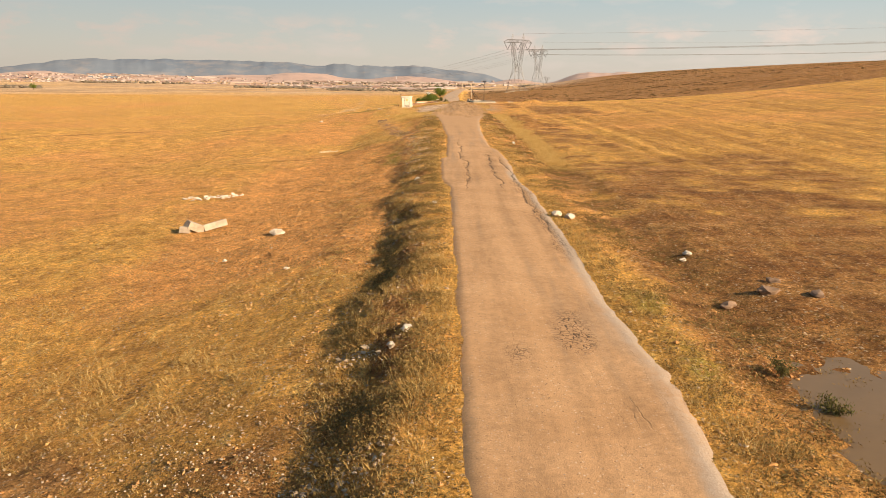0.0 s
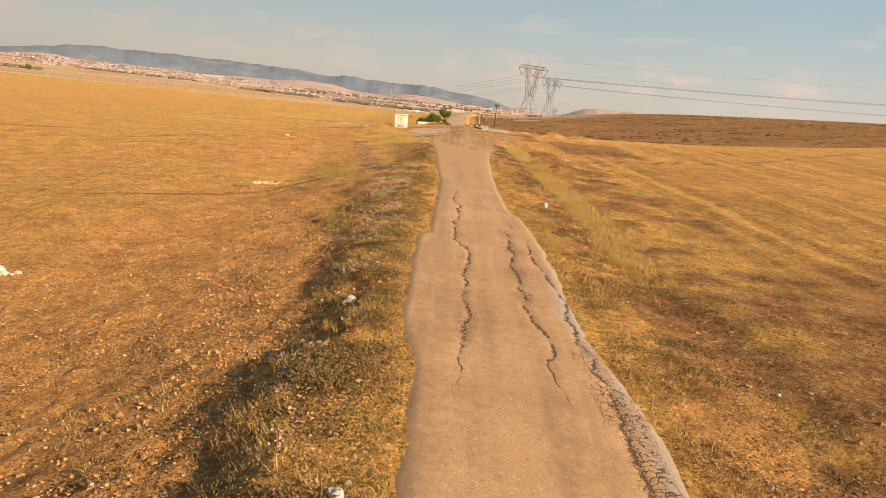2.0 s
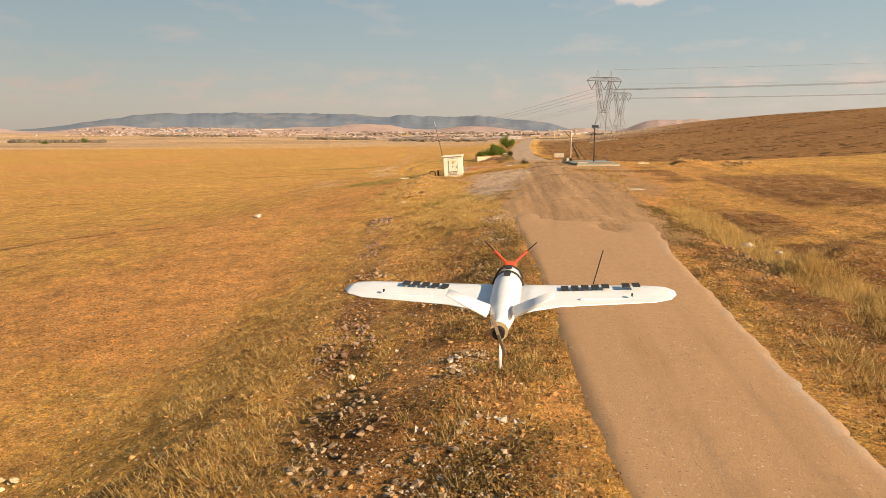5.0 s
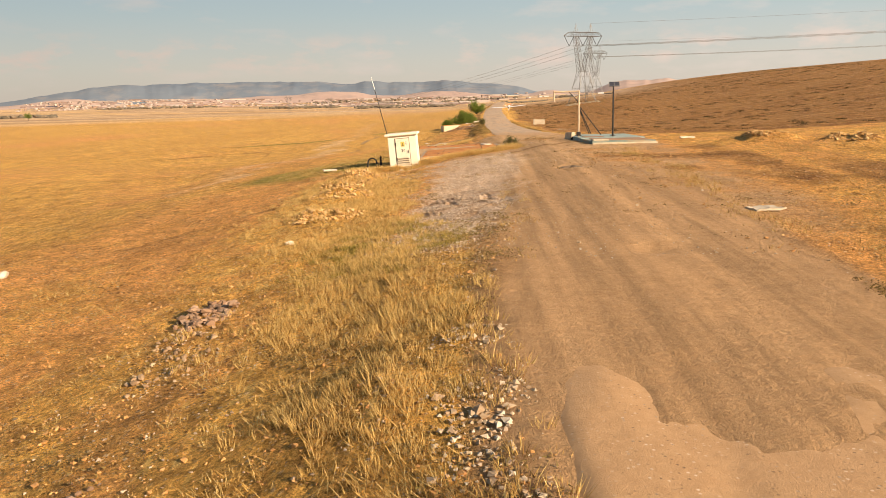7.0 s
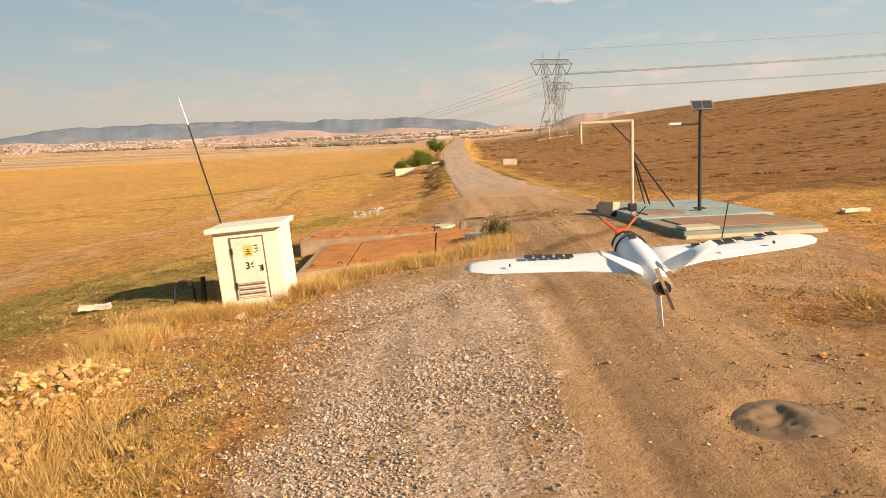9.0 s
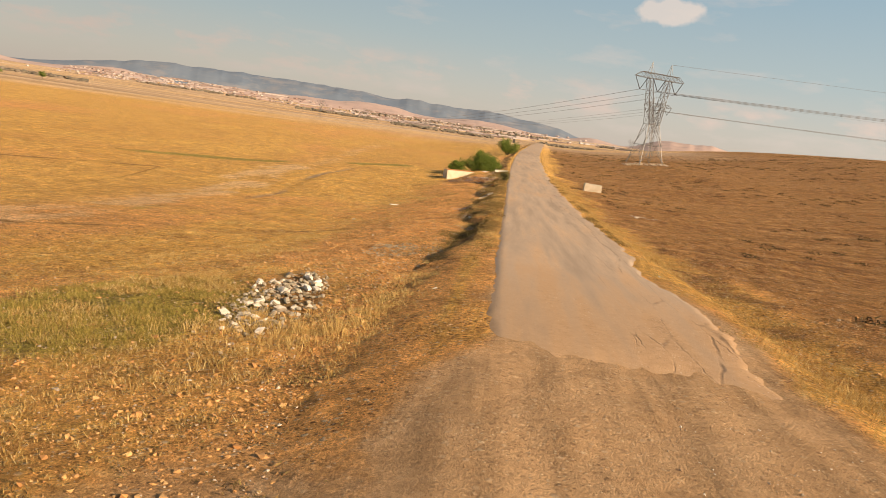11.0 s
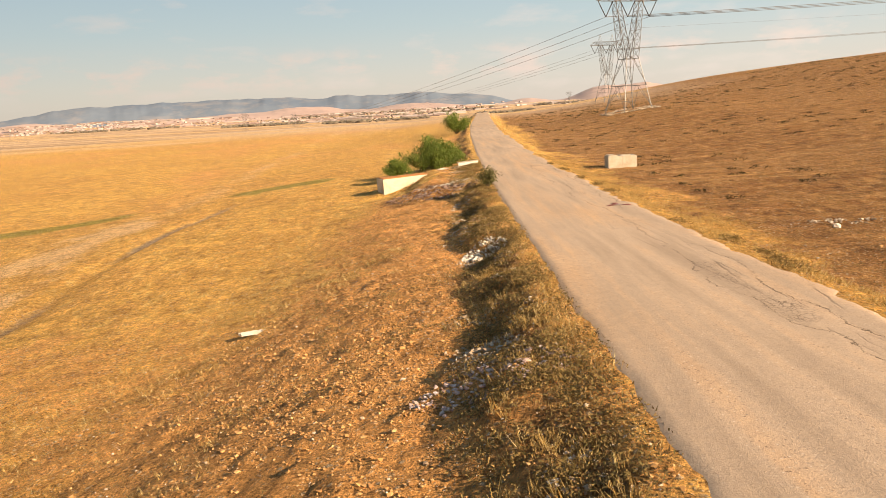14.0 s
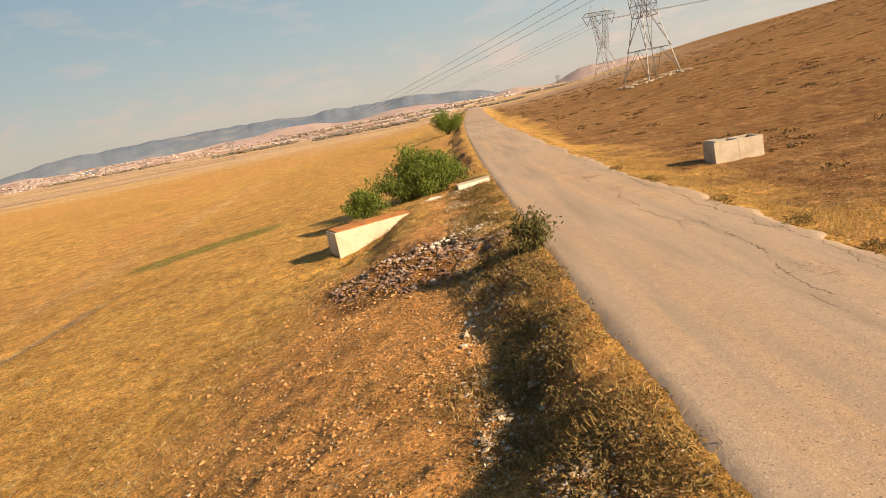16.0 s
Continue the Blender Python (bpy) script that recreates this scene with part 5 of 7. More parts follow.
def w_stone(x, y):
    d, g, gr, ea = cover(x, y)
    u = x - road_mid(y)
    rubble = np.exp(-(((x + np.interp(y, (44, 50, 58, 66, 72, 83, 96), (4.9, 5.2, 5.7, 7.1, 8.1, 9.5, 11.5))) / 1.0) ** 2)) * 0.4 * sm(40, 46, y) * (1 - sm(94, 100, y)) + np.exp(-((((x + 8.35 + 0.12 * (y - 154)) / 1.3) ** 2 + ((y - 154) / 4.6) ** 2)))
    rubble = rubble + np.exp(-(((x + 6.8) / 2.2) ** 2 + ((y - 228) / 2.4) ** 2)) + np.exp(-(((u + 4.9) / 0.9) ** 2)) * (0.75 + 0.5 * sm(150, 165, y))
    return np.clip(0.06 + 0.45 * (1 - sm(0, 7, y)) * np.exp(-(((u + 8.5) / 3.0) ** 2)) + rubble * np.clip(0.5 + vnoise(x / 1.3, y / 1.3, 309), 0, 1) + 0.05 * gr + 0.3 * np.exp(-(((x + 5.6 - 0.08 * (y - 112)) / 1.8) ** 2)) * sm(101, 106, y) * (1 - sm(122, 128, y)), 0, 1) * lane(x, y, 9) * off_road(x, y)


rs = np.random.default_rng(11)
xs, ys = sprinkle(66000, -19, 13, -9, 250, w_dry, 21)
tufts("dry_grass", xs, ys, rs.uniform(0.03, 0.11, len(xs)) + 0.12 * np.clip(vnoise(xs / 2.5, ys / 2.5, 311), 0, 1), 8, 0.16, 1.5, 0.008, M_STRAW, "low dry golden grass tufts", 31)
xs, ys = sprinkle(12000, -14, 8, -9, 250, w_verge, 22)
tufts("tall_dry_grass", xs, ys, rs.uniform(0.05, 0.17, len(xs)) + 0.16 * np.clip(vnoise(xs / 1.3, ys / 1.9, 315), 0, 1), 10, 0.2, 1.15, 0.008, M_STRAW, "tall dry straw grass beside the road", 32)
xs, ys = sprinkle(13500, -9, -3, -9, 245, w_shade, 23)
leafy("bank_weeds", xs, ys, rs.uniform(0.05, 0.16, len(xs)) + 0.16 * np.clip(vnoise(xs / 0.9, ys / 0.9, 317), 0, 1), 16, 0.3, 0.036, M_WEED, "brown and olive weeds on the shaded bank", 33)
xs, ys = sprinkle(11000, -15, 9, -9, 245, lambda x, y: np.clip(0.25 + 0.5 * (1 - sm(0, 8, y)) + 1.2 * vnoise(x / 1.7, y / 1.7, 319), 0, 1) * lane(x, y, 7) * off_road(x, y) * (1 - 0.95 * cover(x, y)[2]), 27)
leafy("withered_weeds", xs, ys, rs.uniform(0.03, 0.13, len(xs)), 11, 0.3, 0.034, M_WEED, "withered brown and olive weeds between the grass", 37)
xs, ys = sprinkle(4500, 1, 9, -9, 96, lambda x, y: np.exp(-(((x - 3.2) / 1.6) ** 2)) * off_road(x, y) * np.clip(0.4 + 1.0 * vnoise(x / 1.1, y / 1.1, 321), 0, 1), 28)
leafy("verge_weeds", xs, ys, rs.uniform(0.03, 0.13, len(xs)), 15, 0.3, 0.034, M_WEED, "brown and olive weeds on the ploughed verge", 38)
xs, ys = sprinkle(80000, -16, 9, -9, 245, w_soil, 24)
pebbles("earth_clods", xs, ys, np.clip(rs.lognormal(-3.75, 0.45, len(xs)), 0.012, 0.07), M_CLOD, "dry reddish clods of turned earth", 34, 0.6, 0.3, "soil")
xs, ys = sprinkle(52000, -16, 9, -9, 245, w_stone, 25)
pebbles("field_stones", xs, ys, np.clip(rs.lognormal(-4.0, 0.42, len(xs)) * (1 + 0.9 * (w_stone(xs, ys) > 0.45) * (junction(ys) < 0.2)), 0.012, 0.11) * (1 - 0.35 * junction(ys)), M_STONE, "small pale stones strewn over the ground", 35)
xs, ys = sprinkle(1500, 8, 130, 146, 470, lambda x, y: 0.8 * cover(x, y)[3] * np.clip(0.35 + vnoise(x / 9, y / 9, 313), 0, 1), 26)
leafy("dark_scrub", xs, ys, rs.uniform(0.1, 0.26, len(xs)), 34, 0.62, 0.1, M_SCRUB, "low dark scrub dotted over the ploughed slope", 36, "scrub")


xs, ys = sprinkle(4200, -15, -4, 97, 158, lambda x, y: np.clip(np.exp(-((((x + 7.6) / 2.2) ** 2 + ((y - 102.6) / 3.8) ** 2) ** 2)) + 1.2 * np.exp(-((((x + 11.6) / 2.4) ** 2 + ((y - 152.0) / 4.0) ** 2) ** 2)), 0, 1) * np.clip(0.5 + vnoise(x / 0.8, y / 0.8, 323), 0, 1), 29)
tufts("green_grass", xs, ys, rs.uniform(0.04, 0.13, len(xs)), 12, 0.2, 1.2, 0.009, M_SWARD, "short yellow-green grass in damp ground", 39)


xs, ys = sprinkle(38000, -10.5, -2.8, 99.5, 128, lambda x, y: np.exp(-(((x + 5.7 - 0.09 * (y - 112) + 1.4 * sm(116, 124, y)) / (1.5 + 1.2 * sm(110, 120, y))) ** 2)) * np.clip(0.45 + 0.8 * vnoise(x / 1.4, y / 1.4, 325), 0.05, 1) * (1 - 0.3 * churn_dip(x, y)), 40)
pebbles("loose_gravel", xs, ys, np.clip(rs.lognormal(-4.05, 0.3, len(xs)), 0.01, 0.04), M_GRAVEL, "loose pale crushed gravel spread over the dirt", 41, 0.65, 0.1, "gravel", lambda x, y: np.maximum(ground_z(x, y), mud_top(x, y, RUTS, churned)))


spots_ = np.array([(2.75, 173.5), (2.7, 175.2), (2.75, 178.8), (2.55, 181.5), (2.6, 184.6), (2.35, 185.6), (2.9, 188.0), (2.8, 194.9), (3.05, 195.6), (3.15, 197.0), (3.2, 199.6), (2.85, 203.5), (2.7, 216.0), (2.75, 219.7), (2.6, 224.0), (2.6, 231.5), (2.5, 237.5)])
xs, ys = (np.repeat(spots_, 5, 0) + np.random.default_rng(12).normal(0, 1, (len(spots_) * 5, 2)) * np.array([0.13, 0.5])).T
leafy("edge_scrub", xs, ys, rs.uniform(0.08, 0.24, len(xs)), 60, 0.32, 0.045, M_WEED, "dry brown weeds along the crumbling asphalt edge", 42)


def clump(name, spots, each, reach, low, high, blades, label, seed, mat=None):
    """Tall tufts gathered about a few spots."""
    r = np.random.default_rng(seed)
    at = np.repeat(np.array(spots), each, 0)
    x, y = at[:, 0] + r.normal(0, 1, len(at)) * reach * at[:, 2], at[:, 1] + r.normal(0, 1, len(at)) * reach * at[:, 3]
    k = off_road(x, y)
    x, y = x[k], y[k]
    tufts(name, x, y, r.uniform(low, high, len(x)), blades, 0.17, 0.8, 0.0065, mat or M_STRAW, label, seed)


clump("kiosk_grass", ((-11.2, 127.9, 1.0, 0.4), (-10.0, 128.0, 1.0, 0.4), (-8.0, 128.9, 0.9, 0.5), (-6.6, 129.9, 1.2, 0.45), (-5.0, 130.0, 1.2, 0.45), (-3.4, 130.6, 0.7, 0.5), (-2.6, 132.0, 0.6, 1.0), (-11.8, 125.5, 0.8, 1.2)), 150, 0.5, 0.15, 0.48, 34, "tall golden grass round the kiosk and the pits", 141, M_GOLD)
clump("mound_grass", ((-11.8, 122.5, 1, 1.2), (-11.0, 119.0, 1, 1.2), (-9.4, 115.0, 1, 1.2), (-9.0, 110.5, 1, 1.3), (-8.0, 106.0, 1, 1.3), (-7.4, 102.0, 1, 1.2), (-7.2, 98.0, 1.2, 1.3), (-6.2, 94.5, 1.2, 1.4), (-6.6, 90.5, 1.2, 1.4), (-9.0, 96.0, 1.2, 1.4), (-7.0, 150.5, 1.3, 1.2), (-5.2, 153.5, 1.0, 1.4), (-4.8, 157.5, 0.8, 1.4), (-10.5, 104.5, 1.2, 1.2), (-12.0, 110.0, 1.2, 1.5), (-10.2, 112.5, 1.0, 1.5), (-10.0, 118.5, 0.8, 1.5), (-12.8, 116.5, 0.9, 2.0), (-8.6, 100.5, 1.2, 1.4)), 150, 0.8, 0.08, 0.3, 30, "tall golden grass on the soil mounds", 142, M_GOLD)
clump("verge_grass", tuple((4.75 - 0.5 * float(vnoise(np.array(yy / 14), np.array(0.0), 5)), yy, 1, 2.2) for yy in np.arange(42.0, 94.0, 3.0)), 130, 0.42, 0.12, 0.4, 30, "band of tall golden grass along the ditch", 143, M_GOLD)
clump("bank_grass", tuple((-4.3 - 0.9 * abs(math.sin(yy * 1.7)), yy, 1, 1.6) for yy in np.arange(-6.0, 95.0, 3.1)), 34, 0.4, 0.08, 0.28, 24, "golden grass clumps on the bank", 144)
clump("far_bank_grass", tuple((-4.2 - 0.7 * abs(math.sin(yy * 1.3)), yy, 1, 1.6) for yy in np.arange(148.0, 232.0, 3.3)), 34, 0.4, 0.08, 0.28, 24, "golden grass clumps on the bank", 145)


# ---- single stones, slabs and litter beside the road ----
def lone_stone(x, y, size, seed, mat, label, squash=(1, 1, 0.65), group="", sink=0.3, turn=0.0):
    bm = rough_stone(bmesh.new(), size * 0.85, seed, squash, 2, 0.42)
    for v in bm.verts:
        v.co += 0.16 * size * noise.noise_vector(v.co * (1.6 / size) + Vector((seed, 0, 0)))
    bmesh.ops.dissolve_limit(bm, angle_limit=radians(16), verts=bm.verts[:], edges=bm.edges[:])
    ob = part("stone", bm, mat)
    ob.matrix_basis = pose(x, y, gz(x, y) + size * squash[2] * (0.75 - sink), 0, 0, turn)
    return tagged(ob, label, "stone", group)


WHITE_STONE = "pale limestone lump lying in the dry grass"
for i, (x, y, r, kind) in enumerate(((-11.1, 24.8, 0.34, 0), (1.66, 20.5, 0.26, 0), (2.15, 20.05, 0.24, 0), (5.3, 14.4, 0.16, 0), (5.0, 13.9, 0.13, 0), (-4.0, 5.6, 0.17, 0), (-4.3, 4.6, 0.13, 0),
                                     (-9.0, 16.5, 0.12, 0), (-4.6, 33.0, 0.2, 0), (-21.4, 105.3, 0.3, 0), (-12.3, 20.0, 0.12, 0), (-7.5, 69.0, 0.10, 0), (4.5, 82.8, 0.3, 0), (5.0, 81.0, 0.22, 0),
                                     (-6.9, 103.3, 0.1, 0), (-6.5, 102.9, 0.09, 0), (-11.2, 105.0, 0.14, 0), (-5.6, 106.8, 0.09, 0), (-3.53, 23.1, 0.15, 0), (-4.5, 22.6, 0.14, 0), (-5.1, 182.2, 0.16, 0), (-4.2, 178.5, 0.2, 0), (8.5, 203.5, 0.18, 0), (-13.0, 186.0, 0.12, 0), (-9.6, 127.7, 0.17, 0))):
    lone_stone(x, y, r, i * 3 + 1, M_PALE, WHITE_STONE, (1.1, 0.9, 0.62), "pale stones", turn=i * 47)
for i, (x, y, r) in enumerate(((6.0, 9.4, 0.3), (7.2, 8.9, 0.24), (6.6, 10.4, 0.2), (4.7, 8.8, 0.22))):
    lone_stone(x, y, r, 90 + i, M_DARKROCK, "dark brown rock half sunk in the ploughed soil", (1.3, 0.9, 0.6), "brown rocks", turn=i * 60)


def stone_heap(x, y, count, reach, size, seed, label, mat=None, long=(1, 1), turn=0.0):
    """A heap of loose stones, each a part."""
    r = random.Random(seed)
    heap = base_of("stone_heap", pose(x, y, gz(x, y), 0, 0, turn), label, "stone heap", "stone heaps")
    meshes = []
    for k in range(7):
        bm = rough_stone(bmesh.new(), 1.0, seed + k * 5, (1.2, 0.85, 0.6), 1, 0.5)
        me = bpy.data.meshes.new("stone")
        bm.to_mesh(me)
        bm.free()
        me.materials.append(mat or M_HEAP)
        meshes.append(me)
    spots, poses = [], []
    turned = radians(turn)
    for k in range(count):
        d = reach * math.sqrt(r.random())
        a = r.random() * 6.28
        px, py = d * math.cos(a) * long[0], d * math.sin(a) * long[1]
        s = size * r.uniform(0.5, 1.35)
        wx, wy = x + px * math.cos(turned) - py * math.sin(turned), y + px * math.sin(turned) + py * math.cos(turned)
        lift = sum(0.45 * s for q in spots if abs(q[0] - wx) + abs(q[1] - wy) < s) * 0.7
        spots.append((wx, wy))
        poses.append((px, py, s, min(lift, size * 1.8), Euler((r.uniform(-.5, .5), r.uniform(-.5, .5), r.uniform(0, 6.28)))))
    floor_z = ground_z(*np.array(spots).T) - gz(x, y)
    for k, (px, py, s, lift, tilt) in enumerate(poses):
        ob = new("stone", meshes[k % 7])
        ob.parent = heap
        ob.matrix_basis = Matrix.Translation((px, py, float(floor_z[k]) + s * 0.35 + lift)) @ tilt.to_matrix().to_4x4() @ Matrix.Scale(s, 4)
    return heap


def random_tint(name, stops, scale=5.0):
    """Stone whose tone differs from piece to piece."""
    m, t, b = material(name)
    info = t.nodes.new("ShaderNodeObjectInfo")
    c = ramp(t, info.outputs["Random"], *stops)
    p = place(t)
    c = mix(t, ramp(t, noise_tex(t, scale, 6, 0.7, p), (0.4, 0.0), (0.75, 0.55)), c, (0.26, 0.155, 0.075))
    t.links.new(c, b.inputs["Base Color"])
    b.inputs["Roughness"].default_value = 0.9
    bump(t, b, noise_tex(t, scale * 4, 5, 0.7, p), 0.5, 0.02)
    return m


M_HEAP = random_tint("heap_stone", ((0.0, (0.28, 0.19, 0.115)), (0.4, (0.43, 0.31, 0.20)), (0.75, (0.58, 0.46, 0.33)), (1.0, (0.24, 0.155, 0.10))))
M_TANSTONE = random_tint("tan_limestone", ((0.0, (0.62, 0.45, 0.26)), (0.5, (0.74, 0.57, 0.36)), (1.0, (0.50, 0.34, 0.18))))
M_MAUVE = random_tint("reddish_rubble", ((0.0, (0.117, 0.0585, 0.039)), (0.4, (0.195, 0.105, 0.0741)), (0.75, (0.281, 0.179, 0.136)), (0.9, (0.406, 0.32, 0.257)), (1.0, (0.078, 0.0429, 0.0312))))
M_SHALE = random_tint("shaly_rock", ((0.0, (0.19, 0.115, 0.06)), (0.45, (0.32, 0.205, 0.115)), (0.8, (0.42, 0.285, 0.165)), (0.97, (0.54, 0.40, 0.26)), (1.0, (0.16, 0.10, 0.055))))
M_HEAPPALE = random_tint("pale_block", ((0.0, (0.50, 0.42, 0.32)), (0.5, (0.66, 0.57, 0.45)), (0.85, (0.78, 0.70, 0.58)), (1.0, (0.40, 0.32, 0.24))))
M_RUBBLE = random_tint("rubble", ((0.0, (0.18, 0.095, 0.055)), (0.4, (0.27, 0.155, 0.09)), (0.75, (0.36, 0.23, 0.15)), (1.0, (0.13, 0.075, 0.045))))
M_OCHRE = random_tint("ochre_rubble", ((0.0, (0.42, 0.225, 0.075)), (0.5, (0.58, 0.335, 0.12)), (0.85, (0.70, 0.46, 0.20)), (1.0, (0.26, 0.135, 0.05))))
M_PINK = random_tint("pink_rubble", ((0.0, (0.40, 0.24, 0.19)), (0.5, (0.56, 0.40, 0.34)), (0.8, (0.68, 0.55, 0.48)), (1.0, (0.26, 0.15, 0.12))))
M_SLATE = random_tint("grey_green_rubble", ((0.0, (0.18, 0.14, 0.085)), (0.5, (0.28, 0.225, 0.14)), (0.8, (0.42, 0.34, 0.23)), (1.0, (0.14, 0.10, 0.06))))
M_CHALK = random_tint("chalk_lumps", ((0.0, (0.60, 0.51, 0.40)), (0.5, (0.70, 0.61, 0.49)), (1.0, (0.46, 0.37, 0.27))))
stone_heap(-8.35, 154.0, 300, 1.25, 0.07, 5, "long heap of dark grey and pale loose stones on the bank", M_SLATE, long=(0.85, 3.3), turn=7)
stone_heap(-8.45, 153.6, 46, 1.2, 0.115, 4, "large pale blocks lying on a heap of grey stones", M_HEAPPALE, long=(0.85, 3.3), turn=7)
stone_heap(-4.5, 154.8, 22, 0.5, 0.1, 3, "a few pale stones on the verge", M_HEAPPALE, long=(1.2, 0.5), turn=10)
stone_heap(-5.3, 48.6, 170, 1.35, 0.05, 6, "spread of broken grey stones in dry weeds", M_SHALE, long=(1.0, 1.5), turn=-6)
stone_heap(-4.5, 45.2, 150, 1.1, 0.05, 7, "strip of angular grey stones beside the road", M_SHALE, long=(0.85, 2.0), turn=8)
for i_, (hx_, hy_, n_) in enumerate(((-5.5, 54.5, 70), (-6.3, 60.0, 90), (-7.1, 65.8, 90), (-8.1, 71.8, 110), (-9.2, 80.0, 90), (-10.2, 87.5, 90), (-11.3, 95.2, 80))):
    stone_heap(hx_, hy_, n_, 1.0, 0.055, 70 + i_ * 3, "scatter of dark shaly rock along the low berm", M_RUBBLE if i_ % 2 else M_SHALE, long=(0.75, 2.4), turn=8)
stone_heap(-5.1, 188.1, 230, 1.1, 0.045, 33, "spill of pinkish broken rubble down the bank", M_PINK, long=(1.4, 0.8), turn=-8)
stone_heap(-7.2, 164.6, 300, 1.3, 0.034, 36, "spread of grey-green broken stones below the bank", M_SLATE, long=(0.9, 1.3), turn=10)
stone_heap(-6.9, 166.4, 220, 1.2, 0.036, 34, "spread of grey-green broken stones below the bank", M_SLATE, long=(1.2, 0.7), turn=10)
stone_heap(-4.6, 202.6, 300, 0.85, 0.06, 9, "pile of pale broken stones on the bank", M_HEAPPALE, long=(1.0, 1.15))
stone_heap(-7.7, 226.6, 300, 2.3, 0.075, 10, "mound of brown rubble and broken stones", M_MAUVE, long=(1.05, 1.1))
stone_heap(-6.0, 224.9, 280, 1.9, 0.075, 11, "mound of brown rubble and broken stones", M_MAUVE, long=(1.1, 1.1))
stone_heap(-5.6, 228.0, 110, 1.2, 0.06, 12, "pale chalky spoil at the top of the mound", M_CHALK, long=(1.4, 0.5), turn=12)
stone_heap(-14.8, 67.3, 110, 0.8, 0.07, 12, "ragged patch of pale limestone in the golden grass", M_TANSTONE, long=(1.25, 0.55), turn=12)
stone_heap(-18.2, 38.5, 60, 1.5, 0.115, 13, "scatter of white limestone lumps in the field", M_CHALK, long=(1.3, 0.6), turn=20)
for i_, (hx_, hy_) in enumerate(((-11.4, 121.2), (-11.5, 118.2), (-11.2, 115.2), (-10.9, 109.6), (12.5, 127.5), (16.0, 124.0))):
    stone_heap(hx_, hy_, 260, 1.3, 0.075, 14 + i_ * 3, "tipped mound of ochre rubble and soil in dry grass", M_OCHRE, long=(1.0, 1.25), turn=i_ * 40)
stone_heap(-11.6, 98.0, 150, 0.9, 0.085, 61, "heap of brown broken rock in dry grass", M_RUBBLE, long=(0.8, 1.2))
stone_heap(3.9, 80.5, 190, 1.1, 0.065, 17, "heap of rough stones along the verge", M_RUBBLE, long=(0.8, 4.0), turn=-12)
stone_heap(9.2, 205.0, 51, 1.2, 0.062, 19, "scatter of pale stones on the ploughed soil", long=(1.5, 0.6))


def broken_slabs():
    x, y = -15.6, 27.6
    th = base_of("broken_concrete", pose(x, y, gz(x, y), 0, 0, 15), "two broken grey concrete slabs propped in the grass", "concrete slab")
    for nm, m, sz in (("slab", pose(-0.35, 0, 0.3, 12, 24, 35), (0.95, 0.5, 0.42)), ("slab", pose(0.6, 0.45, 0.27, -8, -10, 28), (1.3, 0.46, 0.36)), ("slab", pose(-0.8, -0.1, 0.16, 4, 12, 80), (0.6, 0.5, 0.36))):
        bm = block(bmesh.new(), -sz[0] / 2, sz[0] / 2, -sz[1] / 2, sz[1] / 2, -sz[2] / 2, sz[2] / 2, 0.03)
        for v in bm.verts:
            v.co += 0.05 * noise.noise_vector(v.co * 2.3)
        part(nm, bm, M_GREY, th).matrix_basis = m


broken_slabs()


def flat_scrap(name, x, y, lx, ly, lift, mat, label, category, turn, tilt=0):
    bm = bmesh.new()
    bmesh.ops.create_grid(bm, x_segments=10, y_segments=6, size=0.5)
    for v in bm.verts:
        k = 1 + 0.25 * noise.noise(Vector((math.atan2(v.co.y, v.co.x) * 1.5, x, y)))
        v.co = Vector((v.co.x * lx * k, v.co.y * ly * k, 0.05 * noise.noise(v.co * 5 + Vector((x, y, 0)))))
    r = bmesh.ops.extrude_face_region(bm, geom=bm.faces[:])
    bmesh.ops.translate(bm, verts=[e for e in r["geom"] if isinstance(e, bmesh.types.BMVert)], vec=(0, 0, lift))
    bmesh.ops.recalc_face_normals(bm, faces=bm.faces[:])
    ob = part(name, bm, mat)
    ob.matrix_basis = pose(x, y, gz(x, y) + 0.03, tilt, 0, turn)
    return tagged(ob, label, category)


flat_scrap("plank", -12.0, 198.6, 1.0, 0.22, 0.07, M_PALE, "short bleached plank lying on bare soil", "plank", 22)
flat_scrap("plastic_sheet", 2.75, 52.7, 0.16, 0.2, 0.17, M_WHITEPAINT, "crumpled white plastic bag on the verge", "bag", 20, 25)
flat_scrap("plastic_sheet", 9.5, 133.5, 1.0, 0.3, 0.1, M_PALE, "pale broken board lying in the grass", "board", 15)
flat_scrap("chalk_slab", -14.5, 130.2, 0.8, 0.5, 0.09, M_PALE, "flat pale stone slab in the grass", "stone", 15)


# ---- puddles ----
def puddle(name, x, y, rx, ry, mat, label, seed, rise):
    bm = bmesh.new()
    ring = []
    for k in range(40):
        a = k / 40 * 2 * math.pi
        w = 1 + 0.35 * noise.noise(Vector((math.cos(a) * 1.3, math.sin(a) * 1.3, seed)))
        ring.append((x + rx * w * math.cos(a), y + ry * w * math.sin(a)))
    level = rise
    mid = bm.verts.new((x, y, level))
    vs = [bm.verts.new((px, py, level)) for px, py in ring]
    low = [bm.verts.new((x + (px - x) * 1.02, y + (py - y) * 1.02, level - 0.6)) for px, py in ring]
    for k in range(40):
        bm.faces.new((mid, vs[k], vs[(k + 1) % 40]))
        bm.faces.new((vs[k], low[k], low[(k + 1) % 40], vs[(k + 1) % 40]))
    return tagged(part(name, bm, mat), label, "puddle", kind="structure")


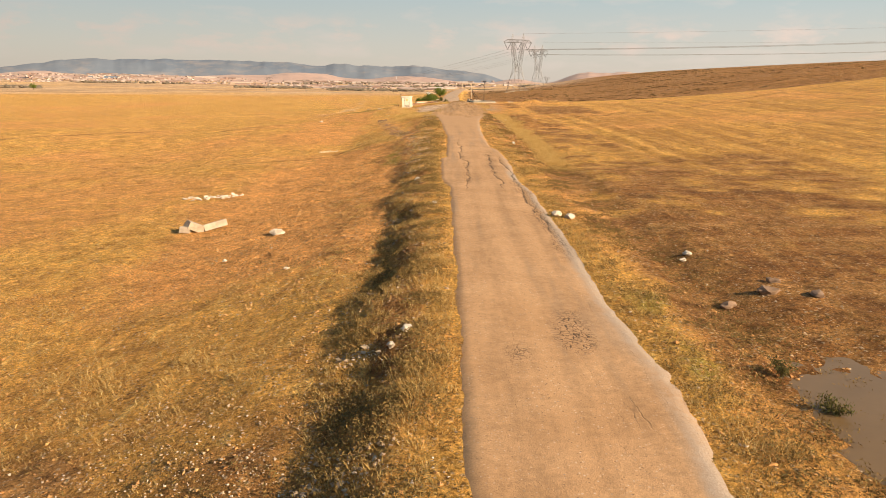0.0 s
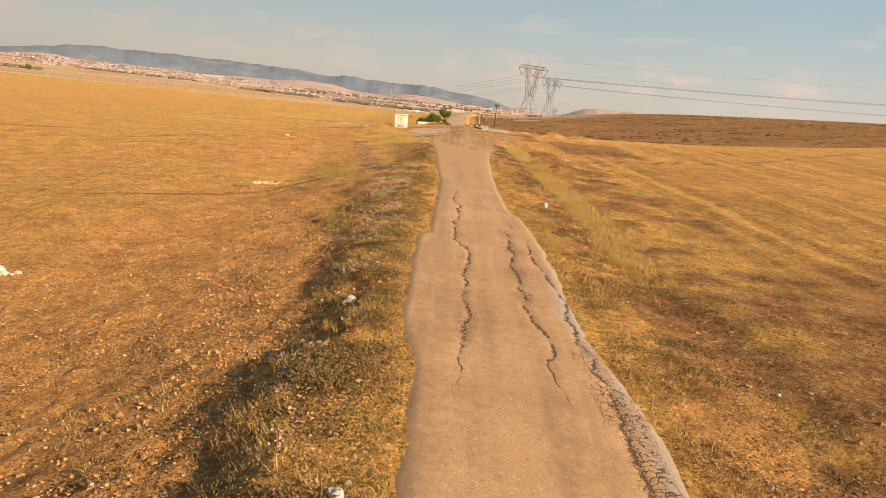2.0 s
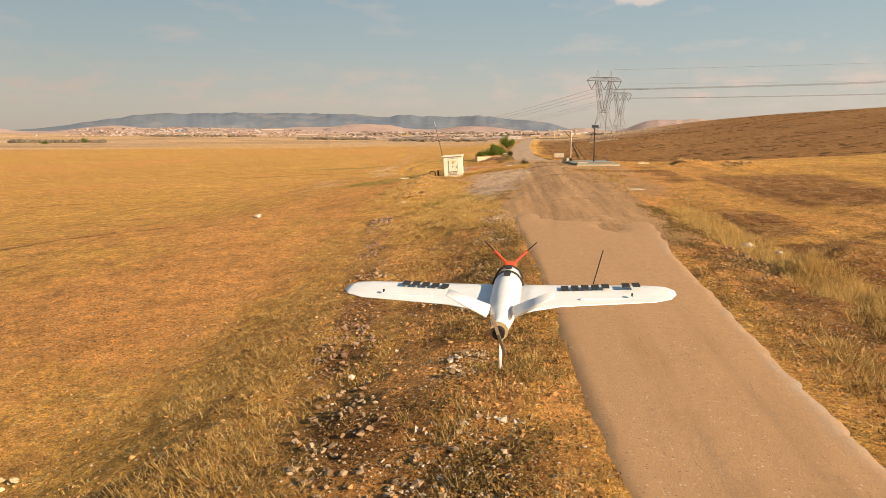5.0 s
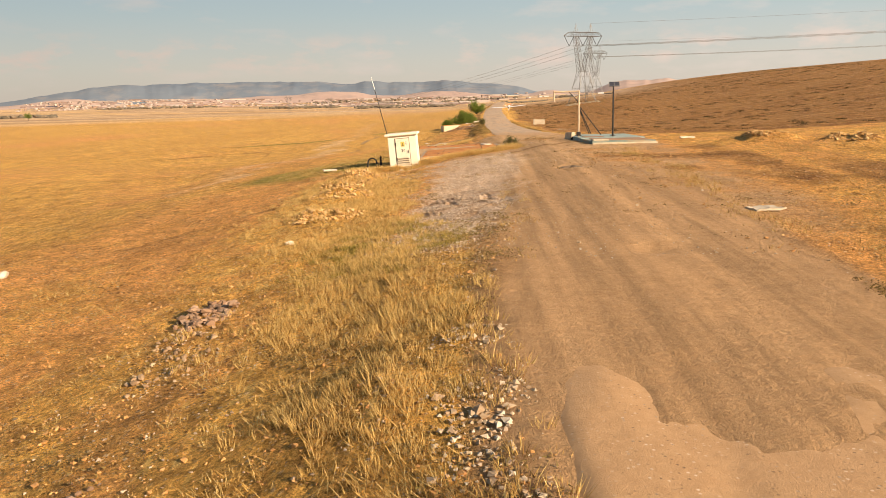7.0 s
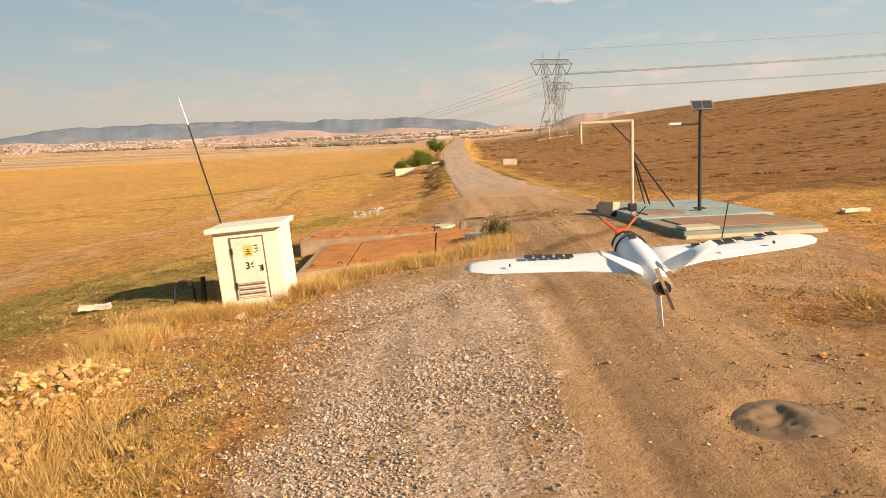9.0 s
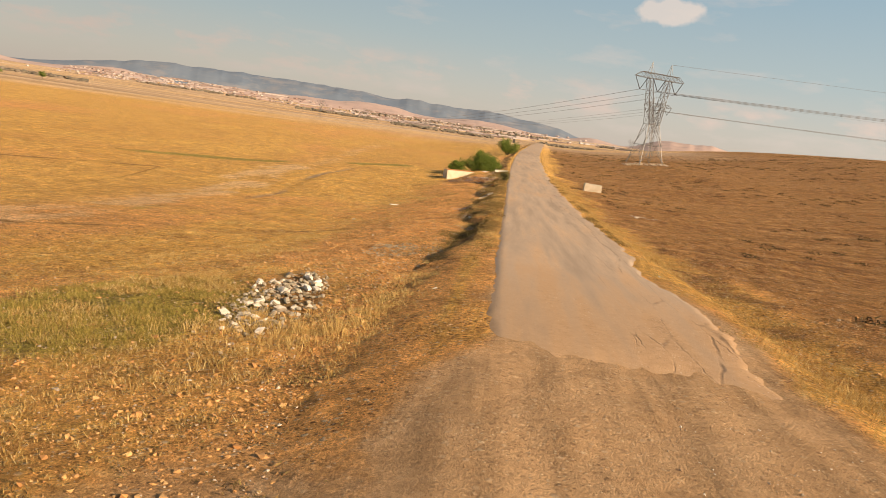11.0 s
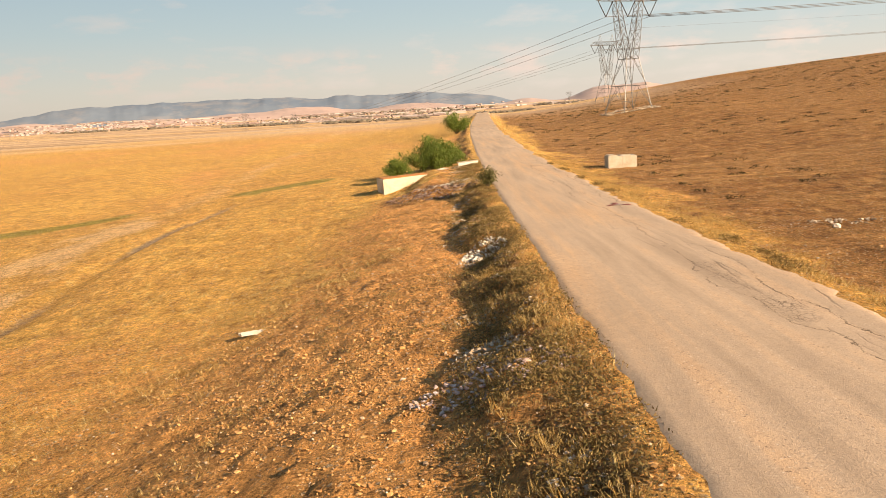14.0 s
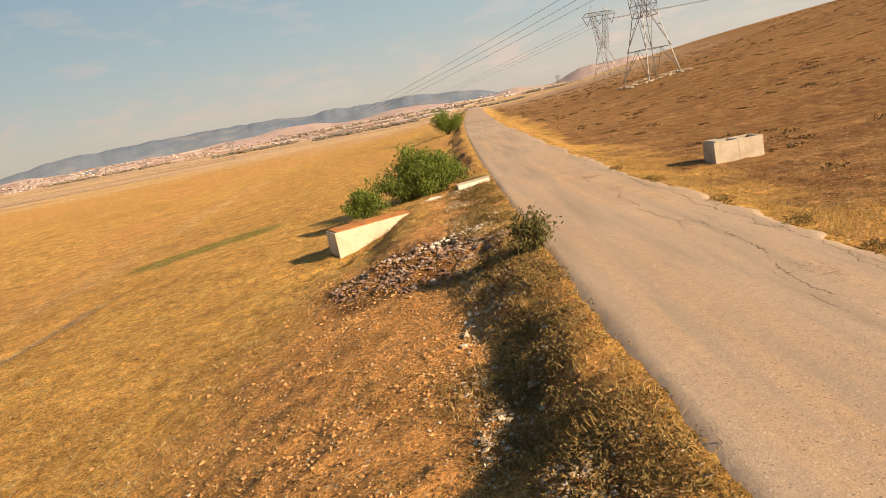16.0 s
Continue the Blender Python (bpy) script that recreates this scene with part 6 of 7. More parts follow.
puddle("water", 5.6, 2.0, 2.5, 4.1, M_WATER, "shallow muddy puddle in a hollow beside the road", 1, -2.445)
flat_scrap("concrete_slab", 3.83, 103.80, 1.0, 0.7, 0.06, M_CONC, "flat pale concrete slab at the junction edge", "slab", 15)


def mud_patch(name, box, height, mat, label):
    """A finely modelled patch of wet mud, let into the ground at its rim."""
    px, py = np.meshgrid(np.arange(box[0], box[1], 0.035), np.arange(box[2], box[3], 0.035))
    pz = mud_top(px, py, box, height)
    me_ = from_arrays(name, np.stack([px, py, pz], -1).reshape(-1, 3), grid_faces(*px.shape), mat, True)
    return tagged(new(name, me_), label, "mud", kind="structure")


def churn_material():
    m, t, b = material("churned_mud")
    g = t.nodes.new("ShaderNodeNewGeometry")
    p = g.outputs["Position"]
    c = mix(t, ramp(t, noise_tex(t, 1.6, 5, 0.65, p), (0.4, 0.0), (0.62, 1.0)), (0.40, 0.24, 0.122), (0.21, 0.125, 0.068))
    v = node(t, "ShaderNodeTexVoronoi", Scale=24.0)
    t.links.new(p, v.inputs["Vector"])
    tone = t.nodes.new("ShaderNodeSeparateColor")
    t.links.new(v.outputs["Color"], tone.inputs[0])
    grit = ramp(t, tone.outputs[0], (0.0, (0.17, 0.12, 0.085)), (0.5, (0.36, 0.25, 0.165)), (1.0, (0.60, 0.46, 0.34)))
    c = mix(t, ramp(t, noise_tex(t, 0.9, 5, 0.7, p), (0.44, 0.0), (0.56, 0.85)), c, grit)
    t.links.new(c, b.inputs["Base Color"])
    damp = ramp(t, noise_tex(t, 1.1, 4, 0.6, p), (0.42, 0.95), (0.6, 0.55))
    t.links.new(damp, b.inputs["Roughness"])
    b.inputs["Specular IOR Level"].default_value = 0.25
    bump(t, b, maths(t, "ADD", noise_tex(t, 20.0, 4, 0.7, p), tone.outputs[1]), 0.6, 0.02)
    return m


M_CHURN = churn_material()
mud_patch("mud_ruts", RUTS, churned, M_CHURN, "churned wet mud and gravel torn up by heavy tyres")
mud_patch("mud_hollow", (-1.25, 0.25, 116.0, 117.5), hollow, M_MUD, "small drying mud hollow in the packed dirt")


# ---- bushes ----
def leaf_cloud(bm, spots, n_each, size, r, reach, up=0.0):
    for c in spots:
        for _ in range(n_each):
            d = Vector((r.gauss(0, 1), r.gauss(0, 1), r.gauss(0, 0.8))) * reach
            p = c + d
            a = Vector((r.uniform(-1, 1), r.uniform(-1, 1), r.uniform(-0.4, 1) + up)).normalized()
            b = a.cross(Vector((r.uniform(-1, 1), r.uniform(-1, 1), r.uniform(-1, 1)))).normalized()
            s = size * r.uniform(0.6, 1.5)
            vs = [bm.verts.new(p - a * s), bm.verts.new(p + b * s * 0.32), bm.verts.new(p + a * s), bm.verts.new(p - b * s * 0.32)]
            bm.faces.new(vs)


def bush(x, y, z, wide, high, stems, leaves, leaf, seed, mat, label, deep=None):
    r = random.Random(seed)
    th = base_of("bush", pose(x, y, z), label, "bush", "roadside bushes")
    wood, spots = bmesh.new(), []
    deep = deep or wide
    for _ in range(stems):
        a = r.uniform(0, 6.28)
        out = math.sqrt(r.random())
        top = Vector((math.cos(a) * out * wide * 0.46, math.sin(a) * out * deep * 0.46, high * (1.0 - 0.55 * out * out) * r.uniform(0.7, 1.0)))
        p, q = Vector((top.x * 0.12, top.y * 0.12, -0.1)), None
        for k in range(1, 6):
            f = k / 5
            q = Vector((top.x * f ** 1.2, top.y * f ** 1.2, top.z * f ** 0.85)) + Vector((r.gauss(0, 0.04), r.gauss(0, 0.04), 0)) * high * 0.5
            bar(wood, p, q, 0.035 * high / 3 * (1.2 - f), 5, 0.035 * high / 3 * (1.05 - f))
            if k >= 2:
                spots.append(q)
                if r.random() < 0.75:
                    tw = q + Vector((r.gauss(0, 0.3), r.gauss(0, 0.3), r.uniform(0.0, 0.4))) * high * 0.28
                    bar(wood, q, tw, 0.010 * high / 3 + 0.003, 4, 0.004)
                    spots.append(tw)
                    spots.append((q + tw) / 2)
            p = q
    part("woody_frame", wood, M_BARK, th)
    crown = bmesh.new()
    leaf_cloud(crown, spots, max(1, leaves // len(spots)), leaf, r, high * 0.085, 0.5)
    part("crown", crown, mat, th)
    return th


bush(-7.3, 249.5, gz(-7.3, 249.5) - 0.35, 6.2, 3.4, 46, 15000, 0.10, 41, M_LEAF, "large bright green feathery bush below the road", 4.5)
bush(-10.6, 247.0, gz(-10.6, 247.0) - 0.05, 3.0, 1.9, 24, 5000, 0.09, 42, M_LEAF, "smaller green bush beside a concrete pit", 2.4)
bush(-4.2, 330.0, gz(-4.2, 330.0) - 0.05, 6.0, 4.5, 34, 8000, 0.13, 43, M_LEAF, "dark green rounded bush at the road edge", 4.5)
bush(-3.5, 221.3, gz(-3.5, 221.3) - 0.04, 1.25, 1.45, 30, 2600, 0.055, 44, M_OLIVE, "wiry olive shrub overhanging the road edge")
bush(-2.6, 132.5, gz(-2.6, 132.5) - 0.02, 1.2, 0.8, 20, 1800, 0.04, 45, M_OLIVE, "wiry green weed clump beside the concrete pit")
bush(3.9, 3.6, gz(3.9, 3.6) - 0.02, 0.7, 0.5, 12, 700, 0.03, 47, M_OLIVE, "low green weed at the puddle")
bush(4.1, 1.9, gz(4.1, 1.9) - 0.02, 0.7, 0.45, 12, 700, 0.03, 48, M_OLIVE, "low green weed at the puddle")


def far_tree(x, y, wide, high, seed):
    r = random.Random(seed)
    th = base_of("tree", pose(x, y, gz(x, y)), "lone dark tree far out in the fields", "tree", "far trees")
    bm = bmesh.new()
    bar(bm, (0, 0, -0.3), (0.1, 0, high * 0.5), 0.28, 7, 0.14)
    for k in range(6):
        a = k * 1.05
        bar(bm, (0.1, 0, high * (0.3 + 0.03 * k)), (math.cos(a) * wide * 0.3, math.sin(a) * wide * 0.3, high * 0.65), 0.12, 5, 0.04)
    part("trunk", bm, M_BARK, th)
    bm = bmesh.new()
    spots = [Vector((r.gauss(0, 0.22) * wide, r.gauss(0, 0.22) * wide, high * r.uniform(0.35, 0.95))) for _ in range(60)]
    leaf_cloud(bm, spots, 22, 0.35, r, high * 0.06)
    part("crown", bm, M_LEAF, th)


far_tree(-425, 795, 7, 7, 61)
far_tree(-470, 800, 8, 4, 62)

# dark tree belts in the plain before the town
rt = np.random.default_rng(17)
belts = ((-15, -9.5, 170, 1900, 25), (-8.5, -1.5, 200, 1750, 40), (-33, -27.5, 120, 1500, 18), (-25.5, -18, 150, 2400, 50), (-7, 3, 160, 2300, 60), (1.5, 5.0, 110, 1150, 12), (-12, 0, 150, 2700, 50), (5.5, 9.5, 70, 2000, 30))
az = np.radians(np.concatenate([rt.uniform(a0, a1, k) for a0, a1, k, r0, sd in belts]))
rad = np.concatenate([rt.normal(r0, sd, k) for a0, a1, k, r0, sd in belts])
tx, ty = rad * np.sin(az), rad * np.cos(az)
tz = land(tx, ty)
tz = tz + np.clip(rad - 2500, 0, None) * 0.02
sz = rt.uniform(1.6, 3.8, len(tx)) * np.where(rad < 1400, 0.6, 1.0)
v = ICO_V[None] * (1 + rt.uniform(-0.4, 0.4, (len(tx), len(ICO_V), 1))) * sz[:, None, None] * np.array([1.5, 1.5, 0.9]) + np.stack([tx, ty, tz + sz * 0.6], -1)[:, None]
f = ICO_F[None] + len(ICO_V) * np.arange(len(tx))[:, None, None]
# foliage greyed: the haze of distance is put into its colour
M_BELTHAZE = island_material("hazed_far_foliage", ((0.0, (0.13, 0.105, 0.075)), (0.5, (0.18, 0.145, 0.10)), (1.0, (0.23, 0.18, 0.13))))
tagged(new("far_tree_belts", from_arrays("far_tree_belts", v.reshape(-1, 3), f.reshape(-1, 3), M_BELTHAZE)), "dark tree belts on the distant plain", "trees", kind="stuff")


# ---- equipment kiosk with its whip mast ----
def kiosk():
    x0, x1, y0, y1, z = -10.55, -8.75, 128.7, 130.25, -0.35
    th = base_of("equipment_kiosk", pose((x0 + x1) / 2 + 0.2, (y0 + y1) / 2, z - 0.03, 0, -4, 0), "cream painted concrete equipment kiosk with a metal door", "kiosk")
    w, d = (x1 - x0) / 2, (y1 - y0) / 2
    H = 2.12
    bm = block(bmesh.new(), -w, w, -d, d, -0.4, H, 0.03)
    part("body", bm, M_CREAM, th)
    bm = bmesh.new()
    block(bm, -w - 0.16, w + 0.12, -d - 0.16, d + 0.12, H + 0.002, H + 0.15, 0.025)
    for v in bm.verts:
        if v.co.z > H + 0.1:
            v.co.z += 0.09 * (1 - abs(v.co.x) / (w + 0.2)) - 0.02
    part("roof", bm, M_CREAM, th, "thick cream overhanging roof slab")
    door = part("door", block(bmesh.new(), -0.42, 0.42, -d - 0.035, -d - 0.003, 0.28, 1.92, 0.008), M_DOOR, th, "worn cream metal door with louvres")
    fr = bmesh.new()
    for a in ((-0.46, -0.425, 0.24, 1.96), (0.425, 0.46, 0.24, 1.96)):
        block(fr, a[0], a[1], -d - 0.022, -d - 0.002, a[2], a[3])
    block(fr, -0.425, 0.425, -d - 0.022, -d - 0.002, 1.925, 1.96)
    part("door_frame", fr, M_FRAME, th, "thin dark steel door frame")
    for k in range(7):
        part("louvre", block(bmesh.new(), -0.36, 0.36, -0.022, 0.002, 0, 0.034, 0.003, pose(0, -d - 0.037, 0.33 + 0.062 * k, 22)), M_FRAME if k % 2 else M_DOOR, door)
    part("hinge", bar(bmesh.new(), (-0.41, -d - 0.045, 1.5), (-0.41, -d - 0.045, 1.68), 0.02), M_DARK, door)
    part("hinge", bar(bmesh.new(), (-0.41, -d - 0.045, 0.55), (-0.41, -d - 0.045, 0.73), 0.02), M_DARK, door)
    part("handle", block(bmesh.new(), 0.33, 0.37, -d - 0.075, -d - 0.036, 1.0, 1.16, 0.006), M_DARK, door)
    sign = part("warning_sign", block(bmesh.new(), -0.1, 0.14, -d - 0.042, -d - 0.036, 1.42, 1.72), M_YELLOW, door, "faded yellow warning plate")
    for k, (a, b, c, e) in enumerate(((-0.05, 0.09, 1.47, 1.50), (-0.03, 0.07, 1.53, 1.56), (-0.01, 0.05, 1.59, 1.62))):
        part("sign_bar", block(bmesh.new(), a, b, -d - 0.046, -d - 0.0425, c, e), M_BLACK, sign)
    for txt, tx, tz, ts in (("36", 0.0, 1.08, 0.26),):
        cu = bpy.data.curves.new("painted_number", "FONT")
        cu.body, cu.size, cu.align_x, cu.extrude, cu.offset = txt, ts, "CENTER", 0.002, 0.006
        tmp = bpy.data.objects.new("tmp", cu)
        me = bpy.data.meshes.new_from_object(tmp)
        bpy.data.objects.remove(tmp)
        me.materials.append(M_BLACK)
        ob = new("painted_number", me)
        ob.parent = door
        ob.matrix_basis = pose(tx + 0.02, -d - 0.039, tz, 90, 0, 0)
    for k, (a, b, c) in enumerate(((0.18, 0.22, 1.5), (0.24, 0.28, 1.53), (0.19, 0.28, 1.68), (0.20, 0.29, 1.6), (0.24, 0.27, 1.12))):
        part("painted_mark", block(bmesh.new(), a, b, -d - 0.041, -d - 0.0375, c, c + 0.03), M_BLACK, door)
    for k, (a, c, e) in enumerate(((-0.3, 1.2, 0.16), (-0.15, 0.95, 0.2), (0.1, 1.35, 0.12), (0.0, 0.8, 0.12))):
        part("painted_mark", block(bmesh.new(), w + 0.002, w + 0.005, a, a + 0.03, c, c + e), M_YELLOW, th)
    return th


kiosk()


def mast():
    th = base_of("whip_mast", pose(-10.2, 130.5, gz(-10.2, 130.5)), "thin leaning whip mast with a white tip behind the kiosk", "mast")
    top = Vector((-1.40, -0.1, 5.42 - gz(-10.2, 130.5)))
    part("pole", bar(bmesh.new(), (0, 0, -0.2), top * 0.86, 0.03, 7, 0.02), M_DARK, th)
    part("tip", bar(bmesh.new(), top * 0.86, top, 0.022, 7, 0.012), M_WHITE, th, "white fibreglass tip")
    part("clamp", block(bmesh.new(), -0.07, 0.07, -0.05, 0.05, 1.6, 1.72, 0.01, pose(-0.40, 0.0, 0)), M_DARK, th)


mast()


def pipe_stub(x, y):
    th = base_of("vent_pipe", pose(x, y, gz(x, y)), "dark bent steel pipe loop beside the kiosk", "pipe")
    pts = [Vector((0.28 * math.cos(a), 0, 0.35 + 0.28 * math.sin(a))) for a in np.linspace(0, math.pi, 9)]
    pts = [Vector((0.28, 0, -0.1))] + pts + [Vector((-0.28, 0, -0.1))]
    bm = bmesh.new()
    for a, b in zip(pts, pts[1:]):
        bar(bm, a, b, 0.045, 8)
    part("loop", bm, M_DARK, th)
    part("valve", bar(bmesh.new(), (0.55, 0, -0.05), (0.55, 0, 0.75), 0.09, 9, 0.06), M_DARK, th)


pipe_stub(-11.6, 129.4)


# ---- rusty covered pits ----
def pit(name, corner, u, v, rows, height, label):
    """A low concrete kerb with rusty steel plates laid over it; u and v span it."""
    corner, u, v = Vector(corner), Vector(u), Vector(v)
    nrm = Vector((0, 0, 1))
    th = base_of(name, Matrix.Translation(corner), label, "pit cover")
    m = Matrix((u.normalized(), v.normalized(), nrm)).transposed().to_4x4()
    L, W = u.length, v.length
    for a, b, c, d in ((-0.2, L + 0.2, -0.22, 0.0), (-0.2, L + 0.2, W, W + 0.22), (-0.2, 0.0, 0.0, W), (L, L + 0.2, 0.0, W)):
        part("kerb", block(bmesh.new(), a, b, c, d, -height, 0.0, 0.02, m), M_KERB, th)
    at = 0
    for share in rows:
        bm = block(bmesh.new(), at * L + 0.02, (at + share) * L - 0.03, 0.02, W - 0.02, -0.05, 0.012, 0.006, m @ pose(0, 0, 0, random.uniform(-.3, .3), random.uniform(-.5, .5), 0))
        plate = part("steel_plate", bm, M_RUST, th)
        for hx_ in (0.18, 0.82):
            ring = bmesh.new()
            c = m @ Vector(((at + share * hx_) * L, 0.16, 0.05))
            pts = [c + m.to_3x3() @ Vector((0.07 * math.cos(k), 0, 0.07 * math.sin(k))) for k in np.linspace(0, math.pi, 6)]
            for p, q in zip(pts, pts[1:]):
                bar(ring, p, q, 0.012, 5)
            part("lifting_ring", ring, M_DARK, plate)
        at += share
    return th


pit("covered_pit", (-8.45, 130.75, 0.22), (5.3, 0.5, 0.34), (0.05, 4.6, 0.1), (0.24, 0.5, 0.26), 0.9, "long pit covered with rusty orange steel plates")
pit("covered_pit", (-9.3, 136.4, 0.42), (5.7, -0.2, 0.18), (0.1, 2.4, 0.02), (0.2, 0.33, 0.3, 0.17), 0.9, "pit covered with rusty steel plates and a pale kerb")


def manhole(x, y, z, r):
    th = base_of("manhole_lid", pose(x, y, z), "round whitewashed concrete manhole lid", "manhole lid", "manhole lids")
    bm = bmesh.new()
    bmesh.ops.create_cone(bm, cap_ends=True, segments=26, radius1=r, radius2=r * 0.97, depth=0.09)
    bmesh.ops.bevel(bm, geom=[e for e in bm.edges if all(v.co.z > 0 for v in e.verts)], offset=0.015, segments=2, affect="EDGES")
    part("lid", bm, M_PALE, th)
    bm = bmesh.new()
    bmesh.ops.create_cone(bm, cap_ends=True, segments=26, radius1=r * 0.85, radius2=r * 0.85, depth=0.7, matrix=pose(0, 0, -0.39))
    part("collar", bm, M_CONC, th)


manhole(-4.15, 137.45, 0.62, 0.42)
manhole(-3.15, 133.2, 0.78, 0.40)


# ---- fill point: pad, gantry, solar lamp ----
def pad():
    th = base_of("concrete_pad", pose(2.45, 129.35, 0), "low concrete pad with worn teal paint and brown plates", "concrete pad")
    base = 0.55
    part("front_slab", block(bmesh.new(), 0, 4.1, 0, 3.4, base, 1.10, 0.03, pose(0, 0, 0, 0, 0, 5)), M_TEAL, th)
    part("kerb", block(bmesh.new(), 0.0, 4.15, -0.16, -0.003, base, 1.0, 0.02, pose(0, 0, 0, 0, 0, 5)), M_CONC, th, "pale concrete kerb")
    part("back_slab", block(bmesh.new(), -0.1, 4.3, 3.42, 9.0, base - 0.1, 1.14, 0.03, pose(0, 0, 0, 0, 0, 3)), M_TEALPALE, th)
    for a, b, c, d in ((0.5, 3.9, 0.6, 3.0), (0.5, 1.8, 4.1, 5.2)):
        part("cover_plate", block(bmesh.new(), a, b, c, d, 1.103 + (0.04 if c > 3 else 0), 1.135 + (0.04 if c > 3 else 0), 0.008, pose(0, 0, 0, 0, 0, 5)), M_BROWNPLATE, th, "brown rusted steel plate")
    part("curb_block", block(bmesh.new(), 0.1, 1.1, 0.1, 0.8, 1.105, 1.2, 0.02, pose(0, 0, 0, 0, 0, 5)), M_CONC, th, "pale loose concrete slab")


pad()


def gantry():
    th = base_of("pipe_gantry", pose(2.21, 134.04, 1.15), "tall pale pipe gantry with an overhanging arm and braces", "gantry")
    part("post", bar(bmesh.new(), (0, 0, -0.5), (0, 0, 3.15), 0.06, 10), M_PIPE, th)
    part("arm", bar(bmesh.new(), (0.05, 0, 3.12), (-1.72, 0.1, 3.1), 0.055, 10), M_PIPE, th)
    part("spout", bar(bmesh.new(), (-1.7, 0.1, 3.14), (-1.69, 0.1, 2.42), 0.05, 10, 0.045), M_PIPE, th)
    part("knee_brace", bar(bmesh.new(), (-0.68, 0.04, 3.08), (0.0, 0.02, 2.35), 0.03, 7), M_DARK, th, "dark rusted steel brace")
    part("back_brace", bar(bmesh.new(), (0, 0, 2.15), (1.65, 0.75, 0.12), 0.032, 7), M_DARK, th, "dark rusted steel brace")
    part("back_brace", bar(bmesh.new(), (0, 0, 2.05), (1.15, 2.0, 0.12), 0.032, 7), M_DARK, th, "dark rusted steel brace")
    part("back_brace", bar(bmesh.new(), (0, 0, 1.95), (1.05, 2.3, 0.12), 0.025, 7), M_DARK, th, "dark rusted steel brace")
    part("valve", block(bmesh.new(), -0.14, 0.14, -0.12, 0.12, 0.1, 0.36, 0.04), M_DARK, th)


gantry()


def solar_lamp():
    th = base_of("solar_street_lamp", pose(4.61, 134.37, 1.2), "dark solar street lamp with a tilted panel", "street lamp")
    part("pole", bar(bmesh.new(), (0, 0, -0.3), (0, 0, 3.42), 0.065, 10, 0.05), M_DARK, th)
    part("base_plate", block(bmesh.new(), -0.17, 0.17, -0.17, 0.17, 0.0, 0.04, 0.008), M_DARK, th)
    panel = part("solar_panel", block(bmesh.new(), -0.34, 0.34, -0.02, 0.02, -0.16, 0.16, 0.006, pose(0.03, -0.08, 3.5, -32)), M_PANEL, th)
    fr = bmesh.new()
    for a, b, c, d in ((-0.36, 0.36, 0.15, 0.18), (-0.36, 0.36, -0.18, -0.15), (-0.36, -0.33, -0.15, 0.15), (0.33, 0.36, -0.15, 0.15), (-0.01, 0.01, -0.15, 0.15)):
        block(fr, a, b, -0.026, 0.026, c, d, 0, pose(0.03, -0.08, 3.5, -32))
    part("panel_frame", fr, M_STEEL, panel, "grey aluminium frame")
    bm = bmesh.new()
    pts = [Vector((0, 0, 2.95)), Vector((-0.12, 0, 2.88)), Vector((-0.3, 0, 2.87)), Vector((-0.68, 0, 2.9))]
    for a, b in zip(pts, pts[1:]):
        bar(bm, a, b, 0.025, 7)
    part("lamp_arm", bm, M_DARK, th)
    part("lamp_head", block(bmesh.new(), -1.06, -0.66, -0.07, 0.07, 2.88, 2.95, 0.02), M_WHITE, th, "pale flat lamp head")


solar_lamp()


def debris():
    th = base_of("broken_kerb", pose(1.85, 136.2, gz(1.85, 136.2)), "broken pale concrete block with dark scrap", "concrete block")
    bm = block(bmesh.new(), -0.14, 0.14, -0.45, 0.45, -0.15, 0.5, 0.03, pose(0, 0, 0, 0, 8, 25))
    for v in bm.verts:
        v.co += 0.05 * noise.noise_vector(v.co * 2)
    part("block", bm, M_CONC, th)
    bm = rough_stone(bmesh.new(), 0.35, 77, (1.3, 0.8, 0.5))
    ob = part("scrap", bm, M_DARK, th, "blackened scrap")
    ob.matrix_basis = pose(0.5, -0.5, 0.1)
    ob = part("scrap", rough_stone(bmesh.new(), 0.25, 79, (1.5, 0.8, 0.4)), M_DARK, th)
    ob.matrix_basis = pose(0.9, -0.9, 0.08)


debris()


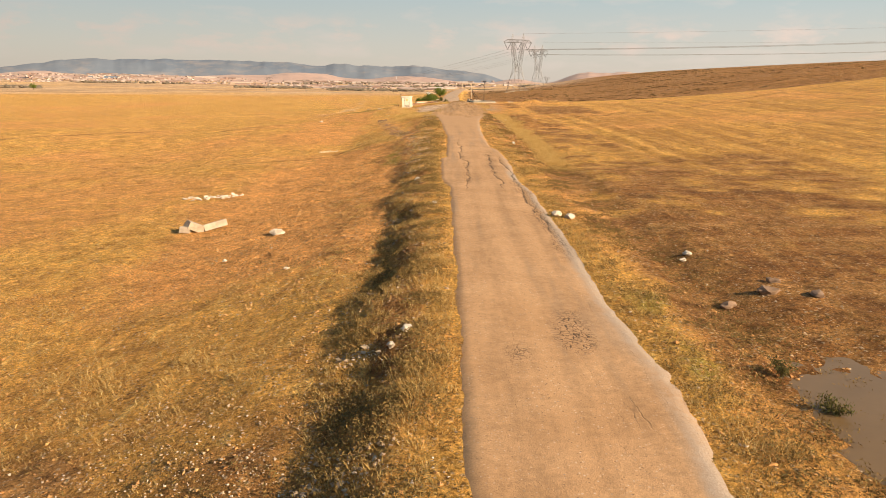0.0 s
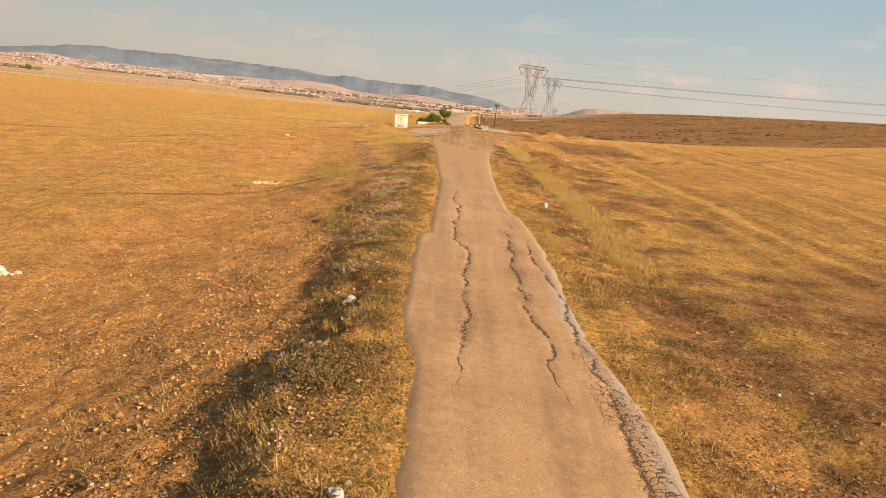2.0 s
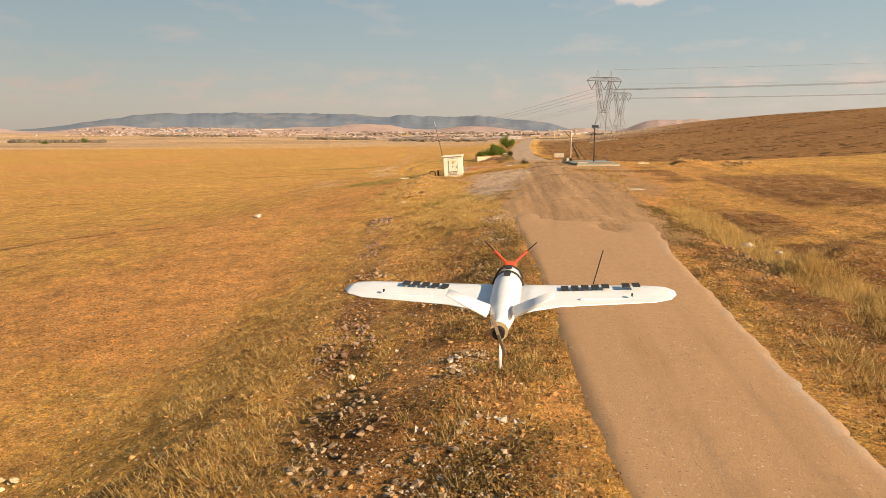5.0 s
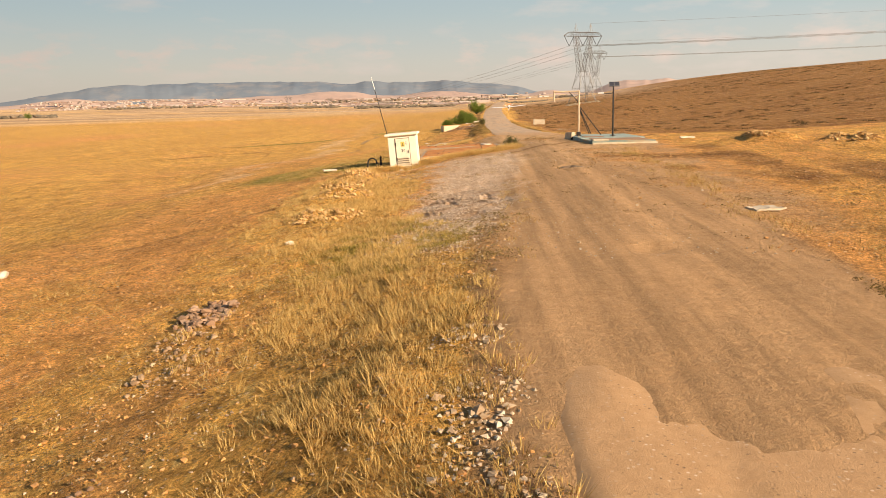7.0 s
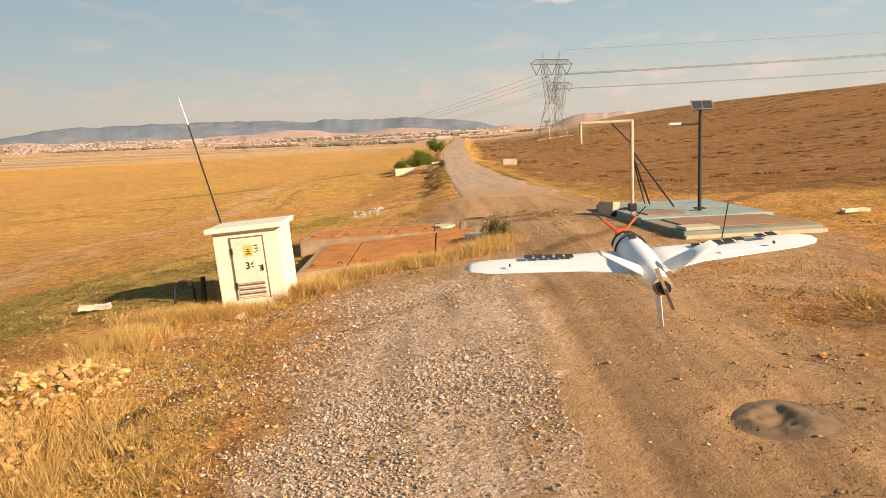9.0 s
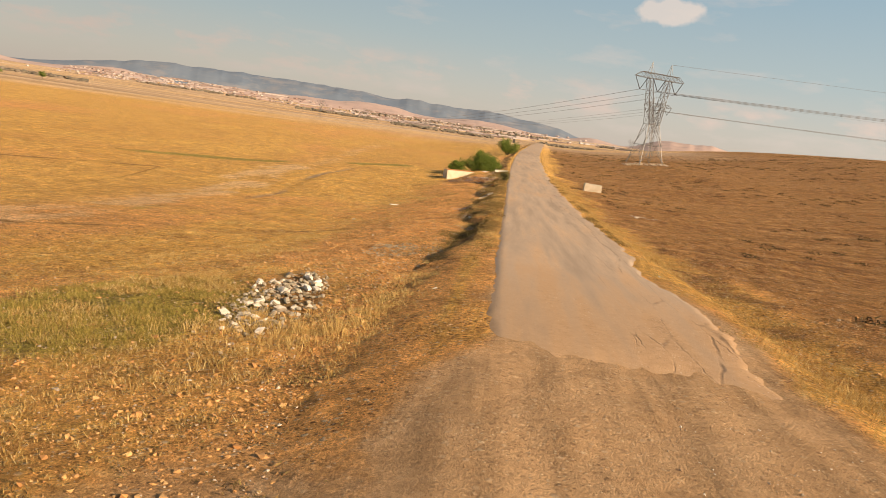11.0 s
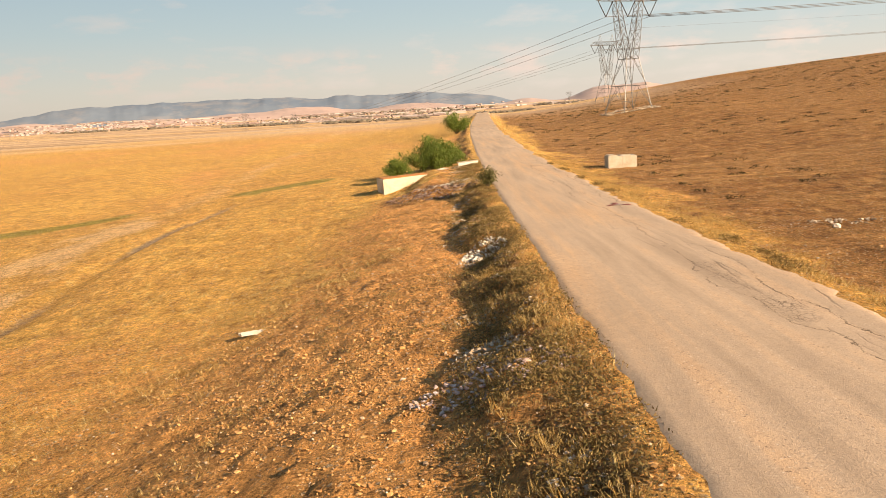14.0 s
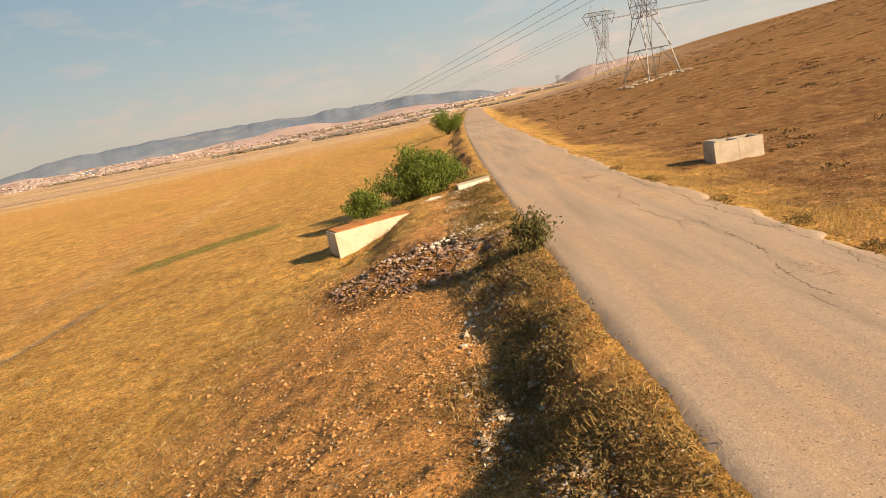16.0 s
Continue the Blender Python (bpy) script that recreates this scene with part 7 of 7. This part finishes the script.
# ---- concrete boxes at the culvert ----
def open_box():
    th = base_of("concrete_tank", pose(6.95, 236.9, gz(8, 236.6) - 0.02), "open weathered concrete tank with broken lids", "concrete tank")
    L, D, H, w = 2.28, 1.55, 0.98, 0.13
    part("front_wall", block(bmesh.new(), 0, L, 0, w, -0.3, H, 0.015), M_CONC, th)
    part("back_wall", block(bmesh.new(), 0, L, D - w, D, -0.3, H, 0.015), M_CONC, th)
    part("side_wall", block(bmesh.new(), 0.002, w, w + 0.002, D - w - 0.002, -0.3, H - 0.003, 0.01), M_CONC, th)
    part("side_wall", block(bmesh.new(), L - w, L - 0.002, w + 0.002, D - w - 0.002, -0.3, H - 0.003, 0.01), M_CONC, th)
    part("divider", block(bmesh.new(), L / 2 - 0.05, L / 2 + 0.05, w + 0.002, D - w - 0.002, -0.3, H - 0.01, 0.01), M_CONC, th)
    part("floor_slab", block(bmesh.new(), w, L - w, w, D - w, -0.3, 0.1), M_MUD, th)
    part("broken_lid", block(bmesh.new(), 0.1, 0.62, 0.05, D - 0.1, H + 0.004, H + 0.07, 0.01), M_CONC, th)
    part("broken_lid", block(bmesh.new(), 1.15, 1.5, 0.3, D - 0.05, H + 0.004, H + 0.07, 0.01, pose(0, 0, 0, 0, 3, 0)), M_CONC, th)
    part("joint", block(bmesh.new(), L / 2 - 0.012, L / 2 + 0.012, -0.006, -0.001, -0.2, H - 0.01), M_GREY, th)


open_box()


def culvert_chamber():
    th = base_of("culvert_chamber", pose(-11.2, 237.15, -1.0), "cream concrete culvert chamber topped by a rusty plate", "culvert chamber")
    m = Matrix.Rotation(radians(22), 4, "Z") @ Matrix.Rotation(radians(-2.0), 4, "Y")
    L, W, H = 4.2, 1.6, 2.0
    part("front_wall", block(bmesh.new(), 0, L, 0, 0.22, -H, 0, 0.025, m), M_STAINED, th)
    part("side_wall", block(bmesh.new(), 0.002, 0.22, 0.222, W, -H, -0.004, 0.02, m), M_STAINED, th)
    part("side_wall", block(bmesh.new(), L - 0.22, L - 0.002, 0.222, W, -H, -0.004, 0.02, m), M_STAINED, th)
    part("back_wall", block(bmesh.new(), 0, L, W + 0.002, W + 0.22, -H, 0, 0.025, m), M_STAINED, th)
    for k in range(3):
        part("cover_plate", block(bmesh.new(), 0.1 + k * 1.35, 1.42 + k * 1.35, 0.08, W + 0.12, 0.004, 0.04, 0.008, m @ pose(0, 0, 0, 0.6, 0.3 * (k - 1), 0)), M_RUST, th, "rusty brown steel plate")


culvert_chamber()


def headwall():
    th = base_of("culvert_headwall", pose(-5.0, 242.0, -0.32), "short pale concrete headwall at the road edge", "headwall")
    m = pose(0, 0, 0, 0, -4, 8)
    part("wall", block(bmesh.new(), 0, 1.75, 0, 0.35, -1.1, 0, 0.03, m), M_CREAM, th)
    part("coping", block(bmesh.new(), -0.05, 1.8, -0.05, 0.4, 0.003, 0.07, 0.02, m), M_CONC, th)


headwall()
lone_stone(-6.3, 241.4, 0.3, 301, M_PALE, WHITE_STONE, (2.2, 0.6, 0.35), "pale stones", turn=20)


# ---- survey target painted on the road ----
def road_top(x, y):
    return float(road_z(np.array(y))) + 0.046


def survey_mark():
    x, y = 1.72, 209.4
    z = road_top(x, y)
    th = base_of("survey_target", pose(x, y, z + 0.012, 0, 0.6, 0), "dark red three-bladed survey target painted on asphalt", "survey target")
    for k, ang in enumerate((98, 208, 328)):
        bm = bmesh.new()
        a = radians(ang)
        t_, n_ = Vector((math.cos(a), math.sin(a), 0)), Vector((-math.sin(a), math.cos(a), 0))
        pts = [t_ * 0.20 - n_ * 0.08, t_ * 0.55 - n_ * 0.12, t_ * 0.60 + n_ * 0.09, t_ * 0.24 + n_ * 0.12]
        low = [bm.verts.new(p) for p in pts]
        top = [bm.verts.new(p + Vector((0, 0, 0.005))) for p in pts]
        bm.faces.new(top)
        for i in range(4):
            bm.faces.new((low[i], low[(i + 1) % 4], top[(i + 1) % 4], top[i]))
        part("blade", bm, M_REDPAINT, th)
    for nm, r0, r1, mat, lift in (("ring", 0.12, 0.155, M_REDPAINT, 0.0), ("ring", 0.05, 0.119, M_WHITEPAINT, 0.001), ("dot", 0.0, 0.049, M_REDPAINT, 0.002)):
        bm = bmesh.new()
        outer = [bm.verts.new((r1 * math.cos(k / 28 * 6.2832), r1 * math.sin(k / 28 * 6.2832), 0.006 + lift)) for k in range(28)]
        if r0:
            inner = [bm.verts.new((r0 * math.cos(k / 28 * 6.2832), r0 * math.sin(k / 28 * 6.2832), 0.006 + lift)) for k in range(28)]
            for k in range(28):
                bm.faces.new((outer[k], outer[(k + 1) % 28], inner[(k + 1) % 28], inner[k]))
        else:
            bm.faces.new(outer)
        part(nm, bm, mat, th)


survey_mark()


# ---- power line ----
def lattice(bm, a0, a1, b0, b1, n, r):
    """Zigzag bracing between two chords."""
    a0, a1, b0, b1 = map(Vector, (a0, a1, b0, b1))
    for k in range(n):
        p, q = a0.lerp(a1, k / n), b0.lerp(b1, (k + 1) / n)
        s, e = b0.lerp(b1, k / n), a0.lerp(a1, (k + 1) / n)
        bar(bm, p, q, r, 4)
        bar(bm, s, e, r, 4)
        bar(bm, e, q, r, 4)


def pylon_model(m, thick=1.0, parts=True):
    th = base_of("power_pylon", m, "grey lattice steel power pylon with a wide bridge arm", "pylon", "power pylons")
    b, w, zw, zt, arm = 3.6, 1.45, 10.4, 21.6, 7.1
    R = 0.08 * thick
    corners = [(-1, -1), (1, -1), (1, 1), (-1, 1)]
    for cx, cy in corners:
        part("leg", bar(bmesh.new(), (cx * b, cy * b, -1.5), (cx * w, cy * w, zw), R * 1.25, 4, R), M_STEEL, th)
    for k in range(4):
        (ax, ay), (bx, by) = corners[k], corners[(k + 1) % 4]
        bm = bmesh.new()
        at = lambda c, z: Vector((c[0] * (b + (w - b) * z / zw), c[1] * (b + (w - b) * z / zw), z))
        p, q = (ax, ay), (bx, by)
        for z0, z1 in ((0.3, 5.1), (5.1, 10.4)):
            mid = (at(p, z1) + at(q, z1)) / 2
            bar(bm, at(p, z0), mid, R * 0.75, 4)
            bar(bm, at(q, z0), mid, R * 0.75, 4)
            bar(bm, at(p, z1), at(q, z1), R * 0.75, 4)
            for f in (0.35, 0.7):
                bar(bm, at(p, z0 + (z1 - z0) * f), at(p, z0).lerp(mid, f), R * 0.5, 4)
                bar(bm, at(q, z0 + (z1 - z0) * f), at(q, z0).lerp(mid, f), R * 0.5, 4)
        part("side_bracing", bm, M_STEEL, th)
    for sx in (-1, 1):
        bm = bmesh.new()
        lo_out = [Vector((sx * w, sy * w, zw)) for sy in (-1, 1)]
        lo_in = [Vector((sx * 0.15, sy * w * 0.9, zw)) for sy in (-1, 1)]
        hi_out = [Vector((sx * 3.3, sy * 0.7, zt)) for sy in (-1, 1)]
        hi_in = [Vector((sx * 2.2, sy * 0.7, zt)) for sy in (-1, 1)]
        for k in (0, 1):
            bar(bm, lo_out[k], hi_out[k], R, 4)
            bar(bm, lo_in[k], hi_in[k], R, 4)
            lattice(bm, lo_out[k], hi_out[k], lo_in[k], hi_in[k], 6, R * 0.5)
        lattice(bm, lo_out[0], hi_out[0], lo_out[1], hi_out[1], 6, R * 0.5)
        lattice(bm, lo_in[0], hi_in[0], lo_in[1], hi_in[1], 6, R * 0.5)
        part("upper_mast", bm, M_STEEL, th)
        bm = bmesh.new()
        for sy in (-1, 1):
            for ox in (2.2, 3.3):
                bar(bm, (sx * ox, sy * 0.7, zt + 1.2), (sx * 2.75, 0, zt + 4.2), R * 0.7, 4, R * 0.5)
        part("earth_peak", bm, M_STEEL, th)
    bm = bmesh.new()
    top, low = zt + 1.4, zt + 0.1
    for sy in (-1, 1):
        y_ = sy * 0.7
        for a, c in (((-5.2, top), (5.2, top)), ((-5.2, low), (5.2, low)), ((-arm, zt + 0.2), (-5.2, top)), ((-arm, zt + 0.2), (-5.2, low)), ((arm, zt + 0.2), (5.2, top)), ((arm, zt + 0.2), (5.2, low))):
            bar(bm, (a[0], y_ * (1 if abs(a[0]) < 6 else 0.3), a[1]), (c[0], y_, c[1]), R * 0.9, 4)
        lattice(bm, (-5.2, y_, top), (5.2, y_, top), (-5.2, y_, low), (5.2, y_, low), 8, R * 0.5)
    lattice(bm, (-5.2, -0.7, top), (5.2, -0.7, top), (-5.2, 0.7, top), (5.2, 0.7, top), 6, R * 0.4)
    part("bridge_arm", bm, M_STEEL, th)
    for cx in (-5.15, 0, 5.15):
        for s in (-1, 1):
            part("insulator_string", bar(bmesh.new(), (cx + s * 1.75, 0, zt + 0.1), (cx, 0, zt - 3.0), R * 1.5, 6), M_DARK, th, "dark insulator string")
    return th


P1 = pose(28.6, 323.0, gz(28.6, 323.0) - 0.1, 0, 0, 22) @ Matrix.Scale(0.93, 4)
P2 = pose(56.5, 480.0, gz(56.5, 480.0), 0, 0, 22) @ Matrix.Scale(1.06, 4)
pyl = pylon_model(P1, 0.82)
copy_thing(pyl, P2)
P3 = pose(185, 1400, float(land(np.array(185.0), np.array(1400.0))), 0, 0, 30)
LEFT = [pose(-252, 1110, float(land(np.array(-252.0), np.array(1110.0))), 0, 0, -20), pose(-245, 1375, float(land(np.array(-245.0), np.array(1375.0))), 0, 0, -20)]
RIGHT = [pose(335, 430, float(land(np.array(335.0), np.array(430.0))), 0, 0, 75), pose(390, 590, float(land(np.array(390.0), np.array(590.0))), 0, 0, 75)]
for m in (P3, *LEFT, *RIGHT):
    copy_thing(pyl, m)


def cable(a, b, sag, r):
    bm = bmesh.new()
    pts = [a.lerp(b, k / 36) - Vector((0, 0, 4 * sag * (k / 36) * (1 - k / 36))) for k in range(37)]
    for p, q in zip(pts, pts[1:]):
        bar(bm, p, q, r, 4)
    return tagged(part("power_cable", bm, M_STEEL), "thin dark overhead conductor slung between pylons", "cable", "overhead cables")


for near, west, east in ((P1, LEFT[0], RIGHT[0]), (P2, LEFT[1], RIGHT[1])):
    for cx in (-5.15, 0.0, 5.15):
        o = Vector((cx, 0, 18.6))
        cable(near @ o, west @ o, 14, 0.035)
        cable(near @ o, east @ o, 1.5, 0.045)
    o = Vector((2.75, 0, 25.8))
    cable(near @ o, east @ o, 1.0, 0.025)


def spoil_ring(x, y):
    xs_ = np.random.default_rng(5).uniform(-5.2, 5.2, (500, 2))
    k = np.abs(np.max(np.abs(xs_), 1) - 3.9) < 0.9
    pebbles("pale_spoil", x + xs_[k, 0], y + xs_[k, 1], np.random.default_rng(6).uniform(0.12, 0.32, k.sum()), M_STONE, "pale stony spoil heaped round the pylon feet", 66, 0.7, 0.1)


spoil_ring(28.6, 323.0)


# ---- model aircraft ----
def loft(bm, rings, closed_ends=True):
    made = [[bm.verts.new(p) for p in ring] for ring in rings]
    n = len(made[0])
    for a, b in zip(made, made[1:]):
        for k in range(n):
            bm.faces.new((a[k], a[(k + 1) % n], b[(k + 1) % n], b[k]))
    if closed_ends:
        bm.faces.new(made[0][::-1])
        bm.faces.new(made[-1])
    bmesh.ops.recalc_face_normals(bm, faces=bm.faces[:])
    for f in bm.faces:
        f.smooth = len(f.verts) == 4
    return bm


def foil(chord, thick, lead, x, z, n=14):
    """A wing section at span x, its nose at y = lead."""
    ring = []
    for k in range(n):
        a = k / n * 2 * math.pi
        c = (1 - math.cos(a)) / 2
        h = thick * (1.0 if a < math.pi else 0.55) * 2.2 * (math.sqrt(max(c, 0)) - c) * (1 if a < math.pi else -1)
        ring.append(Vector((x, lead - c * chord, z + h * chord)))
    return ring


def aircraft(m, label):
    th = base_of("model_aircraft", m, label, "model aircraft", "model aircraft")
    rings = []
    for y, w, h, z in ((0.42, 0.015, 0.015, 0.0), (0.40, 0.04, 0.04, 0.0), (0.34, 0.062, 0.062, 0.0), (0.22, 0.078, 0.078, 0.005), (0.05, 0.082, 0.08, 0.005), (-0.15, 0.078, 0.07, 0.005), (-0.3, 0.058, 0.055, 0.0), (-0.42, 0.04, 0.042, 0.0), (-0.47, 0.034, 0.034, 0.0)):
        rings.append([Vector((0.76 * w * math.cos(k / 18 * 6.2832), y, z + 0.85 * h * math.sin(k / 18 * 6.2832))) for k in range(18)])
    fus = part("fuselage", loft(bmesh.new(), rings), M_WHITE, th)
    for sx in (-1, 1):
        secs = [foil(0.46, 0.09, 0.20, sx * 0.03, -0.005), foil(0.38, 0.10, 0.18, sx * 0.12, 0.0), foil(0.32, 0.10, 0.17, sx * 0.22, 0.004), foil(0.25, 0.10, 0.14, sx * 0.58, 0.018), foil(0.19, 0.09, 0.12, sx * 0.65, 0.021), foil(0.07, 0.08, 0.07, sx * 0.68, 0.022)]
        wing = part("wing", loft(bmesh.new(), secs), M_WHITE, th)
        part("aileron", block(bmesh.new(), min(sx * 0.3, sx * 0.58), max(sx * 0.3, sx * 0.58), -0.006, 0.006, -0.003, 0.003, 0.001, pose(0, -0.10, 0.018, 0, 0, sx * 5)), M_WHITE, wing)
        # the lettering on the wing, as plain bars
        step, n, start = 0.041, (5 if sx < 0 else 8), (0.24 if sx > 0 else 0.26)
        for k in range(n):
            if sx > 0 and k == 5:
                continue
            xx = sx * (start + k * step)
            zz = 0.0200 + 0.031 * (abs(xx) - 0.22)
            part("lettering_bar", block(bmesh.new(), xx - 0.015, xx + 0.015, -0.028, 0.028, -0.002, 0.002, 0, pose(0, 0.055, zz, 1, -sx * 2, 0)), M_BLACK, wing)
        part("control_horn", block(bmesh.new(), sx * 0.5 - 0.003, sx * 0.5 + 0.003, -0.008, 0.008, 0.0, 0.01, 0.001, pose(0, -0.06, 0.03)), M_BLACK, wing)
        a, b_ = Vector((sx * 0.05, -0.32, 0.03)), Vector((sx * 0.19, -0.40, 0.12))
        fin = bmesh.new()
        rr = []
        for f, ch, tk in ((0.0, 0.16, 0.09), (0.5, 0.13, 0.08), (1.0, 0.095, 0.06)):
            p = a.lerp(b_, f)
            nrm = Vector((-sx * 0.13, 0, 0.19)).normalized()
            ring = []
            for k in range(10):
                an = k / 10 * 6.2832
                ring.append(p + Vector((0, ch * 0.5 * math.cos(an), 0)) + nrm * (ch * tk * math.sin(an)))
            rr.append(ring)
        part("tail_fin", loft(fin, rr), M_WHITE, th)
    bm = bmesh.new()
    rr = []
    for z, ch, yy in ((-0.03, 0.14, -0.36), (-0.09, 0.11, -0.385), (-0.15, 0.06, -0.41)):
        rr.append([Vector((0.006 * math.sin(k / 8 * 6.2832), yy + ch * 0.5 * math.cos(k / 8 * 6.2832), z)) for k in range(8)])
    part("ventral_fin", loft(bm, rr), M_WHITE, th)
    part("motor", bar(bmesh.new(), (0, -0.47, 0), (0, -0.505, 0), 0.022, 12), M_DARK, th, "dark electric motor")
    part("motor_mount", bar(bmesh.new(), (0, -0.462, 0), (0, -0.474, 0), 0.033, 16), M_WOOD, th, "pale plywood motor mount")
    bm = bmesh.new()
    for s in (-1, 1):
        block(bm, min(0, s * 0.075), max(0, s * 0.075), -0.002, 0.002, -0.006, 0.006, 0.001, pose(0, -0.51, 0, 0, 72, 0) @ pose(0, 0, 0, s * 18))
    part("propeller", bm, M_FRAME, th, "brown two-bladed pusher propeller")
    for y in (0.14, 0.27):
        bm = bmesh.new()
        w = 0.083 if y < 0.2 else 0.076
        pts = [Vector((0.80 * w * math.cos(a), y, 0.005 + w * 0.89 * math.sin(a))) for a in np.linspace(0.15, math.pi - 0.15, 12)]
        for p, q in zip(pts, pts[1:]):
            bar(bm, p, q, 0.0045, 5)
        part("hatch_strap", bm, M_BLACK, fus, "thin dark hatch line")
        part("hatch_tab", block(bmesh.new(), -0.014, 0.014, -0.024, 0.024, 0, 0.006, 0.002, pose(0.0, y - 0.045, 0.0735)), M_BLACK, fus)
    holder = part("antenna_mount", block(bmesh.new(), -0.026, 0.026, -0.02, 0.02, 0.0, 0.045, 0.008, pose(0, 0.40, 0.02)), M_ORANGE, th, "orange printed nose mount")
    for s in (-1, 1):
        part("antenna_arm", bar(bmesh.new(), (s * 0.02, 0.40, 0.06), (s * 0.075, 0.42, 0.11), 0.006, 7), M_ORANGE, holder)
        part("antenna", bar(bmesh.new(), (s * 0.075, 0.42, 0.11), (s * 0.12, 0.43, 0.15), 0.003, 6), M_DARK, holder)
    part("wing_antenna", bar(bmesh.new(), (0.36, 0.13, 0.03), (0.40, 0.16, 0.17), 0.0025, 6), M_DARK, th, "thin dark rod antenna")
    return th


aircraft(pose(-4.40, 57.25, 2.93, 3.0, -0.6, -3), "white foam model aircraft with dark wing marks, in flight")
aircraft(pose(-3.62, 111.21, 3.48, 1.5, -3.5, -5), "white foam model aircraft with an orange nose mount, flying low")
